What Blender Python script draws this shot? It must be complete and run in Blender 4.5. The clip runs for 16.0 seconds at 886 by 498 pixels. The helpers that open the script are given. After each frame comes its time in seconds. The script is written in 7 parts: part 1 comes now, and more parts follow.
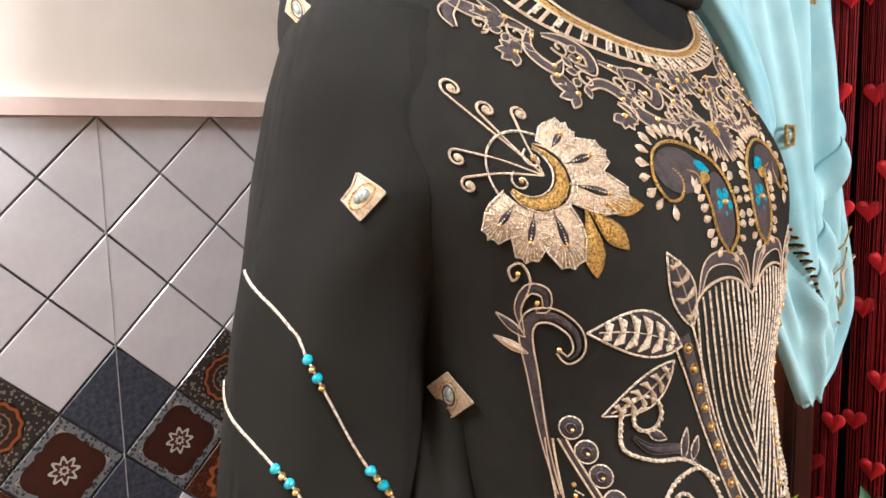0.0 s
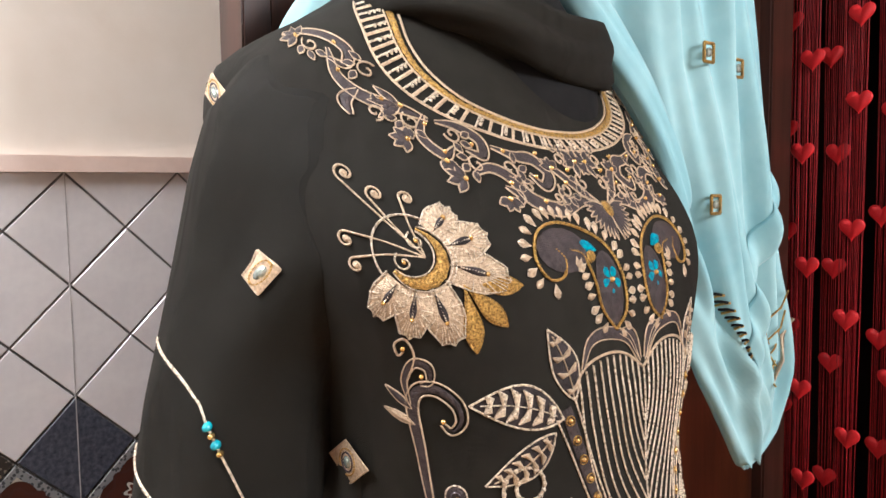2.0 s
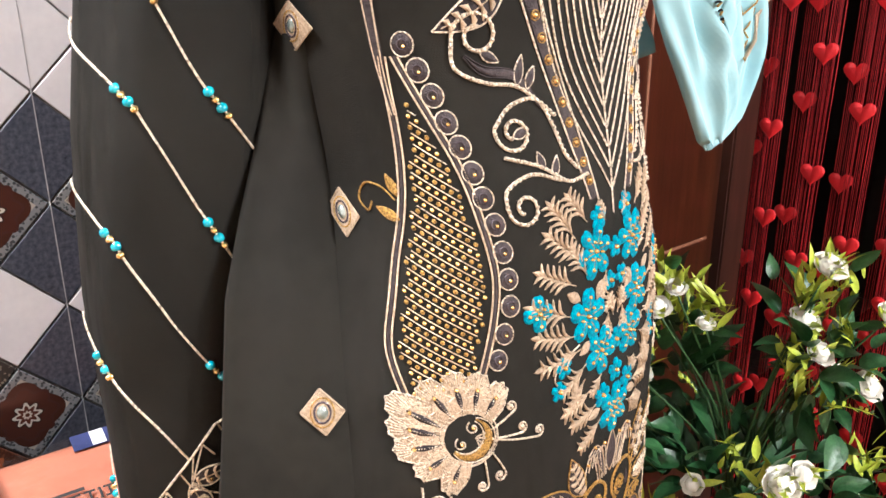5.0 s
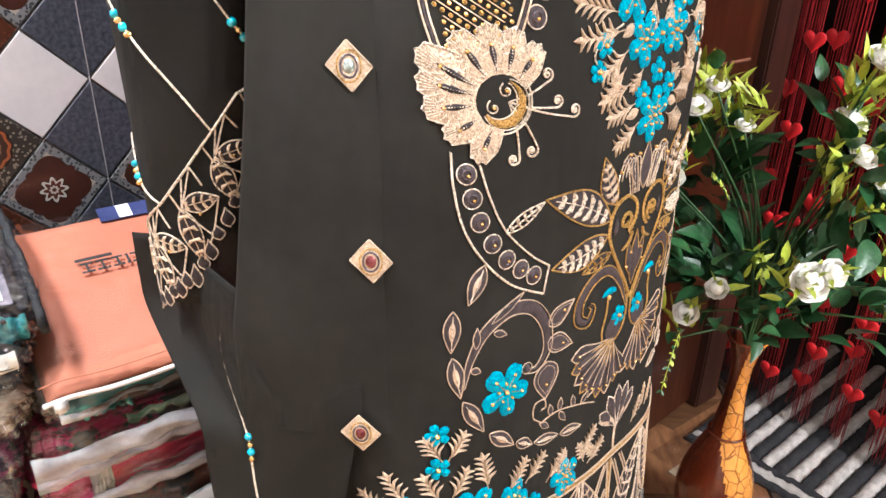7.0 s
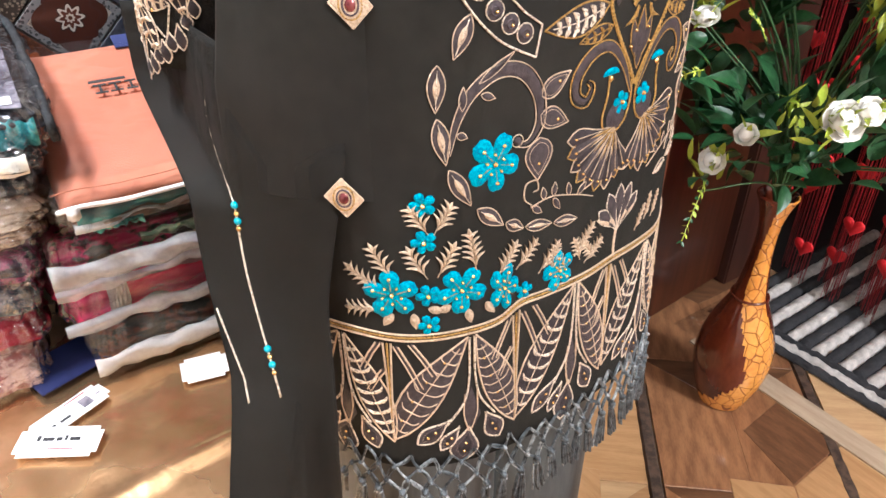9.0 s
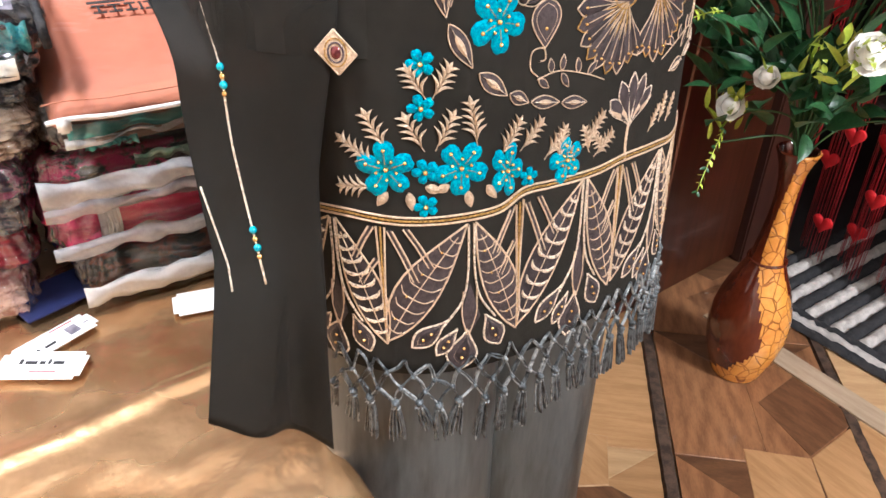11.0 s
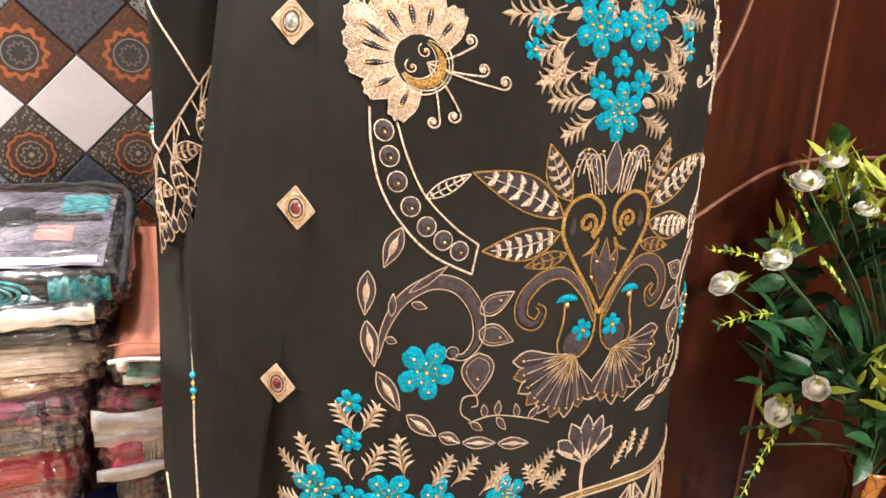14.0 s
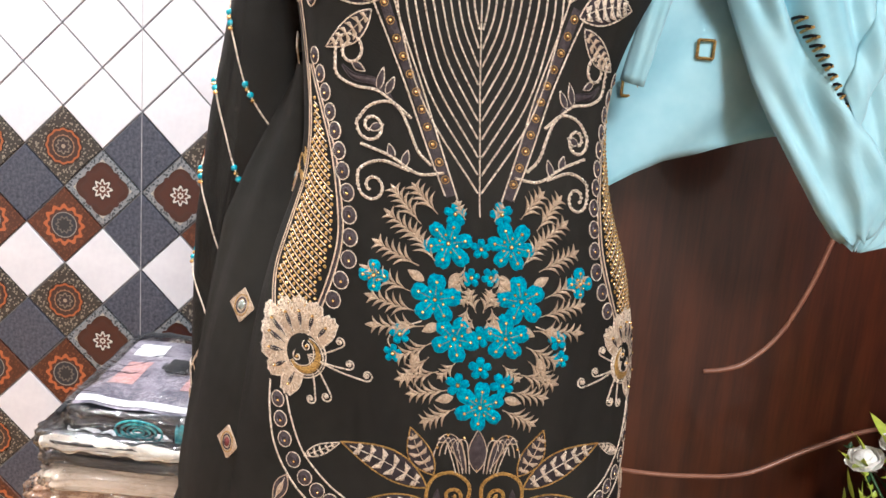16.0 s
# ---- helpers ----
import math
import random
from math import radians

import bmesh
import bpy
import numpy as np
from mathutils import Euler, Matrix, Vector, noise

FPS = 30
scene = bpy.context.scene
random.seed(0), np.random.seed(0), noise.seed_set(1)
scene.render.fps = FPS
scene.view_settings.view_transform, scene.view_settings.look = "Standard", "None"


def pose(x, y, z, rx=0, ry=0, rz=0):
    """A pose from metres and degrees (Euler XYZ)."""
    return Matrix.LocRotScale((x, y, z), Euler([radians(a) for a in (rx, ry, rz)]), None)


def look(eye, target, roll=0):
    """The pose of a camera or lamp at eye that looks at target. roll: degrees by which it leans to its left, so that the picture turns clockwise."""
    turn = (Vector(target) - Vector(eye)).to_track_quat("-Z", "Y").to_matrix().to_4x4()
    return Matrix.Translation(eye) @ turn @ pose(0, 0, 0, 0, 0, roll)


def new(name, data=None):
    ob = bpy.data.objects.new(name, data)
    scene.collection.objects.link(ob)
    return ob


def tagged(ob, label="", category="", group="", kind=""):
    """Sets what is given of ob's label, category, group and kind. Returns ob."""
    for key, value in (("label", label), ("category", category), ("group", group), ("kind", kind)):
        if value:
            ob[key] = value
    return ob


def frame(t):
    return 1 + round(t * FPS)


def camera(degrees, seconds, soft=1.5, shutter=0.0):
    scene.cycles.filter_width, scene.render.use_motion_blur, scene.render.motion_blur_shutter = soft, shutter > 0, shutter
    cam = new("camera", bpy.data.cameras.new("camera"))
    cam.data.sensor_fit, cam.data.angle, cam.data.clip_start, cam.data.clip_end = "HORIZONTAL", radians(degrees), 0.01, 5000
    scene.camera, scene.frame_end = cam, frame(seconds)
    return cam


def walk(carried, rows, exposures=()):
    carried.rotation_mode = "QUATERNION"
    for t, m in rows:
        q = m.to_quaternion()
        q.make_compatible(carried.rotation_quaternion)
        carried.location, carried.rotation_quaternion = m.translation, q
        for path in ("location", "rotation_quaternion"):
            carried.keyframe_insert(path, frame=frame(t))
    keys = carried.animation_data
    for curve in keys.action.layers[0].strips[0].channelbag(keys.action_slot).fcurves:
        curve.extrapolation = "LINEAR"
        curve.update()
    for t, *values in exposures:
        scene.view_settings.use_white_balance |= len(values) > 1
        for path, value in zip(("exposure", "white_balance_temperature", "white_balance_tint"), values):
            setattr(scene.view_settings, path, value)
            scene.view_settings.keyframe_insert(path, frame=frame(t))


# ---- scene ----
cam = camera(60.6, 16.0)
METRES, EYE, TILT, LEAN, TURN = 1.32, 1.42, -7.5, 1.4, -39.8
ROWS = [
    (0.0, 0.0, 0.0, 0.0, -0.0, 0.0, 0.0),
    (0.5, 0.0145, 0.0012, 0.0114, 0.02, 1.74, -2.4),
    (1.0, 0.0358, -0.0111, 0.016, 0.41, 2.55, -1.36),
    (1.5, 0.0439, -0.0173, 0.0239, 0.71, 3.32, -0.34),
    (2.0, 0.0517, -0.019, 0.0161, 0.39, 3.07, -0.73),
    (2.5, 0.0563, -0.0148, -0.0082, 0.08, 0.28, -0.04),
    (3.0, 0.0573, -0.008, -0.0346, -0.51, -2.15, -0.32),
    (3.5, 0.0585, -0.0059, -0.0575, -0.4, -4.51, -0.47),
    (6.0, 0.0751, -0.0172, -0.1576, 0.04, -15.24, -1.22),
    (6.5, 0.0714, -0.0176, -0.1937, 1.53, -17.74, -1.38),
    (7.0, 0.0712, -0.0232, -0.2193, 1.5, -18.83, -2.8),
    (7.5, 0.0895, -0.0203, -0.2444, 2.4, -21.22, -2.81),
    (8.0, 0.0985, -0.0217, -0.2627, 3.77, -23.0, -2.57),
    (8.5, 0.1066, -0.0288, -0.2746, 4.4, -24.84, -2.56),
    (9.0, 0.1078, -0.0384, -0.296, 5.18, -25.68, -2.96),
    (9.5, 0.1077, -0.0306, -0.3775, 6.04, -24.58, -3.96),
    (12.0, 0.1352, -0.0449, -0.3794, 7.71, -24.85, -2.62),
    (12.5, 0.1439, -0.044, -0.3518, 10.04, -20.78, -1.98),
    (13.0, 0.1645, -0.0541, -0.319, 9.8, -16.11, -2.49),
    (13.5, 0.1761, -0.0426, -0.2921, 14.85, -12.59, -4.19),
    (14.0, 0.231, -0.0183, -0.2808, 19.37, -11.71, -6.83),
    (14.5, 0.2784, 0.0007, -0.2472, 24.67, -10.95, -7.63),
    (15.0, 0.3585, 0.0347, -0.2099, 32.14, -11.23, -10.87),
    (15.5, 0.4332, 0.0355, -0.1738, 38.18, -8.46, -11.29),
    (16.0, 0.4607, 0.0279, -0.1367, 41.92, -5.88, -10.69),
]
walk(cam, [(t, pose(0, 0, EYE, TILT, LEAN, TURN) @ pose(METRES * x, METRES * y, METRES * z, 90 + pitch, roll, yaw)) for t, x, y, z, yaw, pitch, roll in ROWS],
     [(0.0, -0.10, 5800, 10), (2.0, -0.30, 5850, 10), (3.5, 0.14, 5850, 10), (6.0, 0.48, 5650, 10), (9.5, 0.54, 5500, 10), (12.0, 0.44, 5520, 10), (13.5, 0.42, 5900, 10), (14.5, 0.32, 6300, 10), (15.2, 0.18, 6000, 10), (16.0, -0.14, 5650, 10)])

# ---- world, lights ----
world = bpy.data.worlds.new("room_air")
world.use_nodes = True
scene.world = world
world.node_tree.nodes["Background"].inputs[0].default_value = (1.0, 0.9, 0.8, 1)
world.node_tree.nodes["Background"].inputs[1].default_value = 0.10


def area_lamp(name, at, target, size, size_y, watts, colour):
    data = bpy.data.lights.new(name, "AREA")
    data.shape, data.size, data.size_y, data.energy, data.color = "RECTANGLE", size, size_y, watts, colour
    ob = new(name, data)
    ob.matrix_world = look(at, target)
    return ob


area_lamp("tube_light", (-0.52, 0.75, 2.52), (-0.42, 0.68, 0.4), 1.2, 0.08, 86, (1.0, 0.955, 0.89))
area_lamp("ceiling_lamp", (1.15, -2.15, 2.50), (0.62, 0.25, 0.7), 0.6, 0.6, 96, (1.0, 0.94, 0.865))

# ---- materials ----


def material(name, base, second=None, scale=30.0, rough=0.5, metal=0.0, bump=0.0, bump_scale=200.0, spec=0.5,
             sheen=0.0, alpha=1.0, coat=0.0, stretch=(1, 1, 1), vary=0.0, mix=0.5, trans=0.0, dirt=0.0):
    """A surface with colour that wanders between two tones at two scales, uneven gloss and fine relief."""
    m = bpy.data.materials.new(name)
    m.use_nodes = True
    nt = m.node_tree
    b = nt.nodes["Principled BSDF"]
    b.inputs["Roughness"].default_value, b.inputs["Metallic"].default_value = rough, metal
    b.inputs["Specular IOR Level"].default_value = spec
    b.inputs["Sheen Weight"].default_value, b.inputs["Coat Weight"].default_value = sheen, coat
    b.inputs["Alpha"].default_value = alpha
    b.inputs["Transmission Weight"].default_value = trans
    second = second or tuple(c * 0.75 for c in base)
    tc, mp = nt.nodes.new("ShaderNodeTexCoord"), nt.nodes.new("ShaderNodeMapping")
    mp.inputs["Scale"].default_value = stretch
    nt.links.new(tc.outputs["Object"], mp.inputs["Vector"])
    n1, n2 = nt.nodes.new("ShaderNodeTexNoise"), nt.nodes.new("ShaderNodeTexNoise")
    n1.inputs["Scale"].default_value, n2.inputs["Scale"].default_value = scale, scale * 7.3
    n1.inputs["Detail"].default_value = 4
    nt.links.new(mp.outputs[0], n1.inputs["Vector"])
    nt.links.new(mp.outputs[0], n2.inputs["Vector"])
    add = nt.nodes.new("ShaderNodeMath")
    add.operation = "MULTIPLY_ADD"
    add.inputs[1].default_value = 0.4
    nt.links.new(n2.outputs["Fac"], add.inputs[0])
    nt.links.new(n1.outputs["Fac"], add.inputs[2])
    ramp = nt.nodes.new("ShaderNodeMapRange")
    ramp.inputs["From Min"].default_value, ramp.inputs["From Max"].default_value = 0.7 - 0.3 * mix, 0.7 + 0.3 * mix
    nt.links.new(add.outputs[0], ramp.inputs["Value"])
    cm = nt.nodes.new("ShaderNodeMix")
    cm.data_type = "RGBA"
    cm.inputs["A"].default_value, cm.inputs["B"].default_value = (*base, 1), (*second, 1)
    nt.links.new(ramp.outputs["Result"], cm.inputs["Factor"])
    out = cm.outputs["Result"]
    if vary:
        info, hsv = nt.nodes.new("ShaderNodeObjectInfo"), nt.nodes.new("ShaderNodeHueSaturation")
        mr = nt.nodes.new("ShaderNodeMapRange")
        mr.inputs["To Min"].default_value, mr.inputs["To Max"].default_value = 1 - vary, 1 + vary
        nt.links.new(info.outputs["Random"], mr.inputs["Value"])
        nt.links.new(mr.outputs["Result"], hsv.inputs["Value"])
        nt.links.new(out, hsv.inputs["Color"])
        out = hsv.outputs["Color"]
    nt.links.new(out, b.inputs["Base Color"])
    rr = nt.nodes.new("ShaderNodeMapRange")
    rr.inputs["To Min"].default_value, rr.inputs["To Max"].default_value = max(rough - 0.08, 0.02), min(rough + 0.12, 1)
    nt.links.new(n1.outputs["Fac"], rr.inputs["Value"])
    nt.links.new(rr.outputs["Result"], b.inputs["Roughness"])
    if bump:
        n3, bp = nt.nodes.new("ShaderNodeTexNoise"), nt.nodes.new("ShaderNodeBump")
        n3.inputs["Scale"].default_value, n3.inputs["Detail"].default_value = bump_scale, 3
        nt.links.new(mp.outputs[0], n3.inputs["Vector"])
        bp.inputs["Strength"].default_value, bp.inputs["Distance"].default_value = bump, 0.002
        nt.links.new(n3.outputs["Fac"], bp.inputs["Height"])
        nt.links.new(bp.outputs["Normal"], b.inputs["Normal"])
    return m


def weave(m, scale, strength):
    """Adds a fine woven relief of two crossed sets of threads."""
    nt = m.node_tree
    tc = nt.nodes.new("ShaderNodeTexCoord")
    w1, w2 = nt.nodes.new("ShaderNodeTexWave"), nt.nodes.new("ShaderNodeTexWave")
    w1.bands_direction, w2.bands_direction = "Z", "X"
    mx, bp = nt.nodes.new("ShaderNodeMath"), nt.nodes.new("ShaderNodeBump")
    for w, k in ((w1, 0), (w2, 1)):
        w.inputs["Scale"].default_value, w.inputs["Distortion"].default_value = scale, 0.4
        nt.links.new(tc.outputs["Object"], w.inputs["Vector"])
        nt.links.new(w.outputs["Fac"], mx.inputs[k])
    bp.inputs["Strength"].default_value, bp.inputs["Distance"].default_value = strength, 0.001
    nt.links.new(mx.outputs[0], bp.inputs["Height"])
    # soft creases of hanging cloth
    n4, mp, b2 = nt.nodes.new("ShaderNodeTexNoise"), nt.nodes.new("ShaderNodeMapping"), nt.nodes.new("ShaderNodeBump")
    mp.inputs["Scale"].default_value = (3.2, 3.2, 0.9)
    n4.inputs["Scale"].default_value, n4.inputs["Detail"].default_value, n4.inputs["Distortion"].default_value = 4.5, 2.5, 0.6
    nt.links.new(tc.outputs["Object"], mp.inputs["Vector"])
    nt.links.new(mp.outputs[0], n4.inputs["Vector"])
    nt.links.new(n4.outputs["Fac"], b2.inputs["Height"])
    b2.inputs["Strength"].default_value, b2.inputs["Distance"].default_value = 0.8, 0.012
    nt.links.new(bp.outputs["Normal"], b2.inputs["Normal"])
    nt.links.new(b2.outputs["Normal"], nt.nodes["Principled BSDF"].inputs["Normal"])
    return m


KURTA = weave(material("olive_black_georgette", (0.0144, 0.0134, 0.0114), (0.0206, 0.0191, 0.0162), 9, 0.8, sheen=0.0, spec=0.1), 900, 0.25)
SHEER = weave(material("sheer_chiffon", (0.0122, 0.0113, 0.0096), (0.0172, 0.0160, 0.0136), 8, 0.7, sheen=0.0, alpha=0.92, spec=0.1), 900, 0.2)
TROUSER = material("black_satin", (0.022, 0.025, 0.025), (0.060, 0.068, 0.068), 4, 0.38, spec=0.5, stretch=(6, 6, 1), bump=0.2, bump_scale=30)
SCARF = material("turquoise_chiffon", (0.25, 0.51, 0.59), (0.36, 0.61, 0.67), 6, 0.7, sheen=0.2, bump=0.15, bump_scale=60, alpha=0.88)
BLACK = material("black_mannequin_skin", (0.008, 0.008, 0.009), (0.014, 0.014, 0.015), 12, 0.8, spec=0.12)
CHAMP = material("champagne_thread", (0.36, 0.260, 0.175), (0.78, 0.62, 0.45), 520, 0.33, 0.50, 0.8, 1100, vary=0.12, mix=0.9)
SILVER = material("silver_thread", (0.42, 0.33, 0.24), (0.98, 0.87, 0.72), 520, 0.27, 0.52, 0.8, 1100, mix=0.85)
GOLD = material("gold_thread", (0.17, 0.090, 0.018), (0.70, 0.43, 0.12), 700, 0.3, 0.6, 0.9, 1300, mix=0.5)
MAUVE = material("mauve_satin_stitch", (0.025, 0.0185, 0.0205), (0.060, 0.045, 0.048), 220, 0.5, 0.05, 0.6, 900, spec=0.3)
INNER = material("dark_leaf_ground", (0.014, 0.011, 0.012), (0.040, 0.031, 0.034), 120, 0.55, 0.0, 0.5, 900, spec=0.2)
TURQ = material("turquoise_silk_stitch", (0.0, 0.16, 0.29), (0.0, 0.42, 0.56), 420, 0.55, 0.0, 1.0, 1100, spec=0.2, mix=0.5)
BEAD = material("gold_bead", (0.62, 0.38, 0.12), (0.8, 0.55, 0.24), 200, 0.2, 0.85)
GEM = material("clear_stone", (0.20, 0.25, 0.23), (0.52, 0.58, 0.55), 260, 0.08, 0.6)
RUBY = material("red_stone", (0.07, 0.008, 0.012), (0.20, 0.05, 0.05), 220, 0.1, 0.3)
DARKHOLE = material("dark_stone", (0.05, 0.035, 0.045), (0.10, 0.08, 0.09), 150, 0.2, 0.2)
PLASTER = material("cream_plaster", (0.74, 0.69, 0.63), (0.68, 0.62, 0.55), 3, 0.75, bump=0.2, bump_scale=60)
TRIM = material("pale_pink_border", (0.72, 0.58, 0.52), (0.66, 0.52, 0.46), 10, 0.4)
GROUT = material("grey_grout", (0.22, 0.21, 0.20), (0.12, 0.115, 0.11), 60, 0.8, bump=0.3)
TILE_WHITE = material("glazed_white_tile", (0.66, 0.65, 0.67), (0.60, 0.59, 0.62), 12, 0.18, coat=0.3, vary=0.03)
TILE_NAVY = material("speckled_navy_tile", (0.014, 0.018, 0.032), (0.095, 0.105, 0.135), 160, 0.3, coat=0.2, mix=0.8)
DOORWOOD = material("reddish_brown_laminate", (0.058, 0.0145, 0.0052), (0.025, 0.0064, 0.0028), 7, 0.30, coat=0.2, stretch=(5, 5, 0.35), bump=0.05)
DARKWOOD = material("dark_wood", (0.045, 0.014, 0.008), (0.025, 0.008, 0.005), 8, 0.4, stretch=(5, 5, 0.4))
GROOVE = material("pale_groove", (0.27, 0.12, 0.07), (0.20, 0.08, 0.045), 20, 0.35)
GOLDCLOTH = material("gold_foil_cloth", (0.50, 0.28, 0.13), (0.76, 0.49, 0.26), 5, 0.24, 0.85, 1.0, 26)
# near-black colour that stands for the lack of light in the next room
UNLITDARK = material("unlit_room_shade", (0.02, 0.018, 0.018), (0.014, 0.012, 0.012), 3, 0.9)
CEIL = material("white_ceiling_paint", (0.75, 0.73, 0.70), (0.70, 0.68, 0.65), 2, 0.8)

# ---- mesh helpers ----


def bm_object(name, bm, mat, smooth=True):
    me = bpy.data.meshes.new(name)
    bm.to_mesh(me)
    bm.free()
    for mm in (mat if isinstance(mat, (list, tuple)) else [mat]):
        me.materials.append(mm)
    if smooth:
        me.polygons.foreach_set("use_smooth", [True] * len(me.polygons))
    return new(name, me)


def part(name, bm, mat, parent, label="", smooth=True):
    ob = bm_object(name, bm, mat, smooth)
    ob.parent = parent
    if label:
        ob["label"] = label
    return ob


def grid_mesh(rows, closed=False):
    """A bmesh skin over rows of points; closed joins the ends of every row."""
    bm = bmesh.new()
    vs = [[bm.verts.new(p) for p in r] for r in rows]
    for a, b in zip(vs, vs[1:]):
        n = len(a)
        for i in range(n if closed else n - 1):
            j = (i + 1) % n
            bm.faces.new((a[i], a[j], b[j], b[i]))
    return bm


def box(bm, lo, hi, bevel=0.0):
    g = bmesh.ops.create_cube(bm, size=1)
    c = (Vector(lo) + Vector(hi)) / 2
    s = Vector(hi) - Vector(lo)
    for v in g["verts"]:
        v.co = Vector((v.co.x * s.x, v.co.y * s.y, v.co.z * s.z)) + c
    if bevel:
        es = list({e for v in g["verts"] for e in v.link_edges})
        bmesh.ops.bevel(bm, geom=es, offset=bevel, segments=2, affect="EDGES")
    return bm


def lathe(profile, n=32, at=(0, 0, 0)):
    """A turned body from (radius, height) pairs."""
    rows = [[(at[0] + r * math.cos(2 * math.pi * i / n), at[1] + r * math.sin(2 * math.pi * i / n), at[2] + h) for i in range(n)] for r, h in profile]
    bm = grid_mesh(rows, True)
    bmesh.ops.holes_fill(bm, edges=[e for e in bm.edges if e.is_boundary], sides=0)
    bmesh.ops.recalc_face_normals(bm, faces=bm.faces)
    return bm


def tube(bm, pts, radius, n=6, taper=None):
    """A round cord along points, added to bm."""
    pts = [Vector(p) for p in pts]
    rings = []
    for i, p in enumerate(pts):
        d = (pts[min(i + 1, len(pts) - 1)] - pts[max(i - 1, 0)]).normalized()
        side = d.cross(Vector((0.3, 0.2, 1)) if abs(d.z) < 0.9 else Vector((1, 0.2, 0))).normalized()
        up = side.cross(d)
        r = radius * (taper(i / (len(pts) - 1)) if taper else 1)
        rings.append([bm.verts.new(p + r * (math.cos(2 * math.pi * k / n) * side + math.sin(2 * math.pi * k / n) * up)) for k in range(n)])
    for a, b in zip(rings, rings[1:]):
        for k in range(n):
            bm.faces.new((a[k], a[(k + 1) % n], b[(k + 1) % n], b[k]))
    bm.faces.new(rings[0][::-1])
    bm.faces.new(rings[-1])
    return bm


def sweep(pts, n=None):
    """A smooth curve through control points."""
    p = [np.array(q, float) for q in pts]
    p = [2 * p[0] - p[1]] + p + [2 * p[-1] - p[-2]]
    out = []
    for a, b, c, d in zip(p, p[1:], p[2:], p[3:]):
        for t in np.linspace(0, 1, n or 8, endpoint=False):
            out.append(0.5 * (2 * b + (c - a) * t + (2 * a - 5 * b + 4 * c - d) * t * t + (3 * b - a - 3 * c + d) * t**3))
    return out + [p[-2]]


def solid(ob, thick, offset=-1.0):
    m = ob.modifiers.new("thickness", "SOLIDIFY")
    m.thickness, m.offset = thick, offset
    return ob


# ---- structure ----
WALL_Y, RIGHT_X = 1.05, 1.50
TILE_H, TILE_X0, TILE_Z0 = 0.0763, -0.165, 0.863
DADO = TILE_Z0 + 8 * TILE_H


def slab(name, lo, hi, mat, label, category):
    ob = bm_object(name, box(bmesh.new(), lo, hi), mat, False)
    return tagged(ob, label, category, kind="structure")


slab("floor_base", (-2.2, -2.6, -0.12), (3.6, 1.17, -0.012), GROUT, "bare screed under the patterned floor covering", "floor")
wall_north = slab("wall_north", (-2.2, WALL_Y + 0.009, -0.012), (RIGHT_X, WALL_Y + 0.12, 2.75), PLASTER, "cream plastered wall above a tiled dado", "wall")
wall_west = slab("wall_west", (-2.32, -2.6, -0.012), (-2.2, WALL_Y + 0.12, 2.75), PLASTER, "cream plastered side wall", "wall")
wall_south = slab("wall_south", (-2.2, -2.72, -0.012), (3.6, -2.6, 2.75), PLASTER, "cream plastered wall", "wall")
ceiling = slab("ceiling", (-2.32, -2.72, 2.75), (3.72, 1.29, 2.85), CEIL, "white painted ceiling", "ceiling")
# wall with the doorway to the dark room
bm = bmesh.new()
box(bm, (RIGHT_X, 0.76, -0.012), (RIGHT_X + 0.1, WALL_Y + 0.12, 2.75))
box(bm, (RIGHT_X, -2.6, -0.012), (RIGHT_X + 0.1, -0.35, 2.75))
box(bm, (RIGHT_X, -0.35, 2.1), (RIGHT_X + 0.1, 0.76, 2.75))
tagged(bm_object("wall_east", bm, PLASTER, False), "cream plastered wall with a doorway", "wall", kind="structure")
# walls beyond the doorway, with the room's darkness painted into their colour
slab("wall_shade_far", (3.6, -2.6, -0.012), (3.72, 1.29, 2.75), UNLITDARK, "far wall of the unlit next room, its darkness painted as colour", "wall")
slab("wall_shade_side", (RIGHT_X + 0.1, WALL_Y + 0.12, -0.012), (3.6, WALL_Y + 0.24, 2.75), UNLITDARK, "side wall of the unlit next room, its darkness painted as colour", "wall")
slab("wall_shade_front", (RIGHT_X + 0.1, -0.9, -0.012), (3.6, -0.8, 2.75), UNLITDARK, "side wall of the unlit next room, its darkness painted as colour", "wall")
trim = slab("trim", (-2.19, WALL_Y - 0.012, DADO), (RIGHT_X - 0.002, WALL_Y + 0.009, DADO + 0.022), TRIM, "pale pink glazed border over the tiled dado", "trim")

# ---- open door ----
DOOR_A = math.radians(5.2)
door = tagged(new("door_1"), "open reddish-brown laminate door with pale curved grooves", "door", kind="structure")
door.matrix_world = pose(0.335, 0.580, 0.012, 0, 0, math.degrees(DOOR_A))
DOOR_W, DOOR_H = 1.09, 2.06
part("door_leaf", box(bmesh.new(), (0.03, 0, 0), (DOOR_W, 0.036, DOOR_H), 0.002), DOORWOOD, door, "", False)
part("edge_strip", box(bmesh.new(), (0, -0.003, 0), (0.03, 0.039, DOOR_H), 0.002), DARKWOOD, door, "dark lipping", False)


def groove(pts, r=0.0035):
    bm = bmesh.new()
    tube(bm, [(x, -0.0005, z) for x, z in pts], r, 6)
    part("groove", bm, GROOVE, door)


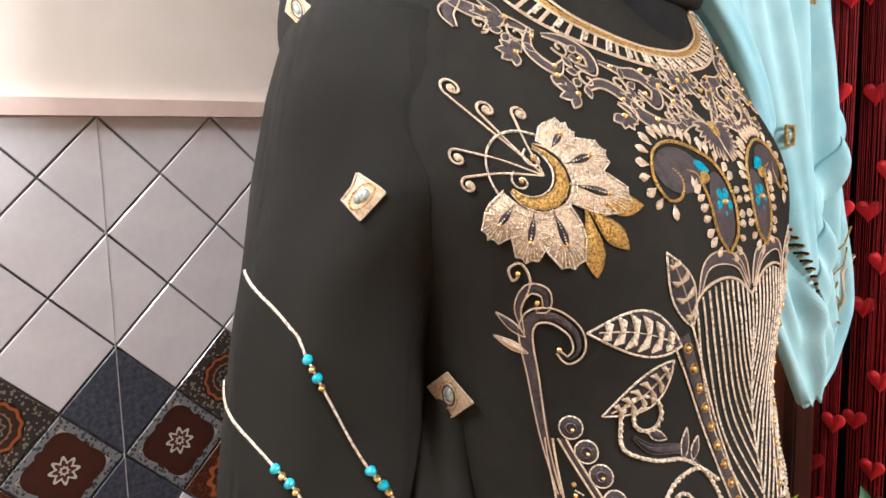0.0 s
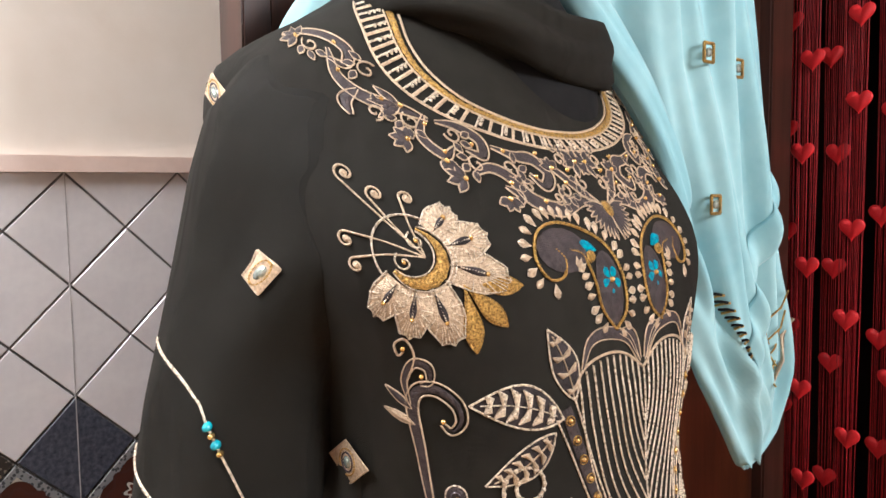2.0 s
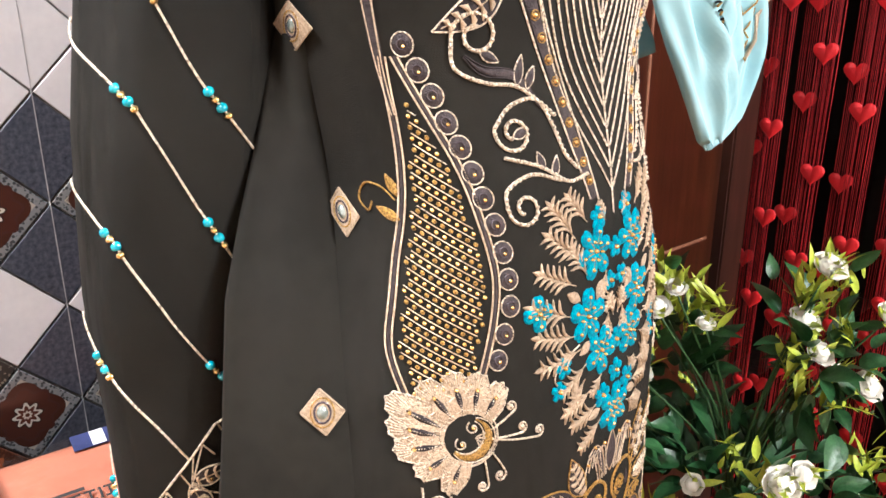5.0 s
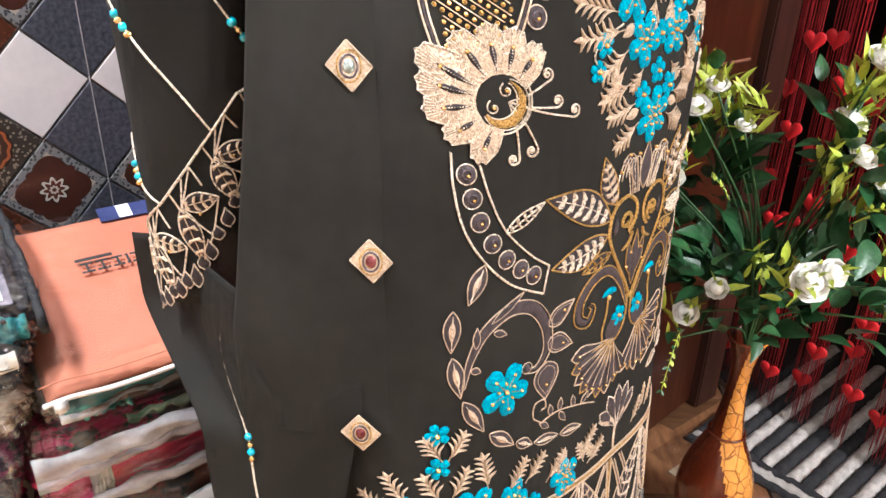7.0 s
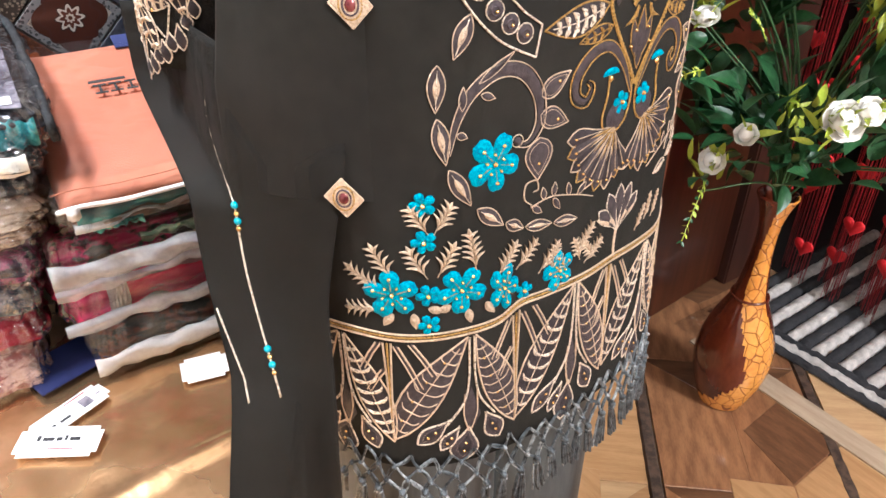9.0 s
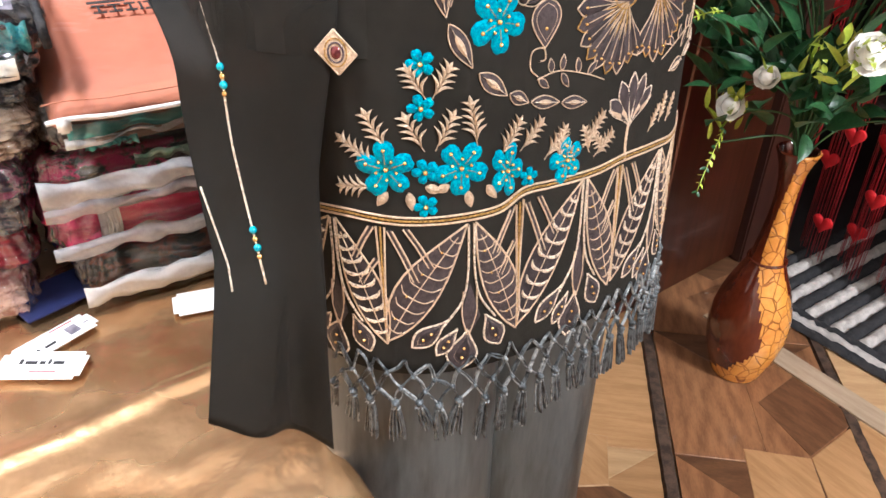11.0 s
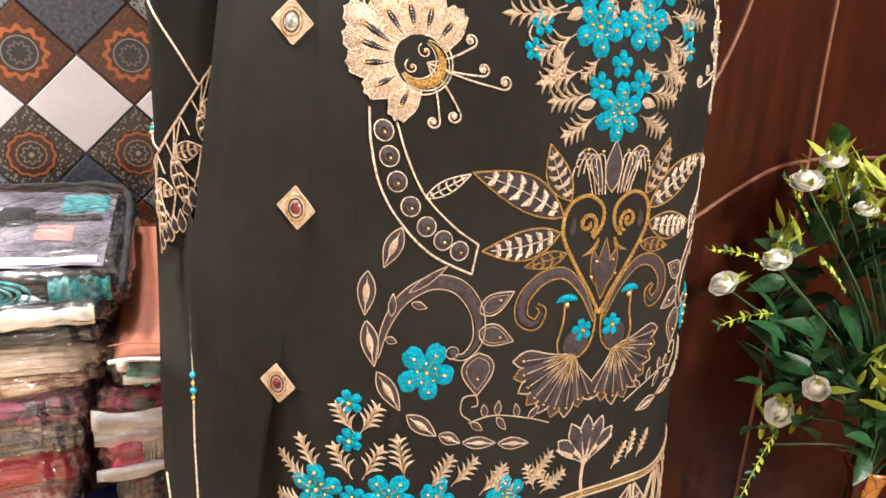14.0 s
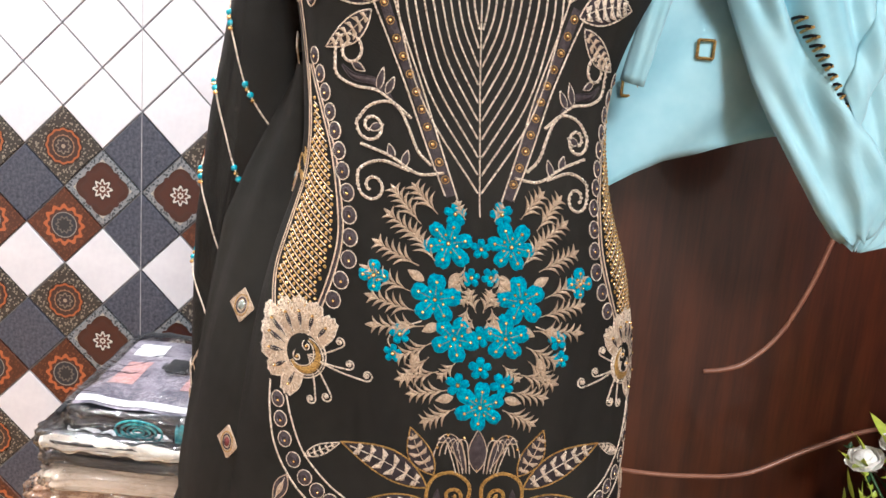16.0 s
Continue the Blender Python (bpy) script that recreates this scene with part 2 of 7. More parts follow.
groove([tuple(p) for p in sweep([(0.470, 0.888), (0.500, 0.893), (0.529, 0.906), (0.567, 0.947), (0.598, 1.015), (0.620, 1.090), (0.637, 1.170), (0.648, 1.30), (0.655, 1.60), (0.658, 2.0)])])
groove([tuple(p) for p in sweep([(0.28, 0.752), (0.393, 0.737), (0.474, 0.735), (0.552, 0.743), (0.630, 0.781), (0.706, 0.814), (0.768, 0.825), (0.86, 0.828), (1.05, 0.820)])])
groove([tuple(p) for p in sweep([(0.786, 0.827), (0.780, 0.951), (0.778, 1.056), (0.776, 1.30), (0.776, 2.0)])])
groove([tuple(p) for p in sweep([(0.775, 0.10), (0.776, 0.271), (0.777, 0.482), (0.782, 0.70), (0.786, 0.822)])])

frame_post = tagged(bm_object("trim_door", box(bmesh.new(), (1.415, 0.655, 0), (RIGHT_X - 0.002, 0.758, 2.1), 0.004), DARKWOOD, False), "dark stained wooden door post", "door frame", kind="structure")
# slab added over the floor beyond the doorway; its near-black is painted shade
slab("floor_shade_slab", (RIGHT_X + 0.07, -0.79, -0.004), (3.59, WALL_Y - 0.01, 0.0035), UNLITDARK, "near-black slab added over the next room's floor as painted shade", "floor")
BODY = [  # height, half width, half depth, front, centre
    (0.40, 0.206, 0.137, -0.030, -0.030), (0.60, 0.204, 0.127, -0.013, -0.032), (0.75, 0.202, 0.119, -0.004, -0.032),
    (0.90, 0.193, 0.114, 0.000, -0.027), (1.00, 0.183, 0.117, -0.001, -0.022), (1.08, 0.168, 0.121, 0.001, -0.020),
    (1.16, 0.145, 0.127, 0.006, -0.022), (1.24, 0.143, 0.126, 0.017, -0.026), (1.32, 0.160, 0.119, 0.017, -0.020),
    (1.40, 0.200, 0.126, 0.030, -0.008), (1.48, 0.209, 0.130, 0.082, -0.002), (1.52, 0.201, 0.124, 0.108, 0.000),
    (1.54, 0.187, 0.118, 0.119, 0.000), (1.56, 0.157, 0.106, 0.130, 0.000), (1.58, 0.120, 0.092, 0.142, 0.000),
    (1.61, 0.080, 0.080, 0.155, 0.000), (1.64, 0.058, 0.064, 0.168, 0.000)]
BODY_N = 2.5
BK = np.array(BODY)
def spline(z, col):
    """Smooth value of a column of BODY at a height."""
    k = BK[:, 0]
    z = min(max(z, k[0]), k[-1])
    i = min(max(int(np.searchsorted(k, z)) - 1, 0), len(k) - 2)
    def slope(j):
        lo, hi = max(j - 1, 0), min(j + 1, len(k) - 1)
        return (BK[hi, col] - BK[lo, col]) / (k[hi] - k[lo])
    h = k[i + 1] - k[i]
    s = (z - k[i]) / h
    return ((2 * s**3 - 3 * s**2 + 1) * BK[i, col] + (s**3 - 2 * s**2 + s) * h * slope(i)
            + (3 * s**2 - 2 * s**3) * BK[i + 1, col] + (s**3 - s**2) * h * slope(i + 1))
def front_line(z):
    """Sideways place of the centre front."""
    return float(np.interp(z, [0.95, 1.13, 1.33], [0.0, -0.008, -0.022]))
def section(z, n=400):
    """Points of the outline at a height, with the length along it from the centre front."""
    a, b, yf, xc = (spline(z, c) for c in (1, 2, 3, 4))
    th = np.linspace(-np.pi, np.pi, n + 1)
    s, c = np.sin(th), np.cos(th)
    x = xc + a * np.sign(s) * np.abs(s) ** (2 / BODY_N)
    y = yf + b - b * np.sign(c) * np.abs(c) ** (2 / BODY_N)
    run = np.concatenate([[0], np.cumsum(np.hypot(np.diff(x), np.diff(y)))])
    half = n // 4
    run -= np.interp(front_line(z), x[half:3 * half + 1], run[half:3 * half + 1])
    return x, y, run

DRESS = Matrix.Translation((0.487, 0.232, 0)) @ Matrix.Rotation(math.radians(6.5), 4, "Z")


def on_dress(x, y, z):
    return DRESS @ Vector((x, y, z))


_cache = {}


def dress_point(u, z, lift=0.0):
    """The place on the front of the dress at a length u along its outline from the centre front and a height z."""
    key = round(z, 4)
    if key not in _cache:
        _cache[key] = section(key)
    X, Y, R = _cache[key]
    x, y = np.interp(u, R, X), np.interp(u, R, Y)
    if lift:
        dx = np.interp(u + 0.004, R, X) - np.interp(u - 0.004, R, X)
        dy = np.interp(u + 0.004, R, Y) - np.interp(u - 0.004, R, Y)
        ln = math.hypot(dx, dy) or 1
        x, y = x + lift * dy / ln, y - lift * dx / ln
    return on_dress(x, y, z)


# ---- dress on its stand ----
HEM = 0.50
rows = []
for z in np.linspace(HEM, 1.64, 90):
    X, Y, R = section(z, 160)
    rows.append([on_dress(x, y, z) for x, y in zip(X[:-1], Y[:-1])])
kurta = tagged(new("kurta"), "long olive-black georgette kurta with gold and turquoise embroidery", "dress")
body = part("body", grid_mesh(rows, True), KURTA, kurta)
solid(body, 0.002)

# hanging sleeve: height, centre, half width, half depth
SLEEVE = np.array([(0.80, 0.240, 0.440, 0.064, 0.060), (0.95, 0.238, 0.440, 0.063, 0.066), (1.08, 0.241, 0.440, 0.066, 0.072), (1.20, 0.253, 0.440, 0.068, 0.074), (1.30, 0.266, 0.440, 0.066, 0.073), (1.34, 0.277, 0.438, 0.068, 0.078),
                   (1.40, 0.325, 0.434, 0.100, 0.118), (1.46, 0.345, 0.430, 0.112, 0.104), (1.50, 0.350, 0.430, 0.107, 0.084), (1.53, 0.358, 0.430, 0.094, 0.060), (1.555, 0.368, 0.428, 0.068, 0.028)])


def on_sleeve(uzh):
    """World points for rows of (degrees round the sleeve from its front, height, lift)."""
    q = np.array(uzh, float)
    cx, cy, rx, ry = (np.interp(q[:, 1], SLEEVE[:, 0], SLEEVE[:, k]) for k in (1, 2, 3, 4))
    t = np.radians(q[:, 0])
    wave = 1 + 0.035 * np.sin(3 * t + 6 * q[:, 1]) + 0.02 * np.sin(7 * t - 9 * q[:, 1])
    h = q[:, 2] + 0.0008
    return np.c_[cx + (rx * wave + h) * np.sin(t), cy - (ry * wave + h) * np.cos(t), q[:, 1]]


rows = [[tuple(p) for p in on_sleeve([(a, z, -0.0008) for a in np.linspace(-180, 180, 61)[:-1]])] for z in np.linspace(0.835, 1.555, 68)]
sleeve = part("sleeve", grid_mesh(rows, True), SHEER, kurta, "sheer hanging sleeve")
solid(sleeve, 0.001)

# the flaring side of the front, loose in front of the sleeve: height, edge
FLARE = np.array([(0.70, 0.191, 0.340), (0.84, 0.191, 0.338), (0.88, 0.197, 0.336), (0.95, 0.208, 0.337), (1.00, 0.216, 0.338), (1.10, 0.232, 0.345), (1.15, 0.250, 0.352), (1.20, 0.272, 0.362), (1.27, 0.302, 0.384)])


def flare_point(run, z, lift=0.0):
    """A place on the flaring side: metres out from the curve of the front."""
    p0 = np.array(dress_point(-0.225, z))
    p1 = np.array((np.interp(z, FLARE[:, 0], FLARE[:, 1]), np.interp(z, FLARE[:, 0], FLARE[:, 2]), z))
    d = p1 - p0
    ln = np.linalg.norm(d)
    nrm = np.array((d[1], -d[0], 0)) / ln
    if nrm[1] > 0:
        nrm = -nrm
    f = run / ln
    return p0 + d * f + nrm * (lift + 0.006 * math.sin(math.pi * min(max(f, 0), 1)) + 0.003 * math.sin(f * 7 + z * 5) * f)


rows = []
for z in np.linspace(0.765, 1.27, 60):
    ln = np.linalg.norm(np.array((np.interp(z, FLARE[:, 0], FLARE[:, 1]), np.interp(z, FLARE[:, 0], FLARE[:, 2]))) - np.array(dress_point(-0.225, z))[:2])
    row = [tuple(flare_point(ln * f, z, -0.0008 if f == 0 else 0.0004)) for f in np.linspace(0, 1, 14)]
    e = row[-1]
    row += [(e[0] + 0.001, e[1] + 0.006, z), (e[0] + 0.010, e[1] + 0.018, z), (e[0] + 0.030, e[1] + 0.030, z)]
    rows.append(row)
part("side_panel", grid_mesh(rows), KURTA, kurta, "flaring side of the front panel")

# sheer side flap


def flap_point(k, s):
    """A place on the side flap: 0 to 1 across, and 0 at its top to 1 at its loose lower edge."""
    z = 0.925 - s * (0.445 + 0.055 * k) + 0.008 * math.sin(3 * k) * s
    xr, xl = float(np.interp(s, [0, 0.3, 0.5, 0.8, 1], [0.275, 0.250, 0.234, 0.225, 0.222])), 0.172 - 0.012 * s - 0.032 * max(0, s - 0.72) / 0.28
    y = 0.405 - 0.115 * max(s, 0) ** 0.8 + 0.45 * max(0, -s) + 0.05 * (1 - k) * (1 - s) - 0.06 * k * (1 - s) + 0.010 * math.sin(k * 8 + 2 * s) * (0.3 + 0.7 * s)
    w = min(max(s / 0.26, 0), 1)
    y -= (0.030 + 0.028 * k) * w * w * (3 - 2 * w) * (1 - 0.45 * max(s, 0))
    x = xl + (xr - xl) * k
    # upper part lies along the flaring side
    zc = min(max(z, 0.72), 1.2)
    p0, p1 = dress_point(-0.225, zc), (np.interp(zc, FLARE[:, 0], FLARE[:, 1]), np.interp(zc, FLARE[:, 0], FLARE[:, 2]))
    f = (x - p0.x) / (p1[0] - p0.x)
    along = p0.y + (p1[1] - p0.y) * f - 0.0075 * math.sin(math.pi * min(max(f, 0), 1)) - 0.0025
    along += 0.012 * min(max((z - 0.79) / 0.06, 0), 1)
    b = min(max((z - 0.74) / 0.08, 0), 1)
    along += 0.11 * min(max((f - 0.95) / 0.07, 0), 1) * b * b * (3 - 2 * b)
    w = min(max((z - 0.56) / 0.24, 0), 1)
    w = w * w * (3 - 2 * w)
    return (x, y * (1 - w) + along * w, z)


rows = [[flap_point(k, s) for k in np.linspace(0, 1, 30)] for s in np.linspace(0.12, 1, 46)]
flap = part("side_flap", grid_mesh(rows), SHEER, kurta, "sheer side panel hanging loose")
solid(flap, 0.001)

# trousers
trousers = tagged(new("trousers"), "black satin trousers hanging below the kurta", "trousers")
for sx, ph in ((-0.088, 0.0), (0.092, 1.3)):
    rows = []
    for z in np.linspace(0.02, 0.60, 16):
        w = 0.112 - 0.02 * z
        rows.append([on_dress(-0.03 + sx + w * math.cos(t) * (1 + 0.05 * math.sin(4 * t + ph + 3 * z)), 0.125 + 0.085 * math.sin(t) * (1 + 0.06 * math.cos(5 * t + ph)), z) for t in np.linspace(0, 2 * math.pi, 41)[:-1]])
    part("leg", grid_mesh(rows, True), TROUSER, trousers)

# table
table = tagged(new("low_table"), "low table covered with shiny gold foil cloth", "table")
bm = bmesh.new()
box(bm, (-1.49, 0.03, 0.0), (0.250, 1.02, 0.325))
part("table_body", bm, DARKWOOD, table, "dark wooden base", False)


def cloth_height(x, y):
    h = 0.342 + 0.0035 * noise.noise((x * 5, y * 9, 0.3)) + 0.0016 * noise.noise((x * 22, y * 30, 2.0))
    h += 0.004 * (0.5 - abs(noise.noise((x * 13 + y * 5, y * 15, 4.0)))) * min(1, max(0, (x + 0.1) * 4)) * min(1, max(0, (0.62 - y) * 4))
    h += 0.007 * math.exp(-((y - 0.485 - 0.03 * math.sin(x * 4)) / 0.012) ** 2) - 0.002 * math.tanh((y - 0.48) * 40)
    return h


rows = []
for j, y in enumerate(np.linspace(0.015, 1.045, 110)):
    reach = 0.040 * min(1, max(0, (0.25 - y) / 0.08))
    top = [(x, y, cloth_height(x, y)) for x in np.linspace(-1.5, 0.255 + reach, 170)]
    side = [(0.262 + reach + 0.010 * math.sin(y * 40 + k) * k / 8, y, 0.335 - 0.041 * k) for k in range(0, 9)]
    rows.append(top + side)
front = [[(x, 0.012 - 0.008 * math.sin(x * 30) * k / 8, max(z - 0.041 * k - 0.005, 0.002)) for x, y, z in rows[0]] for k in range(8, 0, -1)]
part("table_cloth", grid_mesh(front + rows), GOLDCLOTH, table, "creased gold foil cloth")

# ---- embroidery laid over the dress ----
GU, GZ = np.linspace(-0.45, 0.45, 451), np.linspace(0.40, 1.635, 620)
_tab = np.zeros((len(GZ), len(GU), 2))
for _i, _z in enumerate(GZ):
    _X, _Y, _R = section(_z)
    _tab[_i, :, 0], _tab[_i, :, 1] = np.interp(GU, _R, _X), np.interp(GU, _R, _Y)


def table_at(u, z):
    fu, fz = (np.clip(u, -0.449, 0.449) - GU[0]) / (GU[1] - GU[0]), (np.clip(z, 0.401, 1.634) - GZ[0]) / (GZ[1] - GZ[0])
    iu, iz = fu.astype(int), fz.astype(int)
    a, b = (fu - iu)[:, None], (fz - iz)[:, None]
    return (_tab[iz, iu] * (1 - a) + _tab[iz, iu + 1] * a) * (1 - b) + (_tab[iz + 1, iu] * (1 - a) + _tab[iz + 1, iu + 1] * a) * b


DRESS_NP = np.array(DRESS)


def drape(uzh):
    """World points for rows of (length along, height, lift off the cloth)."""
    q = np.array(uzh, float)
    u, z, h = q[:, 0] + np.interp(q[:, 1], [0.9, 1.03, 1.15], [0.009, 0.004, 0.0]), q[:, 1], q[:, 2]
    p = table_at(u, z)
    du = (table_at(u + 0.004, z) - table_at(u - 0.004, z)) / 0.008
    dz = (table_at(u, z + 0.004) - table_at(u, z - 0.004)) / 0.008
    tu = np.c_[du, np.zeros(len(u))]
    tz = np.c_[dz, np.ones(len(u))]
    n = np.cross(tu, tz)
    n /= np.linalg.norm(n, axis=1)[:, None] + 1e-9
    w = np.c_[p, z] + n * (h + 0.0006)[:, None]
    return w @ DRESS_NP[:3, :3].T + DRESS_NP[:3, 3]


def curl(c, r, start, turns, inner=0.2, n=26):
    """A spiral round c from the angle start inwards; turns below 0 run clockwise."""
    return [(c[0] + r * (1 - (1 - inner) * t) * math.cos(start + 2 * math.pi * turns * t), c[1] + r * (1 - (1 - inner) * t) * math.sin(start + 2 * math.pi * turns * t)) for t in np.linspace(0, 1, n)]


class Motif:
    """A piece of stitching, kept flat as (along, height, lift) and laid on the cloth when done."""

    def __init__(self, *mats):
        self.mats, self.v, self.f, self.mi = list(mats), [], [], []

    def _m(self, mat):
        if mat not in self.mats:
            self.mats.append(mat)
        return self.mats.index(mat)

    def cord(self, pts, w, mat, h=0.0011, twist=True, taper=False):
        p, w = np.array(pts, float), w * (0.84 if w < 0.0035 else 1.0)
        run = np.r_[0, np.cumsum(np.hypot(*np.diff(p, axis=0).T))]
        if run[-1] < 1e-5:
            return
        k = max(3, min(int(run[-1] / max(w * 0.55, 0.0007)), 400))
        s = np.linspace(0, run[-1], k)
        q = np.c_[np.interp(s, run, p[:, 0]), np.interp(s, run, p[:, 1])]
        d = np.gradient(q, axis=0)
        d /= np.linalg.norm(d, axis=1)[:, None] + 1e-9
        nrm = np.c_[-d[:, 1], d[:, 0]]
        base, m = len(self.v), self._m(mat)
        for i in range(k):
            f = 0.5 * w * (1 - 0.16 * (i % 2 if twist else 0))
            if taper:
                f *= max(0.12, math.sin(math.pi * (0.12 + 0.88 * i / (k - 1))))
            hh = h * (1 - 0.4 * (i % 2 if twist else 0))
            sk = d[i] * w * 0.22 if twist else d[i] * 0
            for o, l in ((-1, 0.0), (-0.55, hh * 0.8), (0.55, hh * 0.8), (1, 0.0)):
                self.v.append((*(q[i] + nrm[i] * o * f + sk * o), l))
        for i in range(k - 1):
            for j in range(3):
                a = base + 4 * i + j
                self.f.append((a, a + 4, a + 5, a + 1))
                self.mi.append(m)

    def fill(self, outline, mat, h=0.0004, dome=0.0008, c=None):
        o = np.array(outline, float)
        c = np.array(c, float) if c is not None else o.mean(axis=0)
        base, m, n = len(self.v), self._m(mat), len(o)
        for p in o:
            self.v.append((*p, 0.0))
        for p in o:
            self.v.append((*(c + 0.82 * (p - c)), h + 0.5 * dome))
        self.v.append((*c, h + dome))
        for i in range(n):
            j = (i + 1) % n
            self.f += [(base + i, base + j, base + n + j, base + n + i), (base + n + i, base + n + j, base + 2 * n)]
            self.mi += [m, m]

    def bead(self, c, r, mat, h=None, n=7, sq=1.0):
        h = h or r * 0.9
        base, m = len(self.v), self._m(mat)
        for rr, l in ((1.0, 0.0), (0.75, 0.7)):
            for k in range(n):
                t = 2 * math.pi * k / n
                self.v.append((c[0] + rr * r * math.cos(t) * sq, c[1] + rr * r * math.sin(t), h * l))
        self.v.append((c[0], c[1], h))
        for k in range(n):
            j = (k + 1) % n
            self.f += [(base + k, base + j, base + n + j, base + n + k), (base + n + k, base + n + j, base + 2 * n)]
            self.mi += [m, m]

    def leaf(self, a, b, w, fill, line=None, lw=0.0014, dome=0.0008, bend=0.0, belly=0.85):
        a, b = np.array(a, float), np.array(b, float)
        ax = b - a
        ln = np.hypot(*ax)
        side = np.array([-ax[1], ax[0]]) / ln
        spine = [a + ax * t + side * bend * math.sin(math.pi * t) for t in np.linspace(0, 1, 11)]
        prof = [w * 0.5 * math.sin(math.pi * t ** belly) for t in np.linspace(0, 1, 11)]
        left = [p + side * q for p, q in zip(spine, prof)]
        right = [p - side * q for p, q in zip(spine, prof)]
        ring = left + right[-2:0:-1]
        if fill:
            self.fill(ring, fill, dome=dome, c=spine[5])
        if line:
            self.cord(ring + [ring[0]], lw, line)
        return spine, prof, side

    def hooked_leaf(self, a, b, w, fill, line, hook, n=5, lw=0.0018, bend=0.0):
        """A leaf with a row of small curved stitches on either side of its vein."""
        spine, prof, side = self.leaf(a, b, w, INNER if fill is MAUVE else fill, line, lw, 0.0003, bend)
        self.cord(spine[1:-1], 0.0012, hook, 0.0020)
        ax = spine[-1] - spine[0]
        ax = ax / np.hypot(*ax)
        for i in range(n):
            t = 0.14 + 0.66 * i / max(n - 1, 1)
            p = spine[0] + (spine[-1] - spine[0]) * t + side * bend * math.sin(math.pi * t)
            r = w * 0.5 * math.sin(math.pi * t ** 0.85) * 0.8
            for s in (1, -1):
                q = p + side * s * r + ax * r * 0.55
                self.cord(sweep([p, p + side * s * r * 0.65 + ax * r * 0.1, q], 5), min(0.0062, w * 0.23), hook, 0.0026, False, True)

    def spray(self, a, ang, ln, n, mat=None, w=0.0034, size=0.010):
        """A stem with pairs of small pointed leaves."""
        mat, size = mat or CHAMP, min(size, ln * 0.40)
        d = np.array([math.cos(ang), math.sin(ang)])
        sd = np.array([-d[1], d[0]])
        a = np.array(a, float)
        self.cord([a, a + d * ln * 0.5 + sd * ln * 0.03, a + d * ln * 0.85], 0.0011, mat)
        for i in range(n):
            p = a + d * ln * (0.12 + 0.72 * i / n)
            sz = size * (1 - 0.35 * i / n)
            for s in (1, -1):
                self.leaf(p, p + d * sz * (0.96 + 0.10 * s) + sd * s * sz * 0.84, w * 0.56, mat, None, dome=0.0016, bend=0.26 * sz * -s, belly=0.95)
        self.leaf(a + d * (ln - size * 0.9), a + d * ln, w, mat, None, dome=0.0012)

    def bloom(self, c, r, n=5, turn=0.3, mat=None, beads=True, squash=1.0, lean=1.0):
        """A stitched flower with a notched petal ring and small gold beads."""
        mat = mat or TURQ
        for k in range(n):
            a = turn + 2 * math.pi * k / n
            ring = []
            for t in np.linspace(-1, 1, 9):
                an = a + t * math.pi / n * 1.02
                rr = r * (0.50 + 0.50 * math.cos(t * math.pi / 2) ** 0.55) * (1 - 0.035 * math.cos(t * 9)) * (1 + 0.06 * math.sin(7 * k + 90 * c[0]))
                ring.append((c[0] + rr * math.cos(an) * squash, c[1] + rr * math.sin(an) * lean))
            ring.append((c[0], c[1]))
            m = (c[0] + 0.6 * r * math.cos(a) * squash, c[1] + 0.6 * r * math.sin(a) * lean)
            self.fill(ring, mat, 0.0008, 0.0012 if r > 0.012 else 0.0006, m)
            if r > 0.012:
                self.cord([(c[0] + 0.2 * r * math.cos(a) * squash, c[1] + 0.2 * r * math.sin(a) * lean), (c[0] + 0.62 * r * math.cos(a) * squash, c[1] + 0.62 * r * math.sin(a) * lean)], 0.0014, GOLD, 0.0030)
                if beads:
                    self.bead((c[0] + 0.66 * r * math.cos(a) * squash, c[1] + 0.66 * r * math.sin(a) * lean), 0.0019, BEAD, 0.0038)
                    self.bead((c[0] + 0.34 * r * math.cos(a + 0.6) * squash, c[1] + 0.34 * r * math.sin(a + 0.6) * lean), 0.0015, BEAD, 0.0038)
        self.bead(c, 0.0022 if r > 0.007 else 0.0013, BEAD, 0.0040)

    def vine(self, pts, w, fill=None, line=None, lw=0.0010, taper=True, h=0.0007):
        """A broad scroll in satin stitch between two thin outlines."""
        p = np.array(pts, float)
        d = np.gradient(p, axis=0)
        d /= np.linalg.norm(d, axis=1)[:, None] + 1e-9
        nrm = np.c_[-d[:, 1], d[:, 0]]
        pr = np.array([0.5 * w * (max(0.2, math.sin(math.pi * (0.06 + 0.86 * i / (len(p) - 1)))) if taper else 1) for i in range(len(p))])[:, None]
        self.cord(p, w * 0.9, fill or MAUVE, h, False, taper)
        self.cord(p + nrm * pr, lw, line or CHAMP, h + 0.0005)
        self.cord(p - nrm * pr, lw, line or CHAMP, h + 0.0005)

    def done(self, name, parent, label="", mirror=False, lay=drape):
        v = np.array(self.v, float)
        if mirror:
            v[:, 0] *= -1
        me = bpy.data.meshes.new(name)
        me.from_pydata([tuple(p) for p in lay(v)], [], [f[::-1] for f in self.f] if mirror else self.f)
        for m in self.mats:
            me.materials.append(m)
        me.polygons.foreach_set("material_index", self.mi)
        me.polygons.foreach_set("use_smooth", [True] * len(me.polygons))
        ob = new(name, me)
        ob.parent = parent
        if label:
            ob["label"] = label
        return ob


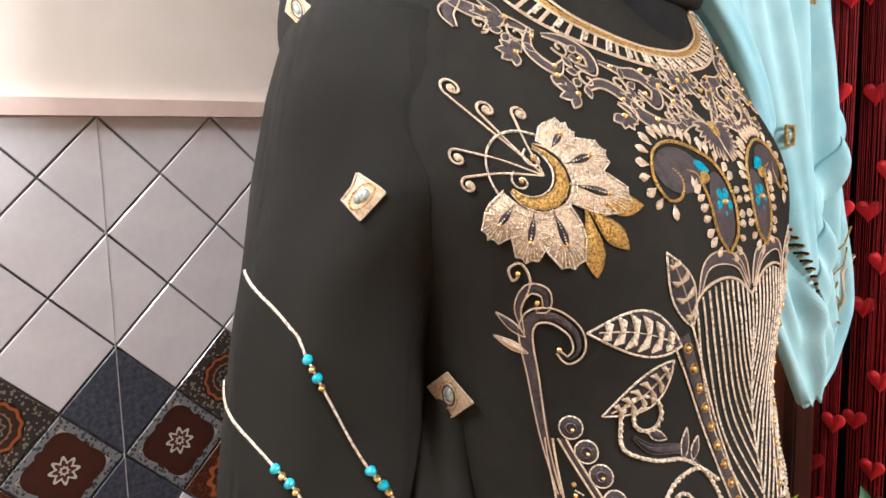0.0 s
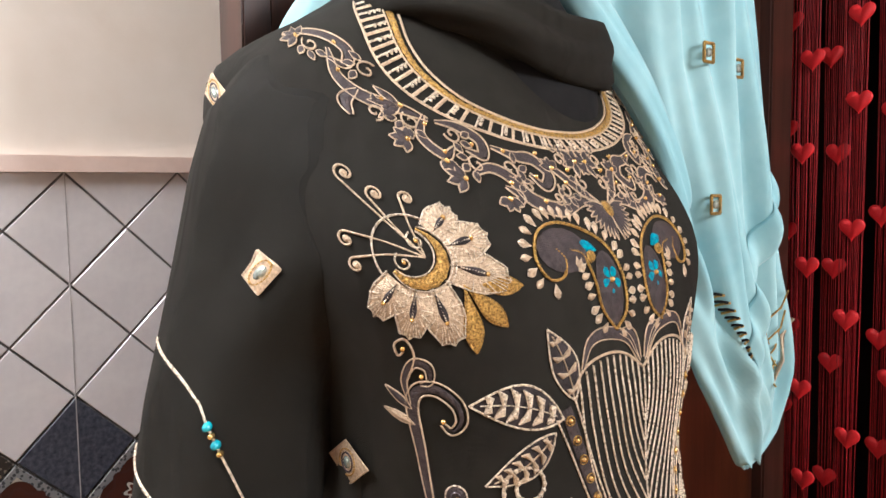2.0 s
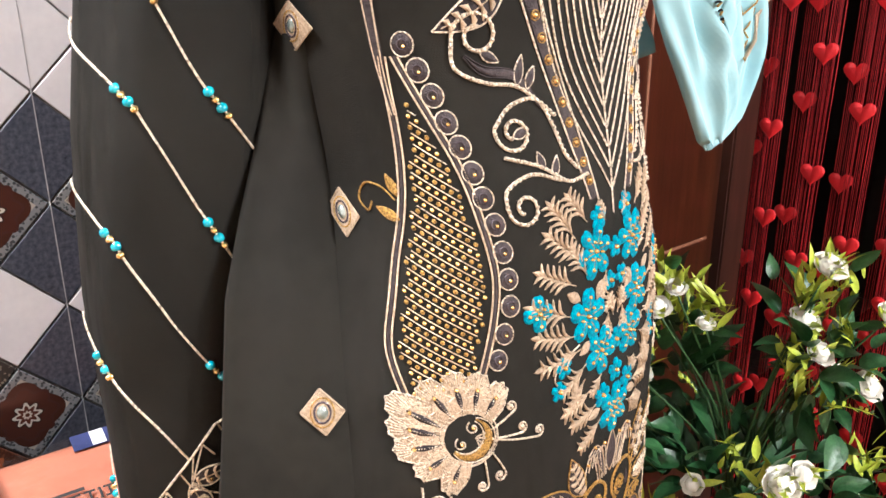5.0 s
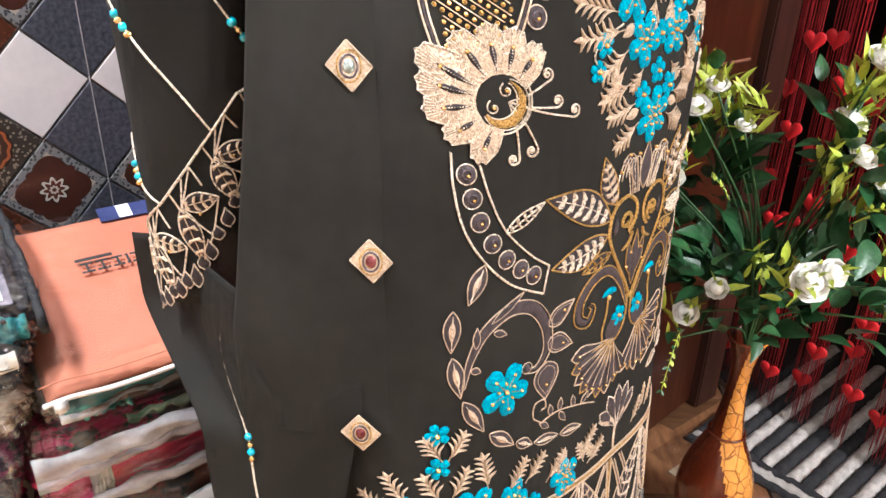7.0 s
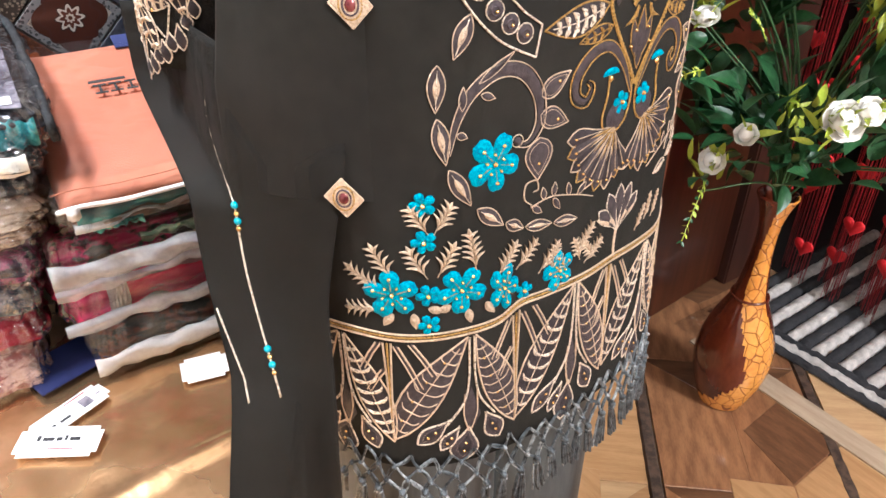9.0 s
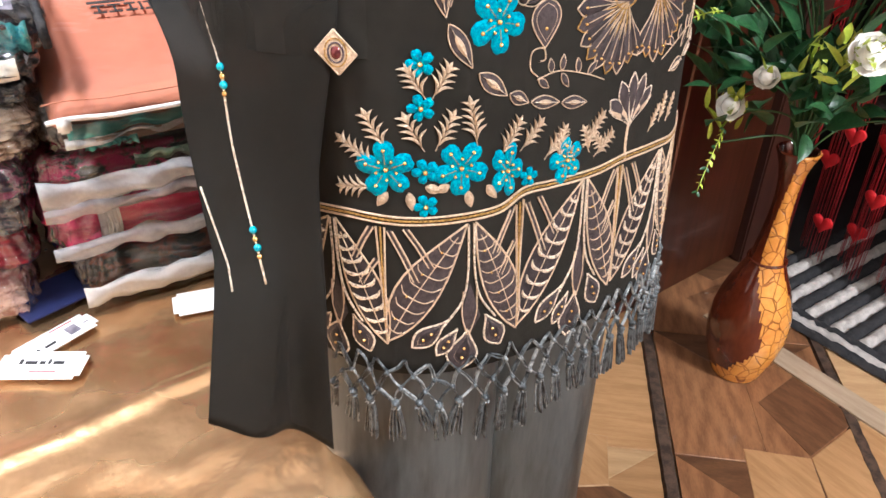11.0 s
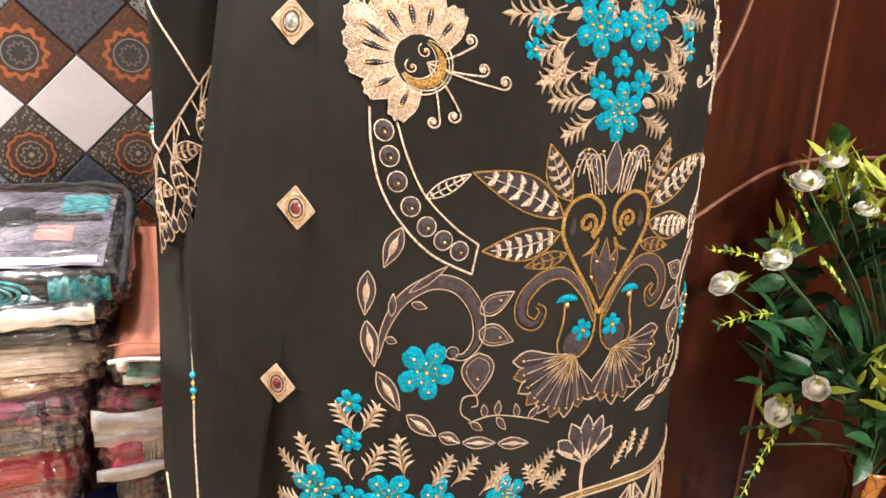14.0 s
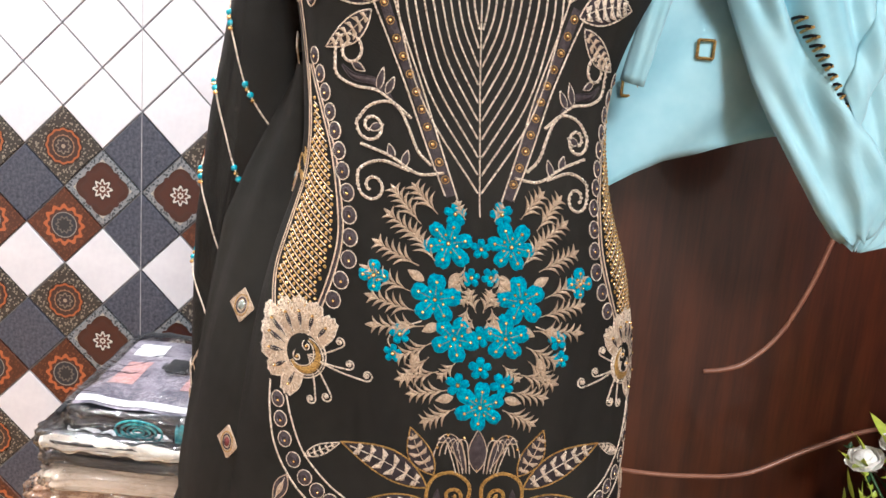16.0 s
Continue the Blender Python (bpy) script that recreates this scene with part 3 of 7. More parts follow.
def peacock(c, r, petals, curls, root, gold=None, line=None):
    m = Motif()
    c = np.array(c, float)
    for tip in petals:
        tip = np.array(tip, float)
        ln = np.hypot(*tip)
        d = tip / ln
        sd = np.array([-d[1], d[0]])
        a, w = c + d * r * 0.80, min(0.032, ln * 0.60)
        ring = []
        for t in np.linspace(0, 1, 15):
            s = 2 * t - 1
            wide = math.cos(s * math.pi / 2) ** 0.0 * s
            x = (ln - r * 0.80) * (1 - abs(s) ** 3.0) + 0.0013 * math.cos(s * 15)
            ring.append(a + d * x + sd * wide * w * 0.5 * (0.62 + 0.38 * min(1, x / (ln - r * 0.85) * 1.6)))
        m.fill(ring, CHAMP, 0.0008, 0.0010, a + d * (ln - r) * 0.55)
        m.cord(ring, 0.0016, SILVER, 0.0020)
        for q in ring[1:-1:1]:
            m.cord([a + d * (ln - r) * 0.45 + (np.array(q) - a - d * (ln - r) * 0.45) * 0.45, q], 0.0009, SILVER, 0.0024, False)
        body_l = ln - r * 0.80
        m.leaf(a + d * body_l * 0.02, a + d * body_l * 0.74, w * 0.18, INNER, SILVER, 0.0015, 0.0024, belly=1.5)
        m.cord([a + d * body_l * 0.18, a + d * body_l * 0.58], 0.0017, SILVER, 0.0034)
        m.bead(a + d * body_l * 0.62, 0.0016, BEAD, 0.0044)
    if gold is not None:
        g = np.array(gold, float)
        for k in (-0.5, -0.12, 0.3):
            an = math.atan2(g[1], g[0]) + k
            t = c + np.array([math.cos(an), math.sin(an)]) * np.hypot(*g) * (0.92 if k else 1)
            m.leaf(c + g * 0.42, t, 0.0115, GOLD, GOLD, 0.0012, 0.0016, belly=1.6)
    ring = [c + r * np.array([math.cos(t), math.sin(t)]) for t in np.linspace(0, 2 * math.pi, 40)]
    m.fill(ring, KURTA, 0.0006, 0.0003)
    m.cord(ring, 0.0016, SILVER, 0.0022)
    # the gold crescent inside
    m.vine([c + r * 0.68 * np.array([math.cos(t), math.sin(t)]) for t in np.linspace(-2.6, 1.2, 26)], r * 0.46, GOLD, SILVER, 0.0013, h=0.0022)
    for off in ((-0.3, -0.15), (0.15, 0.35)):
        m.cord(curl(c + r * np.array(off), r * 0.24, 2.0, 1.1, 0.15), 0.0016, SILVER, 0.0022)
        m.bead(c + r * np.array(off), 0.0016, BEAD, 0.0036)
    root = c + np.array(root, float)
    for cx, cz, rr, turns in curls:
        e = c + np.array((cx, cz))
        d = (e - root) / np.hypot(*(e - root))
        sd = np.array([-d[1], d[0]])
        s = 1 if turns > 0 else -1
        sp = curl(e, rr, math.atan2(*(-sd * s)[::-1]), turns, 0.25)
        m.cord(sweep([root, root + (e - root) * 0.5 - sd * s * 0.004] + [np.array(sp[0])]) + [np.array(q) for q in sp[1:]], 0.0019, line or CHAMP, 0.0016)
        m.bead(e, 0.0022, line or CHAMP)
    return m


upper = peacock((-0.165, 1.405), 0.0235, [(0.031, 0.026), (0.047, 0.011), (0.053, -0.016), (0.016, -0.051), (-0.010, -0.047), (-0.030, -0.034)],
                [(-0.020, 0.049, 0.006, -1.2), (-0.008, 0.036, 0.005, -1.2), (0.009, 0.033, 0.0042, -1.2), (-0.037, 0.010, 0.005, 1.2), (-0.036, -0.005, 0.0045, 1.2)], (0.006, -0.001), (0.058, -0.040))
upper.done("peacock_motif", kurta, "champagne satin-stitch plume with a gold crescent")
lower = peacock((-0.150, 1.008), 0.0205, [(-0.050, 0.031), (-0.052, 0.015), (-0.050, -0.003), (-0.038, -0.021), (-0.019, -0.037), (-0.026, 0.042), (-0.006, 0.047), (0.012, 0.044), (0.028, 0.033)],
                [(0.033, 0.015, 0.0045, 1.2), (0.041, -0.003, 0.0045, 1.2), (0.056, -0.011, 0.005, 1.2), (0.020, -0.034, 0.005, -1.2), (0.006, -0.038, 0.0045, -1.2)], (0.004, 0.000), None, SILVER)
lower.done("peacock_motif", kurta, "champagne satin-stitch plume with a gold crescent")
lower.done("peacock_motif", kurta, "champagne satin-stitch plume with a gold crescent", True)

# scrolling stem under the upper plume
m = Motif()
m.vine([np.array(q) for q in sweep([(-0.163, 1.215), (-0.168, 1.250), (-0.173, 1.285), (-0.177, 1.312), (-0.172, 1.324), (-0.160, 1.325), (-0.149, 1.316), (-0.147, 1.305), (-0.153, 1.299), (-0.159, 1.304)])], 0.009, MAUVE, CHAMP, 0.0016)
m.vine([np.array(q) for q in sweep([(-0.178, 1.315), (-0.180, 1.330), (-0.174, 1.341), (-0.165, 1.339), (-0.164, 1.330), (-0.170, 1.328)])], 0.006, MAUVE, CHAMP, 0.0014)
m.cord(sweep([(-0.178, 1.330), (-0.173, 1.345), (-0.178, 1.356), (-0.185, 1.353), (-0.183, 1.346), (-0.179, 1.349)]), 0.0020, CHAMP)
m.leaf((-0.177, 1.312), (-0.194, 1.326), 0.005, MAUVE, CHAMP)
m.leaf((-0.176, 1.302), (-0.197, 1.311), 0.005, CHAMP, CHAMP)
for c in ((-0.158, 1.305), (-0.169, 1.333), (-0.180, 1.350)):
    m.bead(c, 0.0018, BEAD)
m.done("scroll_motif", kurta, "mauve scroll outlined in champagne thread")

# beaded lattice panels with their row of ringed eyes
LEFT = [(-0.163, 1.250), (-0.161, 1.207), (-0.163, 1.177), (-0.168, 1.151), (-0.176, 1.128), (-0.183, 1.103), (-0.190, 1.078), (-0.190, 1.061), (-0.184, 1.035)]
RIGHT = [(-0.160, 1.250), (-0.143, 1.214), (-0.131, 1.186), (-0.124, 1.160), (-0.120, 1.134), (-0.119, 1.111), (-0.124, 1.087), (-0.134, 1.059), (-0.145, 1.035)]
for mirrored in (False, True):
    m = Motif()
    lz, lu = np.array([p[1] for p in LEFT])[::-1], np.array([p[0] for p in LEFT])[::-1]
    rz, ru = np.array([p[1] for p in RIGHT])[::-1], np.array([p[0] for p in RIGHT])[::-1]
    for k in range(34):
        z0 = 1.262 - 0.0068 * k
        line = []
        for i in range(22):
            u, z = -0.195 + 0.0046 * i, z0 - 0.0030 * i
            if 1.036 < z < 1.235 and np.interp(z, lz, lu) + 0.004 < u < np.interp(z, rz, ru) - 0.004:
                m.bead((u, z), 0.0017, BEAD if k % 2 else GOLD, 0.0016, 6)
                line.append((u, z + 0.0034))
        if len(line) > 1:
            m.cord(line, 0.0012, SILVER if k % 3 == 0 else CHAMP)
    for edge, sd in ((LEFT, -1), (RIGHT, 1)):
        q = np.array(sweep(edge))
        m.cord(q, 0.0019, CHAMP)
        m.cord(q + np.array([sd * 0.0045, 0]), 0.0019, CHAMP)
        m.cord(q + np.array([sd * 0.0022, 0]), 0.0026, MAUVE, 0.0006, False)
    m.done("lattice_motif", kurta, "gold bead lattice between champagne cords", mirrored)
    for c in ((-0.152, 1.257), (-0.144, 1.242), (-0.137, 1.227), (-0.131, 1.211), (-0.125, 1.196), (-0.120, 1.180), (-0.116, 1.164), (-0.111, 1.147), (-0.109, 1.129), (-0.108, 1.111), (-0.109, 1.093), (-0.116, 1.075), (-0.123, 1.058)):
        m = Motif()
        ring = [(c[0] + 0.0068 * math.cos(t), c[1] + 0.0072 * math.sin(t)) for t in np.linspace(0, 2 * math.pi, 15)]
        m.fill(ring[:-1], MAUVE, 0.0006, 0.0004)
        m.cord(ring, 0.0014, SILVER)
        m.cord([(c[0] + 0.0030 * math.cos(t), c[1] + 0.0032 * math.sin(t)) for t in np.linspace(0, 2 * math.pi, 10)], 0.0012, DARKHOLE, 0.0022, False)
        m.bead((c[0] + 0.0008, c[1] - 0.001), 0.0016, BEAD, 0.0026)
        m.done("ringed_eye", kurta, "", mirrored)
m = Motif()
m.cord(sweep([(-0.172, 1.162), (-0.181, 1.170), (-0.193, 1.171), (-0.199, 1.161), (-0.193, 1.154), (-0.189, 1.160)]), 0.0017, GOLD)
m.leaf((-0.171, 1.150), (-0.186, 1.157), 0.006, GOLD, GOLD)
m.leaf((-0.170, 1.165), (-0.176, 1.178), 0.006, GOLD, GOLD)
m.done("gold_curl", kurta, "gold thread curl")

# curved band with eyes, its leaf and the leafy ring below
for mirrored in (False, True):
    m = Motif()
    m.cord(sweep([(-0.186, 0.978), (-0.186, 0.952), (-0.180, 0.924), (-0.166, 0.899), (-0.144, 0.877), (-0.115, 0.862)]), 0.0023, SILVER, 0.0014)
    m.cord(sweep([(-0.168, 0.969), (-0.162, 0.946), (-0.150, 0.920), (-0.129, 0.897), (-0.111, 0.884)]), 0.0021, SILVER, 0.0014)
    m.cord([(-0.115, 0.862), (-0.113, 0.873), (-0.111, 0.884)], 0.0021, SILVER, 0.0014)
    m.done("curved_band", kurta, "silver cord band", mirrored)
    for c in ((-0.177, 0.963), (-0.174, 0.946), (-0.169, 0.929), (-0.160, 0.912), (-0.149, 0.898), (-0.137, 0.888), (-0.125, 0.880)):
        m = Motif()
        ring = [(c[0] + 0.0066 * math.cos(t), c[1] + 0.0070 * math.sin(t)) for t in np.linspace(0, 2 * math.pi, 15)]
        m.fill(ring[:-1], MAUVE, 0.0006, 0.0004)
        m.cord(ring, 0.0013, SILVER)
        m.cord([(c[0] + 0.0030 * math.cos(t), c[1] + 0.0032 * math.sin(t)) for t in np.linspace(0, 2 * math.pi, 10)], 0.0012, DARKHOLE, 0.0022, False)
        m.bead((c[0] + 0.001, c[1] - 0.001), 0.0015, BEAD, 0.0026)
        m.done("ringed_eye", kurta, "", mirrored)
    m = Motif()
    m.hooked_leaf((-0.150, 0.918), (-0.118, 0.935), 0.0095, None, SILVER, SILVER, 5, 0.0015)
    ring = [(-0.166, 0.897), (-0.178, 0.868), (-0.189, 0.865), (-0.191, 0.832), (-0.190, 0.828), (-0.184, 0.793), (-0.182, 0.789), (-0.165, 0.758), (-0.160, 0.754), (-0.137, 0.735)]
    m.done("small_leaf", kurta, "silver outlined leaf", mirrored)
    pairs = [(a, b, 0.0125) for a, b in zip(ring[0::2], ring[1::2])]
    for a, b in (((-0.135, 0.736), (-0.118, 0.727)), ((-0.116, 0.727), (-0.088, 0.722)), ((-0.086, 0.721), (-0.058, 0.716))):
        pairs.append((a, b, 0.010))
    for a, b, w in pairs:
        m = Motif()
        s, _, _ = m.leaf(a, b, w, MAUVE, CHAMP, 0.0013, 0.0003)
        m.leaf(s[2], s[8], w * 0.45, CHAMP, None, dome=0.0014)
        m.cord(s[1:-1], 0.0009, SILVER, 0.0030)
        m.done("chain_leaf", kurta, "", mirrored)
    m = Motif()
    m.vine([np.array(q) for q in sweep([(-0.182, 0.800), (-0.176, 0.824), (-0.164, 0.845), (-0.144, 0.857), (-0.124, 0.853), (-0.110, 0.835), (-0.107, 0.813), (-0.116, 0.799), (-0.129, 0.799)])], 0.011, MAUVE, CHAMP, 0.0012)
    for a, b in (((-0.160, 0.850), (-0.133, 0.869)), ((-0.172, 0.832), (-0.171, 0.849)), ((-0.158, 0.842), (-0.147, 0.838)), ((-0.176, 0.815), (-0.168, 0.812))):
        m.leaf(a, b, 0.0055, MAUVE, CHAMP, 0.0011)
    m.bead((-0.127, 0.802), 0.0035, MAUVE)
    m.cord(curl((-0.127, 0.802), 0.005, 0, 1.0, 0.9), 0.0011, CHAMP)
    for c, a, b, w in (((0, 0), (-0.106, 0.800), (-0.106, 0.765), 0.026), ((0, 0), (-0.107, 0.818), (-0.078, 0.806), 0.017), ((0, 0), (-0.107, 0.832), (-0.080, 0.846), 0.016)):
        m.leaf(a, b, w, MAUVE, CHAMP, 0.0014, 0.0004, belly=0.7)
        m.leaf(np.array(a) + 0.1 * (np.array(b) - np.array(a)), np.array(a) + 0.86 * (np.array(b) - np.array(a)), w * 0.72, None, CHAMP, 0.0011, belly=0.7)
        m.bead(np.array(a) + 0.6 * (np.array(b) - np.array(a)), 0.0016, BEAD, 0.002)
    m.cord(sweep([(-0.111, 0.745), (-0.118, 0.752), (-0.117, 0.764), (-0.107, 0.765), (-0.105, 0.757), (-0.110, 0.756)]), 0.0016, CHAMP)
    m.cord(sweep([(-0.112, 0.743), (-0.090, 0.746), (-0.060, 0.738), (-0.040, 0.730)]), 0.0014, CHAMP)
    for a, b in (((-0.110, 0.743), (-0.100, 0.735)), ((-0.098, 0.746), (-0.100, 0.757)), ((-0.088, 0.746), (-0.087, 0.758)), ((-0.088, 0.744), (-0.080, 0.732)), ((-0.070, 0.741), (-0.072, 0.753)), ((-0.060, 0.738), (-0.050, 0.747))):
        m.leaf(a, b, 0.0055, MAUVE, CHAMP, 0.0011)
    m.done("scroll_motif", kurta, "mauve crescent scroll with heart leaves", mirrored)
    m = Motif()
    m.bloom((-0.146, 0.788), 0.0235, 5, -1.45, squash=0.9)
    m.done("flower", kurta, "turquoise silk flower with gold beads", mirrored)

# golden lotus on the centre front
m = Motif()
for s in (1, -1):
    f = lambda pts: [(s * x, z) for x, z in pts]
    m.cord(sweep(f([(0.000, 0.818), (-0.012, 0.838), (-0.031, 0.866), (-0.042, 0.888), (-0.038, 0.908), (-0.022, 0.915), (-0.007, 0.906), (-0.006, 0.892), (-0.014, 0.881)])), 0.0036, GOLD, 0.0020)
    m.cord(f(curl((-0.020, 0.893), 0.009, -1.2, 1.4, 0.15)), 0.0036, GOLD, 0.0022)
    m.cord(sweep(f([(-0.008, 0.880), (-0.012, 0.872), (-0.022, 0.868)])), 0.0045, GOLD, 0.0020, taper=True)
    m.leaf(f([(-0.034, 0.884)])[0], f([(-0.033, 0.900)])[0], 0.006, MAUVE, None)
    m.leaf(f([(-0.004, 0.840)])[0], f([(-0.012, 0.872)])[0], 0.010, MAUVE, GOLD, 0.0012)
    m.hooked_leaf(f([(-0.042, 0.900)])[0], f([(-0.117, 0.936)])[0], 0.026, MAUVE, GOLD, SILVER, 6, 0.0020, bend=-0.004 * s)
    m.hooked_leaf(f([(-0.044, 0.888)])[0], f([(-0.108, 0.879)])[0], 0.023, MAUVE, GOLD, SILVER, 6, 0.0020, bend=0.003 * s)
    m.hooked_leaf(f([(-0.037, 0.871)])[0], f([(-0.073, 0.864)])[0], 0.012, MAUVE, GOLD, GOLD, 4, 0.0016)
    m.hooked_leaf(f([(-0.037, 0.912)])[0], f([(-0.058, 0.955)])[0], 0.020, MAUVE, GOLD, CHAMP, 5, 0.0017, bend=0.003 * s)
    for k in range(5):
        x = 0.010 + 0.005 * k
        m.cord(sweep(f([(-0.006 - 0.003 * k, 0.915), (-x * 0.75, 0.930), (-x, 0.944 + 0.001 * k), (-x - 0.006, 0.945 - 0.002 * k), (-x - 0.008, 0.936 - 0.002 * k)])), 0.0014, CHAMP if k % 2 else SILVER)
    m.vine([np.array(q) for q in sweep(f([(-0.010, 0.918), (-0.016, 0.934), (-0.024, 0.946), (-0.034, 0.944)]))], 0.010, MAUVE, CHAMP, 0.0011)
    for p in f([(-0.012, 0.948), (-0.026, 0.950), (-0.035, 0.938), (-0.008, 0.862), (-0.012, 0.850)]):
        m.bead(p, 0.0016, BEAD, 0.0026)
m.leaf((0, 0.916), (0, 0.956), 0.016, MAUVE, CHAMP, 0.0012)
m.leaf((0, 0.830), (0, 0.880), 0.014, MAUVE, GOLD, 0.0012)
m.cord([(0, 0.916), (0, 0.952)], 0.0014, GOLD)
m.done("lotus_motif", kurta, "gold cord lotus with hooked leaves")
# shells and curling arms below it
for mirrored in (False, True):
    m = Motif()
    m.vine([np.array(q) for q in sweep([(-0.004, 0.812), (-0.018, 0.838), (-0.036, 0.855), (-0.056, 0.854), (-0.071, 0.840), (-0.072, 0.824), (-0.060, 0.817), (-0.054, 0.827), (-0.060, 0.833)])], 0.011, MAUVE, GOLD, 0.0016)
    m.cord(sweep([(-0.034, 0.835), (-0.034, 0.815), (-0.038, 0.797), (-0.032, 0.785), (-0.020, 0.782), (-0.008, 0.790), (-0.003, 0.806), (-0.004, 0.822)]), 0.0021, GOLD, 0.0016)
    m.fill([(-0.020 + 0.012 * math.cos(t), 0.795 + 0.012 * math.sin(t)) for t in np.linspace(0, 2 * math.pi, 16)[:-1]], MAUVE)
    m.bloom((-0.015, 0.806), 0.0100, 5, 0.5)
    m.fill([(-0.032 + 0.010 * math.cos(t), 0.832 + 0.006 * math.sin(t)) for t in np.linspace(0, math.pi, 9)], TURQ, 0.001)
    m.bead((-0.032, 0.829), 0.003, BEAD, 0.002)
    m.cord(curl((-0.022, 0.793), 0.006, 1.0, 1.1), 0.0014, GOLD)
    for k in range(9):
        an = math.pi * (0.99 + 0.081 * k)
        ln = 0.056 - 0.006 * (k > 6)
        b = (-0.021 + ln * math.cos(an), 0.787 + ln * math.sin(an))
        m.leaf((-0.021, 0.787), b, 0.0150, MAUVE if k % 2 else INNER, GOLD if k % 2 else CHAMP, 0.0016, 0.0010, belly=2.6)
        m.cord([(-0.021 + 0.3 * ln * math.cos(an), 0.787 + 0.3 * ln * math.sin(an)), (-0.021 + 0.8 * ln * math.cos(an), 0.787 + 0.8 * ln * math.sin(an))], 0.0009, CHAMP, 0.0026)
        m.bead((-0.021 + 0.84 * ln * math.cos(an), 0.787 + 0.84 * ln * math.sin(an)), 0.0014, BEAD, 0.0030)
    m.done("shell_motif", kurta, "mauve shell outlined in gold thread", mirrored)
m = Motif()
for k in range(5):
    an = math.pi * (0.5 + 0.16 * (k - 2))
    b = (0.034 * math.cos(an), 0.690 + 0.038 * math.sin(an) ** 1.0)
    m.leaf((0, 0.682), b, 0.013, MAUVE, SILVER, 0.0016, belly=1.9)
m.cord(sweep([(0, 0.652), (-0.002, 0.668), (0, 0.690)]), 0.004, CHAMP)
for s in (1, -1):
    m.leaf((0.0 * s, 0.690), (-0.030 * s, 0.702), 0.009, CHAMP, SILVER, 0.0012)
    for q, an in (((0.032, 0.668), 0.9), ((0.050, 0.672), 1.2), ((0.066, 0.668), 1.0)):
        m.spray((s * q[0], q[1]), an if s > 0 else math.pi - an, 0.028, 4, CHAMP, 0.0032, 0.008)
m.done("palmette_motif", kurta, "small mauve palmette over the hem line")

# turquoise bouquet
m = Motif()
for s in (1, -1):
    for x, z, an, ln, n in ((-0.034, 1.137, 2.3, 0.030, 4), (-0.048, 1.128, 2.25, 0.036, 5), (-0.044, 1.112, 2.5, 0.040, 5), (-0.050, 1.094, 2.7, 0.040, 5), (-0.036, 1.098, 2.2, 0.030, 4), (-0.056, 1.072, 2.75, 0.044, 5),
                            (-0.052, 1.056, 2.9, 0.042, 5), (-0.046, 1.044, 3.2, 0.046, 5), (-0.040, 1.030, 3.6, 0.034, 4), (-0.042, 1.018, 3.9, 0.030, 4), (-0.034, 1.006, 3.4, 0.036, 4), (-0.026, 0.990, 3.3, 0.034, 4),
                            (-0.020, 0.974, 3.6, 0.032, 4), (-0.012, 1.134, 2.0, 0.016, 3), (-0.012, 1.096, 4.4, 0.022, 3), (-0.010, 1.062, 4.5, 0.018, 3), (-0.020, 1.014, 3.9, 0.020, 3), (-0.003, 1.058, 1.9, 0.020, 3), (-0.004, 1.076, 3.9, 0.016, 3), (-0.006, 1.052, 4.4, 0.012, 2)):
        m.spray((s * x, z), an if s > 0 else math.pi - an, ln * 1.08, n, CHAMP, 0.0046, 0.0132)
    for x, z, an in ((-0.046, 1.082, 2.6), (-0.058, 1.044, 3.4), (-0.034, 1.046, 3.6), (-0.018, 1.090, 4.2), (-0.010, 1.052, 3.9), (-0.052, 1.020, 4.4), (-0.022, 0.984, 3.4)):
        m.leaf((s * x, z), (s * (x + 0.015 * math.cos(an)), z + 0.015 * math.sin(an)), 0.0075, CHAMP, CHAMP, 0.0011, 0.0012)
    m.cord(sweep([(s * -0.048, 1.048), (s * -0.068, 1.040), (s * -0.076, 1.030), (s * -0.072, 1.022)]), 0.0016, SILVER)
m.done("leaf_sprays", kurta, "champagne satin-stitch leaf sprays")
for c, r, n, tn in (((-0.026, 1.114), 0.0205, 6, 0.2), ((0.026, 1.114), 0.0205, 6, 0.9), ((-0.037, 1.067), 0.0215, 5, 0.2), ((0.035, 1.069), 0.0215, 5, 0.5), ((-0.021, 1.035), 0.0200, 5, 1.1), ((0.022, 1.037), 0.0200, 5, 0.3), ((0.001, 0.976), 0.0210, 6, 0.4),
                     ((-0.020, 1.138), 0.0095, 5, 0.3), ((0.018, 1.140), 0.0095, 5, 0.6), ((0.001, 1.111), 0.0080, 5, 0.3), ((-0.007, 1.087), 0.0075, 5, 0.3), ((0.009, 1.088), 0.0075, 5, 0.9), ((0.000, 1.037), 0.0090, 5, 0.3), ((0.001, 1.010), 0.0095, 5, 0.3),
                     ((-0.018, 0.995), 0.0105, 5, 0.2), ((0.020, 0.996), 0.0105, 5, 0.8), ((-0.087, 1.083), 0.0130, 4, 0.0), ((0.089, 1.084), 0.0130, 4, 0.0), ((-0.066, 1.036), 0.0085, 5, 0.5), ((-0.072, 1.019), 0.0075, 5, 0.2), ((0.069, 1.036), 0.0085, 5, 0.5), ((0.072, 1.019), 0.0075, 5, 0.2)):
    m = Motif()
    m.bloom(c, r * 1.04, n, tn)
    m.done("flower", kurta, "turquoise silk flower with gold beads")

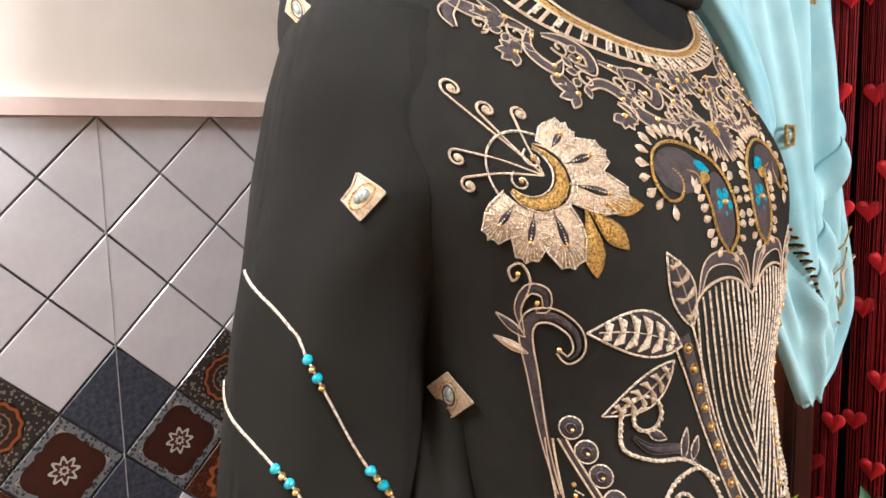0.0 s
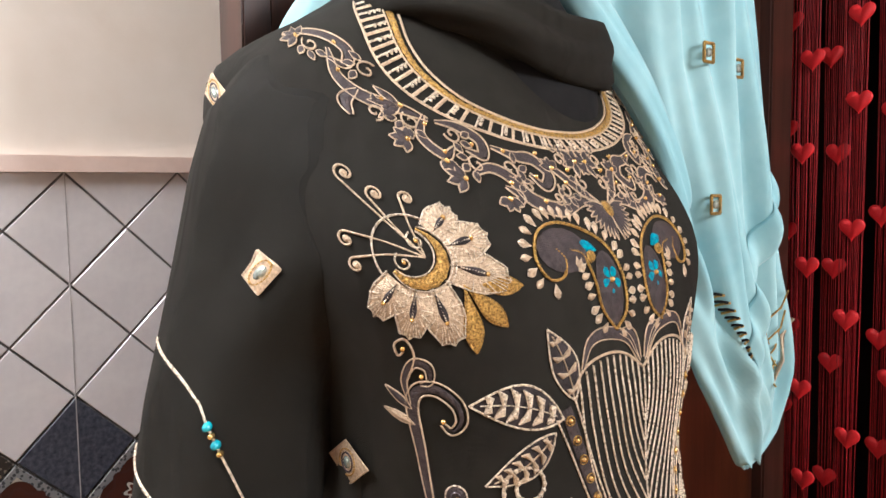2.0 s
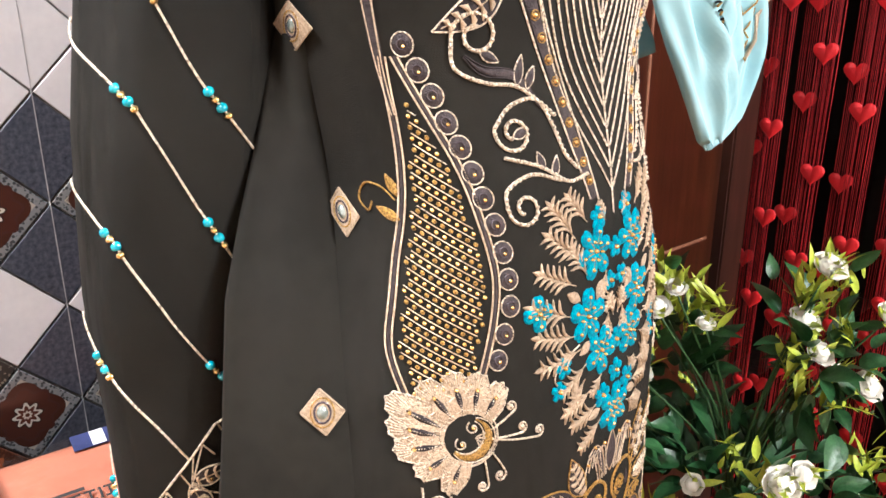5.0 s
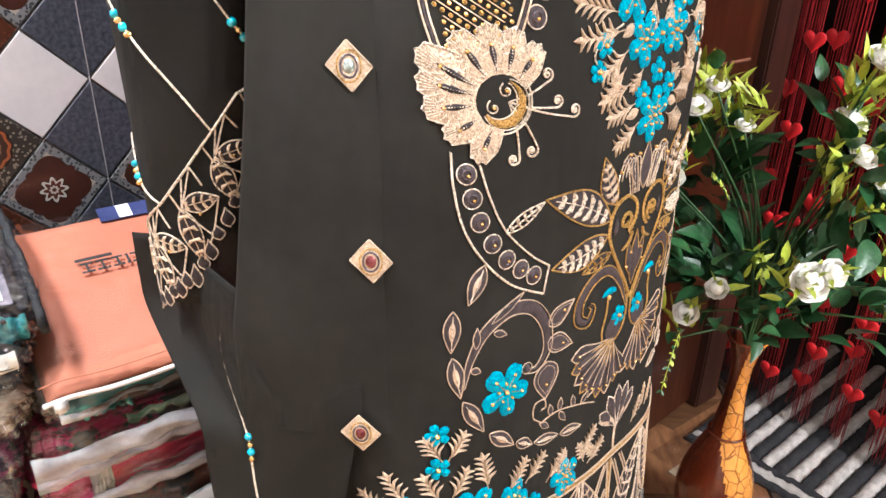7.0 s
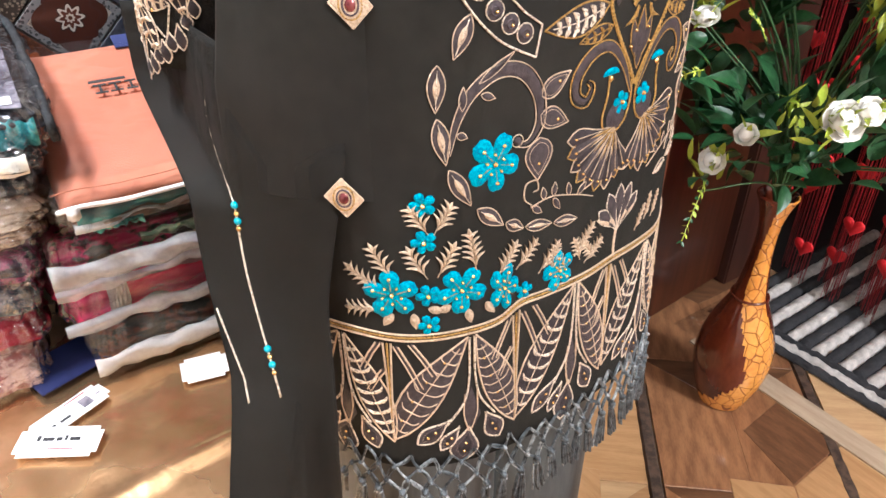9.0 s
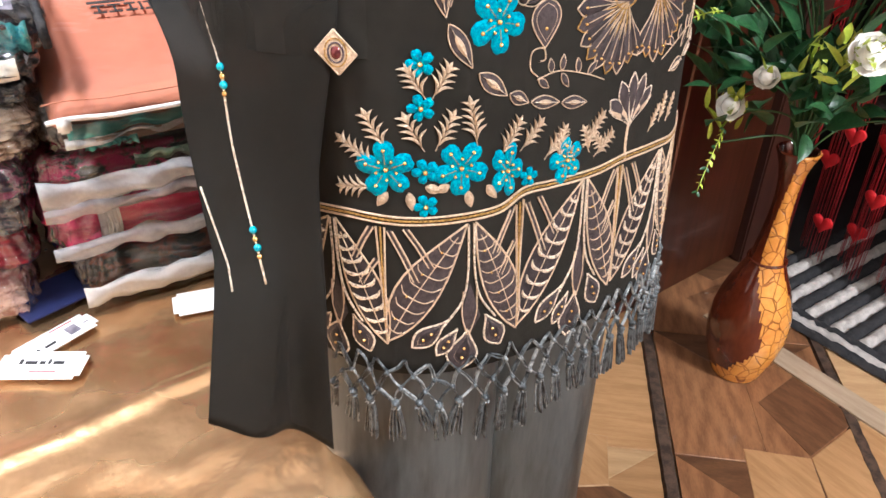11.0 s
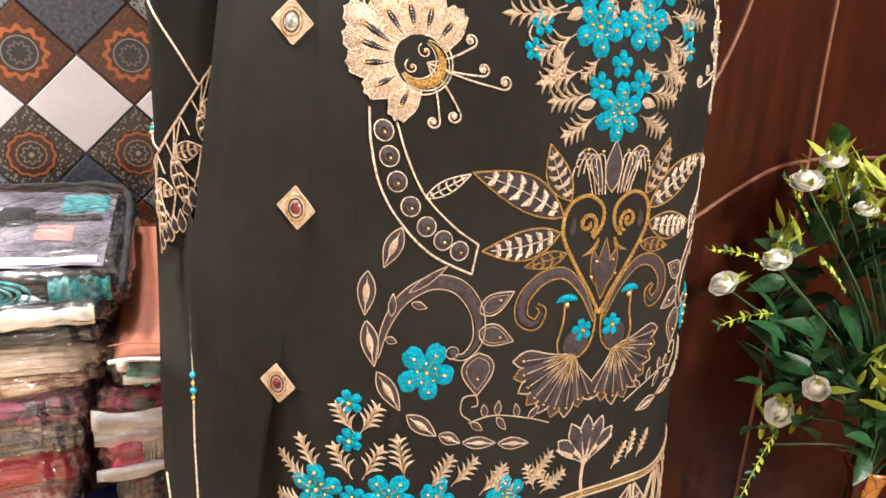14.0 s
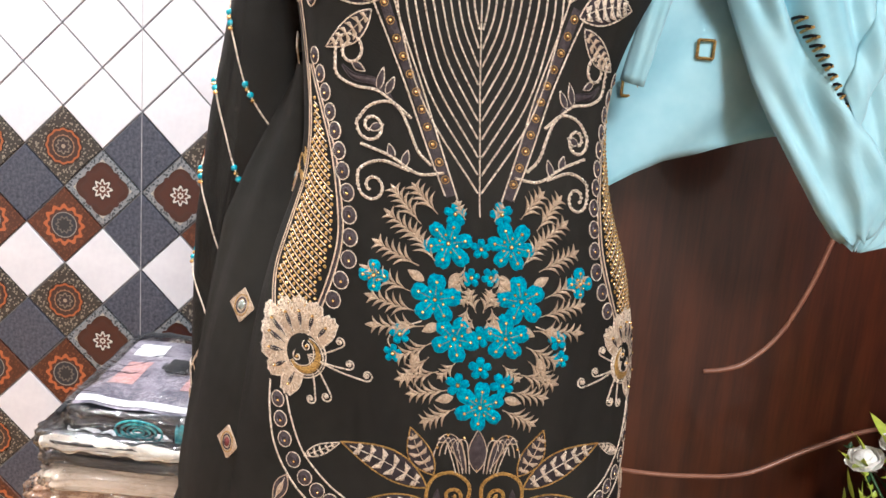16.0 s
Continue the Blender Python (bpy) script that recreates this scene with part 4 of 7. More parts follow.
# striped bodice wedge with its borders, leaves and rope scrolls
m = Motif()
for s in (1, -1):
    f = lambda pts: [(s * x, z) for x, z in pts]
    for k in range(1, 11):
        q = k / 10.5
        zt = 1.324 + 0.011 * math.sin(math.pi * q)
        ze = 1.149 + (1 - q) * 0.150
        m.cord(sweep(f([(-0.071 * q, zt), (-0.067 * q, zt - 0.25 * (zt - ze)), (-0.045 * q - 0.001, zt - 0.62 * (zt - ze)), (-0.0015, ze)])), 0.0021, SILVER, 0.0012)
    m.cord(sweep(f([(0.0, 1.322), (-0.020, 1.334), (-0.040, 1.337), (-0.060, 1.332), (-0.074, 1.318)])), 0.0024, CHAMP, 0.0014)
    m.cord(sweep(f([(-0.074, 1.318), (-0.062, 1.280), (-0.047, 1.238), (-0.033, 1.195), (-0.018, 1.150)])), 0.0020, SILVER)
    m.cord(sweep(f([(-0.087, 1.302), (-0.074, 1.272), (-0.058, 1.232), (-0.043, 1.190), (-0.028, 1.152)])), 0.0020, SILVER)
    m.cord(sweep(f([(-0.080, 1.308), (-0.068, 1.275), (-0.052, 1.235), (-0.038, 1.192), (-0.023, 1.152)])), 0.0085, MAUVE, 0.0005, False)
    for z in np.arange(1.300, 1.155, -0.0135):
        x = float(np.interp(z, [1.152, 1.192, 1.235, 1.275, 1.308], [-0.023, -0.038, -0.052, -0.068, -0.080]))
        m.cord([(s * x + 0.0032 * math.cos(t), z + 0.0032 * math.sin(t)) for t in np.linspace(0, 2 * math.pi, 9)], 0.0012, GOLD, 0.0016)
        m.bead((s * x, z), 0.0020, BEAD, 0.0024)
m.cord([(0, 1.137), (0, 1.322)], 0.0018, SILVER, 0.0014)
m.done("striped_wedge", kurta, "silver cord wedge with beaded borders")
for mirrored in (False, True):
    m = Motif()
    m.hooked_leaf((-0.072, 1.312), (-0.090, 1.358), 0.020, MAUVE, SILVER, CHAMP, 4, 0.0018, bend=-0.003)
    m.hooked_leaf((-0.082, 1.302), (-0.142, 1.315), 0.027, MAUVE, SILVER, SILVER, 6, 0.0020, bend=-0.005)
    m.hooked_leaf((-0.088, 1.294), (-0.134, 1.264), 0.019, MAUVE, SILVER, CHAMP, 6, 0.0017, bend=0.004)
    m.done("hooked_leaves", kurta, "mauve leaves outlined in silver thread", mirrored)
    m = Motif()

    def rope(pts):
        q = np.array(pts, float)
        m.cord(q, 0.0032, SILVER, 0.0016)
        run = np.r_[0, np.cumsum(np.hypot(*np.diff(q, axis=0).T))]
        for d in np.arange(0, run[-1], 0.0042):
            p = (np.interp(d, run, q[:, 0]), np.interp(d, run, q[:, 1]))
            m.bead(p, 0.0016, SILVER, 0.0024, 5)

    rope(sweep([(-0.040, 1.176), (-0.050, 1.186), (-0.058, 1.205), (-0.066, 1.219), (-0.083, 1.231), (-0.104, 1.234), (-0.122, 1.243), (-0.123, 1.262)], 6)
         + [np.array(p) for p in curl((-0.108, 1.262), 0.0145, 2.9, -1.25, 0.35)])
    rope(sweep([(-0.056, 1.212), (-0.072, 1.223), (-0.090, 1.219), (-0.102, 1.206)], 6) + [np.array(p) for p in curl((-0.089, 1.203), 0.0130, 3.1, 1.2, 0.3)])
    rope(sweep([(-0.030, 1.170), (-0.050, 1.168), (-0.072, 1.180), (-0.098, 1.188)], 6))
    rope(sweep([(-0.058, 1.170), (-0.080, 1.176), (-0.099, 1.168), (-0.101, 1.155)], 6) + [np.array(p) for p in curl((-0.088, 1.155), 0.0125, 3.1, 1.2, 0.3)])
    for a, b in (((-0.083, 1.231), (-0.078, 1.250)), ((-0.076, 1.229), (-0.069, 1.243)), ((-0.106, 1.252), (-0.094, 1.246)), ((-0.090, 1.200), (-0.078, 1.205)), ((-0.070, 1.178), (-0.074, 1.190)), ((-0.062, 1.172), (-0.058, 1.186))):
        m.leaf(a, b, 0.006, MAUVE, SILVER, 0.0014)
    m.vine([np.array(q) for q in sweep([(-0.066, 1.217), (-0.083, 1.237), (-0.104, 1.241), (-0.116, 1.250)])], 0.006, MAUVE, MAUVE)
    m.done("rope_scroll", kurta, "silver rope scrolls", mirrored)

# paisleys over the wedge
for mirrored in (False, True):
    m = Motif()
    outer = sweep([(-0.029, 1.351), (-0.016, 1.362), (-0.013, 1.382), (-0.020, 1.402), (-0.036, 1.414), (-0.060, 1.421), (-0.080, 1.416), (-0.089, 1.401), (-0.083, 1.388), (-0.071, 1.388), (-0.066, 1.398), (-0.071, 1.405)])
    back = sweep([(-0.060, 1.404), (-0.049, 1.400), (-0.044, 1.385), (-0.041, 1.366), (-0.029, 1.351)])
    m.fill([(-0.029 + 0.013 * math.cos(t), 1.378 + 0.024 * math.sin(t)) for t in np.linspace(0, 2 * math.pi, 18)[:-1]], MAUVE, 0.0006)
    m.fill([(-0.064 + 0.022 * math.cos(t), 1.404 + 0.014 * math.sin(t)) for t in np.linspace(0, 2 * math.pi, 16)[:-1]], MAUVE, 0.0006)
    m.cord(outer, 0.0023, GOLD, 0.0020)
    m.cord(back, 0.0020, GOLD, 0.0020)
    m.bloom((-0.028, 1.383), 0.0105, 5, 0.9)
    m.leaf((-0.050, 1.408), (-0.034, 1.402), 0.008, TURQ, None, dome=0.0016)
    m.bead((-0.042, 1.399), 0.0042, GOLD, 0.003)
    m.cord(curl((-0.030, 1.364), 0.006, 0, 1.1), 0.0012, CHAMP)
    for path, sgn, stop in ((np.array(outer), 1, 0.86), (np.array(back), 1, 0.9)):
        d = np.gradient(path, axis=0)
        d /= np.linalg.norm(d, axis=1)[:, None] + 1e-9
        run = np.r_[0, np.cumsum(np.hypot(*np.diff(path, axis=0).T))]
        for dd in np.arange(0.003, run[-1] * stop, 0.0066):
            i = int(np.searchsorted(run, dd))
            nrm = np.array([d[i][1], -d[i][0]])
            p = path[i] + nrm * 0.0022
            m.leaf(p, p + nrm * 0.0088 + d[i] * 0.001, 0.0048, CHAMP, SILVER if i % 2 else None, 0.0009, 0.0016, belly=1.5)
    m.vine([np.array(q) for q in sweep([(-0.064, 1.330), (-0.056, 1.346), (-0.040, 1.350), (-0.018, 1.344), (-0.004, 1.326)])], 0.008, MAUVE, CHAMP, 0.0011)
    m.vine([np.array(q) for q in sweep([(-0.026, 1.349), (-0.012, 1.345), (-0.003, 1.328)])], 0.009, MAUVE, CHAMP, 0.0011)
    m.done("paisley_motif", kurta, "gold paisley with a fringe of small petals", mirrored)

# neck band with rungs
m = Motif()
OUT = [(-0.118, 1.580), (-0.126, 1.555), (-0.130, 1.532), (-0.124, 1.510), (-0.105, 1.492), (-0.070, 1.478), (-0.034, 1.471), (0.0, 1.469)]
INN = [(-0.086, 1.584), (-0.096, 1.560), (-0.101, 1.540), (-0.096, 1.520), (-0.080, 1.502), (-0.052, 1.490), (-0.024, 1.484), (0.0, 1.483)]
full = lambda p: sweep(p + [(-x, z) for x, z in p[-2::-1]], 8)
oo, ii = np.array(full(OUT)), np.array(full(INN))
m.cord(oo, 0.0024, CHAMP, 0.0016)
m.cord(ii, 0.0022, CHAMP, 0.0016)
mid = ii + (oo - ii) * 0.34
m.cord(ii + (oo - ii) * 0.20, 0.0052, GOLD, 0.0018)
m.cord(mid, 0.0016, CHAMP, 0.0016)
for k in range(0, len(oo), 2):
    a, b = mid[k], oo[min(k + 1, len(oo) - 1)]
    m.cord([a, b], 0.0028 if k % 4 else 0.0018, CHAMP if k % 4 else SILVER, 0.0012)
    if k % 4 == 0:
        for t in (0.3, 0.5, 0.7):
            m.bead(a + (b - a) * t + np.array([0.003, 0.0]), 0.0013, SILVER, 0.0016, 6)
m.done("neck_band", kurta, "ladder-stitched gold neck band")

# floral scrolls under the neck band
for mirrored in (False, True):
    m = Motif()
    for pts, w in (([(-0.188, 1.552), (-0.170, 1.552), (-0.154, 1.546), (-0.146, 1.534), (-0.152, 1.524), (-0.160, 1.529)], 0.007), ([(-0.158, 1.536), (-0.160, 1.516), (-0.150, 1.502), (-0.130, 1.494), (-0.116, 1.487)], 0.008),
                   ([(-0.152, 1.507), (-0.163, 1.500), (-0.163, 1.490)], 0.007), ([(-0.118, 1.490), (-0.126, 1.476), (-0.117, 1.464), (-0.108, 1.469)], 0.006), ([(-0.112, 1.486), (-0.098, 1.483), (-0.086, 1.474), (-0.090, 1.464), (-0.100, 1.468)], 0.007),
                   ([(-0.080, 1.470), (-0.064, 1.464), (-0.050, 1.462), (-0.042, 1.452), (-0.052, 1.444), (-0.060, 1.452)], 0.008), ([(-0.104, 1.452), (-0.090, 1.456), (-0.078, 1.450), (-0.070, 1.436), (-0.050, 1.429), (-0.024, 1.434), (-0.004, 1.430)], 0.009),
                   ([(-0.044, 1.462), (-0.030, 1.452), (-0.018, 1.440), (-0.006, 1.432)], 0.006), ([(-0.086, 1.444), (-0.078, 1.438), (-0.084, 1.432)], 0.005)):
        m.vine([np.array(q) for q in sweep(pts)], w * 1.15, MAUVE, CHAMP, 0.0014)
    for c, an0, k, ln in (((-0.176, 1.548), 2.6, 5, 0.014), ((-0.136, 1.474), 2.8, 5, 0.011), ((-0.112, 1.449), 2.9, 4, 0.013), ((-0.088, 1.436), 4.6, 4, 0.010), ((-0.006, 1.461), 0.2, 6, 0.015), ((-0.036, 1.456), 1.8, 4, 0.010), ((-0.130, 1.496), 2.9, 3, 0.020), ((-0.118, 1.460), 4.8, 3, 0.008)):
        for j in range(k):
            an = an0 + (j - (k - 1) / 2) * 0.75 if k < 6 else an0 + j * math.pi / 3
            m.leaf(c, (c[0] + ln * math.cos(an), c[1] + ln * math.sin(an) * 0.8), 0.0056, MAUVE, CHAMP, 0.0013)
        m.bead(c, 0.0019, BEAD, 0.0028)
    for j in range(9):
        an = math.pi * (0.95 + 0.065 * j)
        m.leaf((-0.002, 1.429), (-0.002 + 0.022 * math.cos(an), 1.429 + 0.022 * math.sin(an)), 0.0046, MAUVE, CHAMP, 0.0012)
    for p in ((-0.152, 1.540), (-0.158, 1.520), (-0.140, 1.500), (-0.120, 1.484), (-0.116, 1.466), (-0.094, 1.471), (-0.072, 1.467), (-0.056, 1.450), (-0.080, 1.446), (-0.060, 1.434), (-0.030, 1.446), (-0.020, 1.455), (-0.044, 1.466)):
        m.bead(p, 0.0016, BEAD, 0.0026)
    for cu, cz, cr, a0 in ((-0.140, 1.520, 0.007, 0.4), (-0.128, 1.486, 0.006, 2.0), (-0.104, 1.478, 0.006, 3.2), (-0.098, 1.458, 0.006, 1.1), (-0.074, 1.456, 0.007, 4.0), (-0.066, 1.444, 0.005, 0.3),
                           (-0.034, 1.442, 0.006, 2.6), (-0.022, 1.462, 0.006, 5.0), (-0.012, 1.446, 0.006, 1.4), (-0.046, 1.436, 0.005, 3.8), (-0.168, 1.540, 0.006, 2.2), (-0.148, 1.492, 0.006, 4.4)):
        m.cord(curl((cu, cz), cr, a0, 1.15, 0.2, 18), 0.0015, CHAMP, 0.0016)
        for j in range(3):
            an = a0 + 1.2 + 0.8 * j
            m.leaf((cu + cr * math.cos(an), cz + cr * math.sin(an)), (cu + cr * 2.1 * math.cos(an + 0.35), cz + cr * 2.1 * math.sin(an + 0.35)), 0.0044, MAUVE, CHAMP, 0.0012)
    m.done("floral_scroll", kurta, "mauve floral scrolls in champagne outline", mirrored)
m = Motif()
m.fill([(0.005 * math.cos(t), 1.428 + 0.006 * math.sin(t)) for t in np.linspace(0, 2 * math.pi, 12)[:-1]], GOLD, 0.0012)
m.done("centre_stone", kurta, "gold oval stone")

# mirrored diamonds


def side_lay(v, u0):
    """Lays a patch about u0, on the flaring side where it lies there."""
    q = np.array(v, float)
    if u0 > -0.225:
        return drape(v)
    if q[0, 1] > 1.2:
        q[:, 2] += 0.004
        return drape(q)
    return np.array([flare_point((-0.225 - u0) * 0.62 + u0 - u, z, h + (0.0016 if z > 0.85 else 0.0050)) for u, z, h in q])


for (u, z), stone in (((-0.262, 1.510), GEM), ((-0.231, 1.267), GEM), ((-0.215, 1.150), GEM), ((-0.251, 1.028), GEM), ((-0.240, 0.903), RUBY), ((-0.261, 0.770), RUBY)):
    m = Motif()
    wide = 1.5 if 1.2 < z < 1.3 else 1.08
    dia = [(u - 0.0128 * wide, z + 0.001), (u - 0.001, z + 0.0150), (u + 0.0128 * wide, z - 0.001), (u + 0.001, z - 0.0150)]
    m.fill([np.array(a) + (np.array(b) - np.array(a)) * t for a, b in zip(dia, dia[1:] + dia[:1]) for t in (0, 0.33, 0.66)], CHAMP, 0.0008, 0.0004)
    m.cord(dia + dia[:1], 0.0018, CHAMP, 0.0016)
    m.cord([(u + 0.0075 * math.cos(t), z + 0.0095 * math.sin(t)) for t in np.linspace(0, 2 * math.pi, 18)], 0.0020, GOLD, 0.0022)
    m.cord([(u + 0.0052 * math.cos(t), z + 0.0068 * math.sin(t)) for t in np.linspace(0, 2 * math.pi, 16)], 0.0022, DARKHOLE, 0.0020, False)
    frame_part = m.done("mirror_diamond", kurta, "champagne diamond patch with a set stone", lay=lambda v, u0=u: side_lay(v, u0))
    m = Motif()
    m.bead((u, z), 0.0052, stone, 0.0030, 14, 0.8)
    st = m.done("stone", kurta, lay=lambda v, u0=u: side_lay(v, u0))
    st.parent = frame_part

# hem border
LINE_U, LINE_Z = (-0.30, -0.26, -0.17, -0.14, -0.118, -0.09, 0.0, 0.10, 0.16, 0.20), (0.640, 0.646, 0.644, 0.646, 0.656, 0.655, 0.654, 0.644, 0.652, 0.648)


def hem_unit(m, u0, hook_b, hook_d):
    """One repeat of the border: a column, two leaning leaves, a lyre and the lobed drop below it."""
    def P(x, y):
        u = u0 + 0.112 * x
        top = float(np.interp(u, LINE_U, LINE_Z)) - 0.004
        return np.array((u, 0.530 + (top - 0.530) * y))

    # the leaf that rises from the column's foot, and the one that falls to the next foot
    for a, b, w, hooked, bend in ((P(0.0, 0.02), P(0.60, 0.98), 0.034, hook_b, 0.004), (P(1.0, 0.0), P(0.66, 0.98), 0.030, hook_d, -0.002)):
        ground = INNER if hooked else MAUVE
        spine, prof, side = m.leaf(a, b, w, ground, CHAMP, 0.0025, 0.0006, bend)
        m.cord(spine[1:-1], 0.0014, CHAMP, 0.0020)
        ax = (b - a) / np.hypot(*(b - a))
        for i in range(9):
            t = 0.10 + 0.76 * i / 8
            p = a + (b - a) * t + side * bend * math.sin(math.pi * t)
            r = w * 0.5 * math.sin(math.pi * t ** 0.85) * 0.86
            for sd in (1, -1):
                q = p + side * sd * r + ax * r * 0.5
                m.cord(sweep([p, p + side * sd * r * 0.65 + ax * r * 0.1, q], 5), 0.0042 if hooked else 0.0012, SILVER if hooked else CHAMP, 0.0024, not hooked, hooked)
            if not hooked and i % 2:
                m.bead(p + side * r * 0.4, 0.0014, BEAD, 0.0026)
    # double column with slanting rungs on either side
    for dx in (-0.030, 0.0, 0.030):
        m.cord([P(dx, 0.98), P(dx * 0.4, 0.5), P(0.0, 0.02)], 0.0023, CHAMP if dx else GOLD, 0.0018)
    for x0, y0, x1, y1 in ((-0.06, 0.97, -0.20, 0.70), (-0.03, 0.72, -0.16, 0.50), (0.06, 0.95, 0.23, 0.55), (0.17, 0.97, 0.34, 0.66)):
        for o in (-0.018, 0.018):
            m.cord([P(x0 + o, y0), P((x0 + x1) / 2 + o, (y0 + y1) / 2 + 0.015), P(x1 + o, y1)], 0.0022, CHAMP, 0.0016)
        m.cord([P(x0, y0), P(x1, y1)], 0.0040, MAUVE, 0.0006, False)
    # lyre
    for sx in (-1, 1):
        m.cord(sweep([P(0.63 + 0.02 * sx, 0.98), P(0.63 + 0.025 * sx, 0.60), P(0.63 + 0.07 * sx, 0.36), P(0.62 + 0.20 * sx, 0.16)]), 0.0026, SILVER, 0.0020)
        m.cord(sweep([P(0.62 + 0.05 * sx, 0.44), P(0.61 + 0.055 * sx, 0.24), P(0.60 + 0.01 * sx, 0.06)]), 0.0020, CHAMP, 0.0018)
    m.fill([P(0.62, 0.50), P(0.70, 0.20), P(0.62, 0.06), P(0.54, 0.20)], MAUVE, 0.0006, 0.0003)
    # three lobes below
    for a, b, w in ((P(0.44, 0.20), P(0.18, -0.02), 0.017), (P(0.60, 0.10), P(0.52, -0.26), 0.027), (P(0.74, 0.20), P(0.86, -0.10), 0.019), (P(0.52, 0.12), P(0.36, -0.10), 0.013)):
        m.leaf(a, b, w, MAUVE, SILVER, 0.0027, belly=1.45)
        m.leaf(a + 0.12 * (b - a), a + 0.86 * (b - a), w * 0.55, INNER, CHAMP, 0.0015, 0.0012, belly=1.45)
        for t in (0.45, 0.68):
            m.bead(a + t * (b - a), 0.0017, BEAD, 0.0030)


m = Motif()
for u0, hb, hd in ((-0.347, True, True), (-0.235, False, False), (-0.122, True, False), (-0.006, True, False), (0.108, False, False)):
    hem_unit(m, u0, hb, hd)
line = [(-0.297, 0.640), (-0.260, 0.646), (-0.215, 0.644), (-0.170, 0.644), (-0.140, 0.646), (-0.118, 0.656), (-0.090, 0.655), (-0.040, 0.652), (0.0, 0.654), (0.05, 0.650), (0.10, 0.644), (0.16, 0.652), (0.20, 0.648)]
for o in (-0.003, 0.0, 0.003):
    m.cord(np.array(sweep(line)) + np.array([0, o]), 0.0024, CHAMP if o else GOLD, 0.0018)
m.done("hem_border", kurta, "wide hem border of mauve leaves in silver cord")
m = Motif()
for x, z, an, ln, n in ((-0.232, 0.688, 2.6, 0.040, 5), (-0.226, 0.700, 2.1, 0.036, 4), (-0.236, 0.672, 3.3, 0.034, 4), (-0.200, 0.700, 2.05, 0.034, 4), (-0.192, 0.700, 1.1, 0.034, 4), (-0.198, 0.738, 2.1, 0.030, 4), (-0.194, 0.738, 1.05, 0.030, 4), (-0.160, 0.700, 1.75, 0.040, 5),
                        (-0.142, 0.688, 1.0, 0.036, 5), (-0.124, 0.690, 0.8, 0.032, 4), (-0.100, 0.678, 0.8, 0.034, 4), (-0.058, 0.678, 0.8, 0.036, 5), (-0.044, 0.666, 0.6, 0.030, 4), (-0.086, 0.672, 1.4, 0.030, 4)):
    m.spray((x, z), an, ln, n, CHAMP, 0.0044, 0.0118)
for a, b in (((-0.228, 0.668), (-0.236, 0.656)), ((-0.212, 0.668), (-0.210, 0.653)), ((-0.200, 0.672), (-0.188, 0.668)), ((-0.182, 0.672), (-0.192, 0.668)), ((-0.168, 0.666), (-0.165, 0.652)), ((-0.152, 0.668), (-0.144, 0.656))):
    m.leaf(a, b, 0.007, CHAMP, CHAMP, 0.001, 0.001)
m.done("leaf_sprays", kurta, "champagne leaf sprays over the hem border")
for c, r, sq in (((-0.228, 0.686), 0.0225, 1), ((-0.173, 0.685), 0.0225, 1), ((-0.200, 0.684), 0.0100, 1), ((-0.202, 0.732), 0.0100, 1), ((-0.202, 0.763), 0.0100, 1), ((-0.200, 0.656), 0.0095, 1), ((-0.135, 0.677), 0.0225, 0.62), ((-0.115, 0.667), 0.0085, 1), ((-0.076, 0.672), 0.0200, 0.9)):
    m = Motif()
    m.bloom(c, r, 5, 1.2 + c[0] * 9, squash=sq)
    m.done("flower", kurta, "turquoise silk flower with gold beads")

# knotted fringe
FRINGE = material("charcoal_fringe_yarn", (0.016, 0.019, 0.021), (0.11, 0.128, 0.138), 160, 0.30, 0.15, 0.6, 600)
SHINE = material("grey_silk_cord", (0.08, 0.092, 0.098), (0.40, 0.43, 0.44), 240, 0.28, 0.35, 0.6, 700, mix=0.6)
rng = random.Random(5)
m = Motif()
knots = {}
for row in range(4):
    for k in range(28):
        knots[row, k] = (-0.302 + 0.0195 * k + 0.00975 * (row % 2) + rng.uniform(-0.003, 0.003), 0.514 - 0.0155 * row + rng.uniform(-0.004, 0.004))
for row in range(3):
    for k in range(1, 27):
        a = np.array(knots[row, k])
        for dk in ((0, -1) if row % 2 == 0 else (0, 1)):
            b = np.array(knots[row + 1, k + dk])
            for o in (-0.0010, 0.0010):
                m.cord(sweep([a + (o, 0), (a + b) / 2 + (rng.uniform(-0.002, 0.002) + o, rng.uniform(-0.002, 0.002)), b + (o, 0)], 6), rng.uniform(0.0013, 0.0021), SHINE if rng.random() < 0.42 else FRINGE, 0.0034)
        if row:
            m.bead(a, 0.0026, SHINE if rng.random() < 0.4 else FRINGE, 0.0056)
m.done("fringe_net", kurta, "charcoal knotted fringe")
for k in range(27):
    u, z = knots[3, k]
    lean, ln = rng.uniform(-0.007, 0.007), rng.uniform(0.026, 0.050)
    m = Motif()
    m.bead((u, z), 0.0040, FRINGE, 0.007)
    m.cord([(u - 0.0035, z - 0.005), (u + 0.0035, z - 0.005)], 0.0024, SHINE, 0.0066)
    for j in range(14):
        e = rng.uniform(-0.0075, 0.0075)
        m.cord(sweep([(u + e * 0.25, z - 0.002), (u + e * 0.75 + lean * 0.4, z - ln * 0.45), (u + e + lean, z - ln + rng.uniform(-0.006, 0.005))], 5), rng.uniform(0.0013, 0.0022), SHINE if j % 6 == 0 else FRINGE, 0.0022 + 0.0016 * (j % 3), False)
    m.done("tassel", kurta, "charcoal yarn tassel")

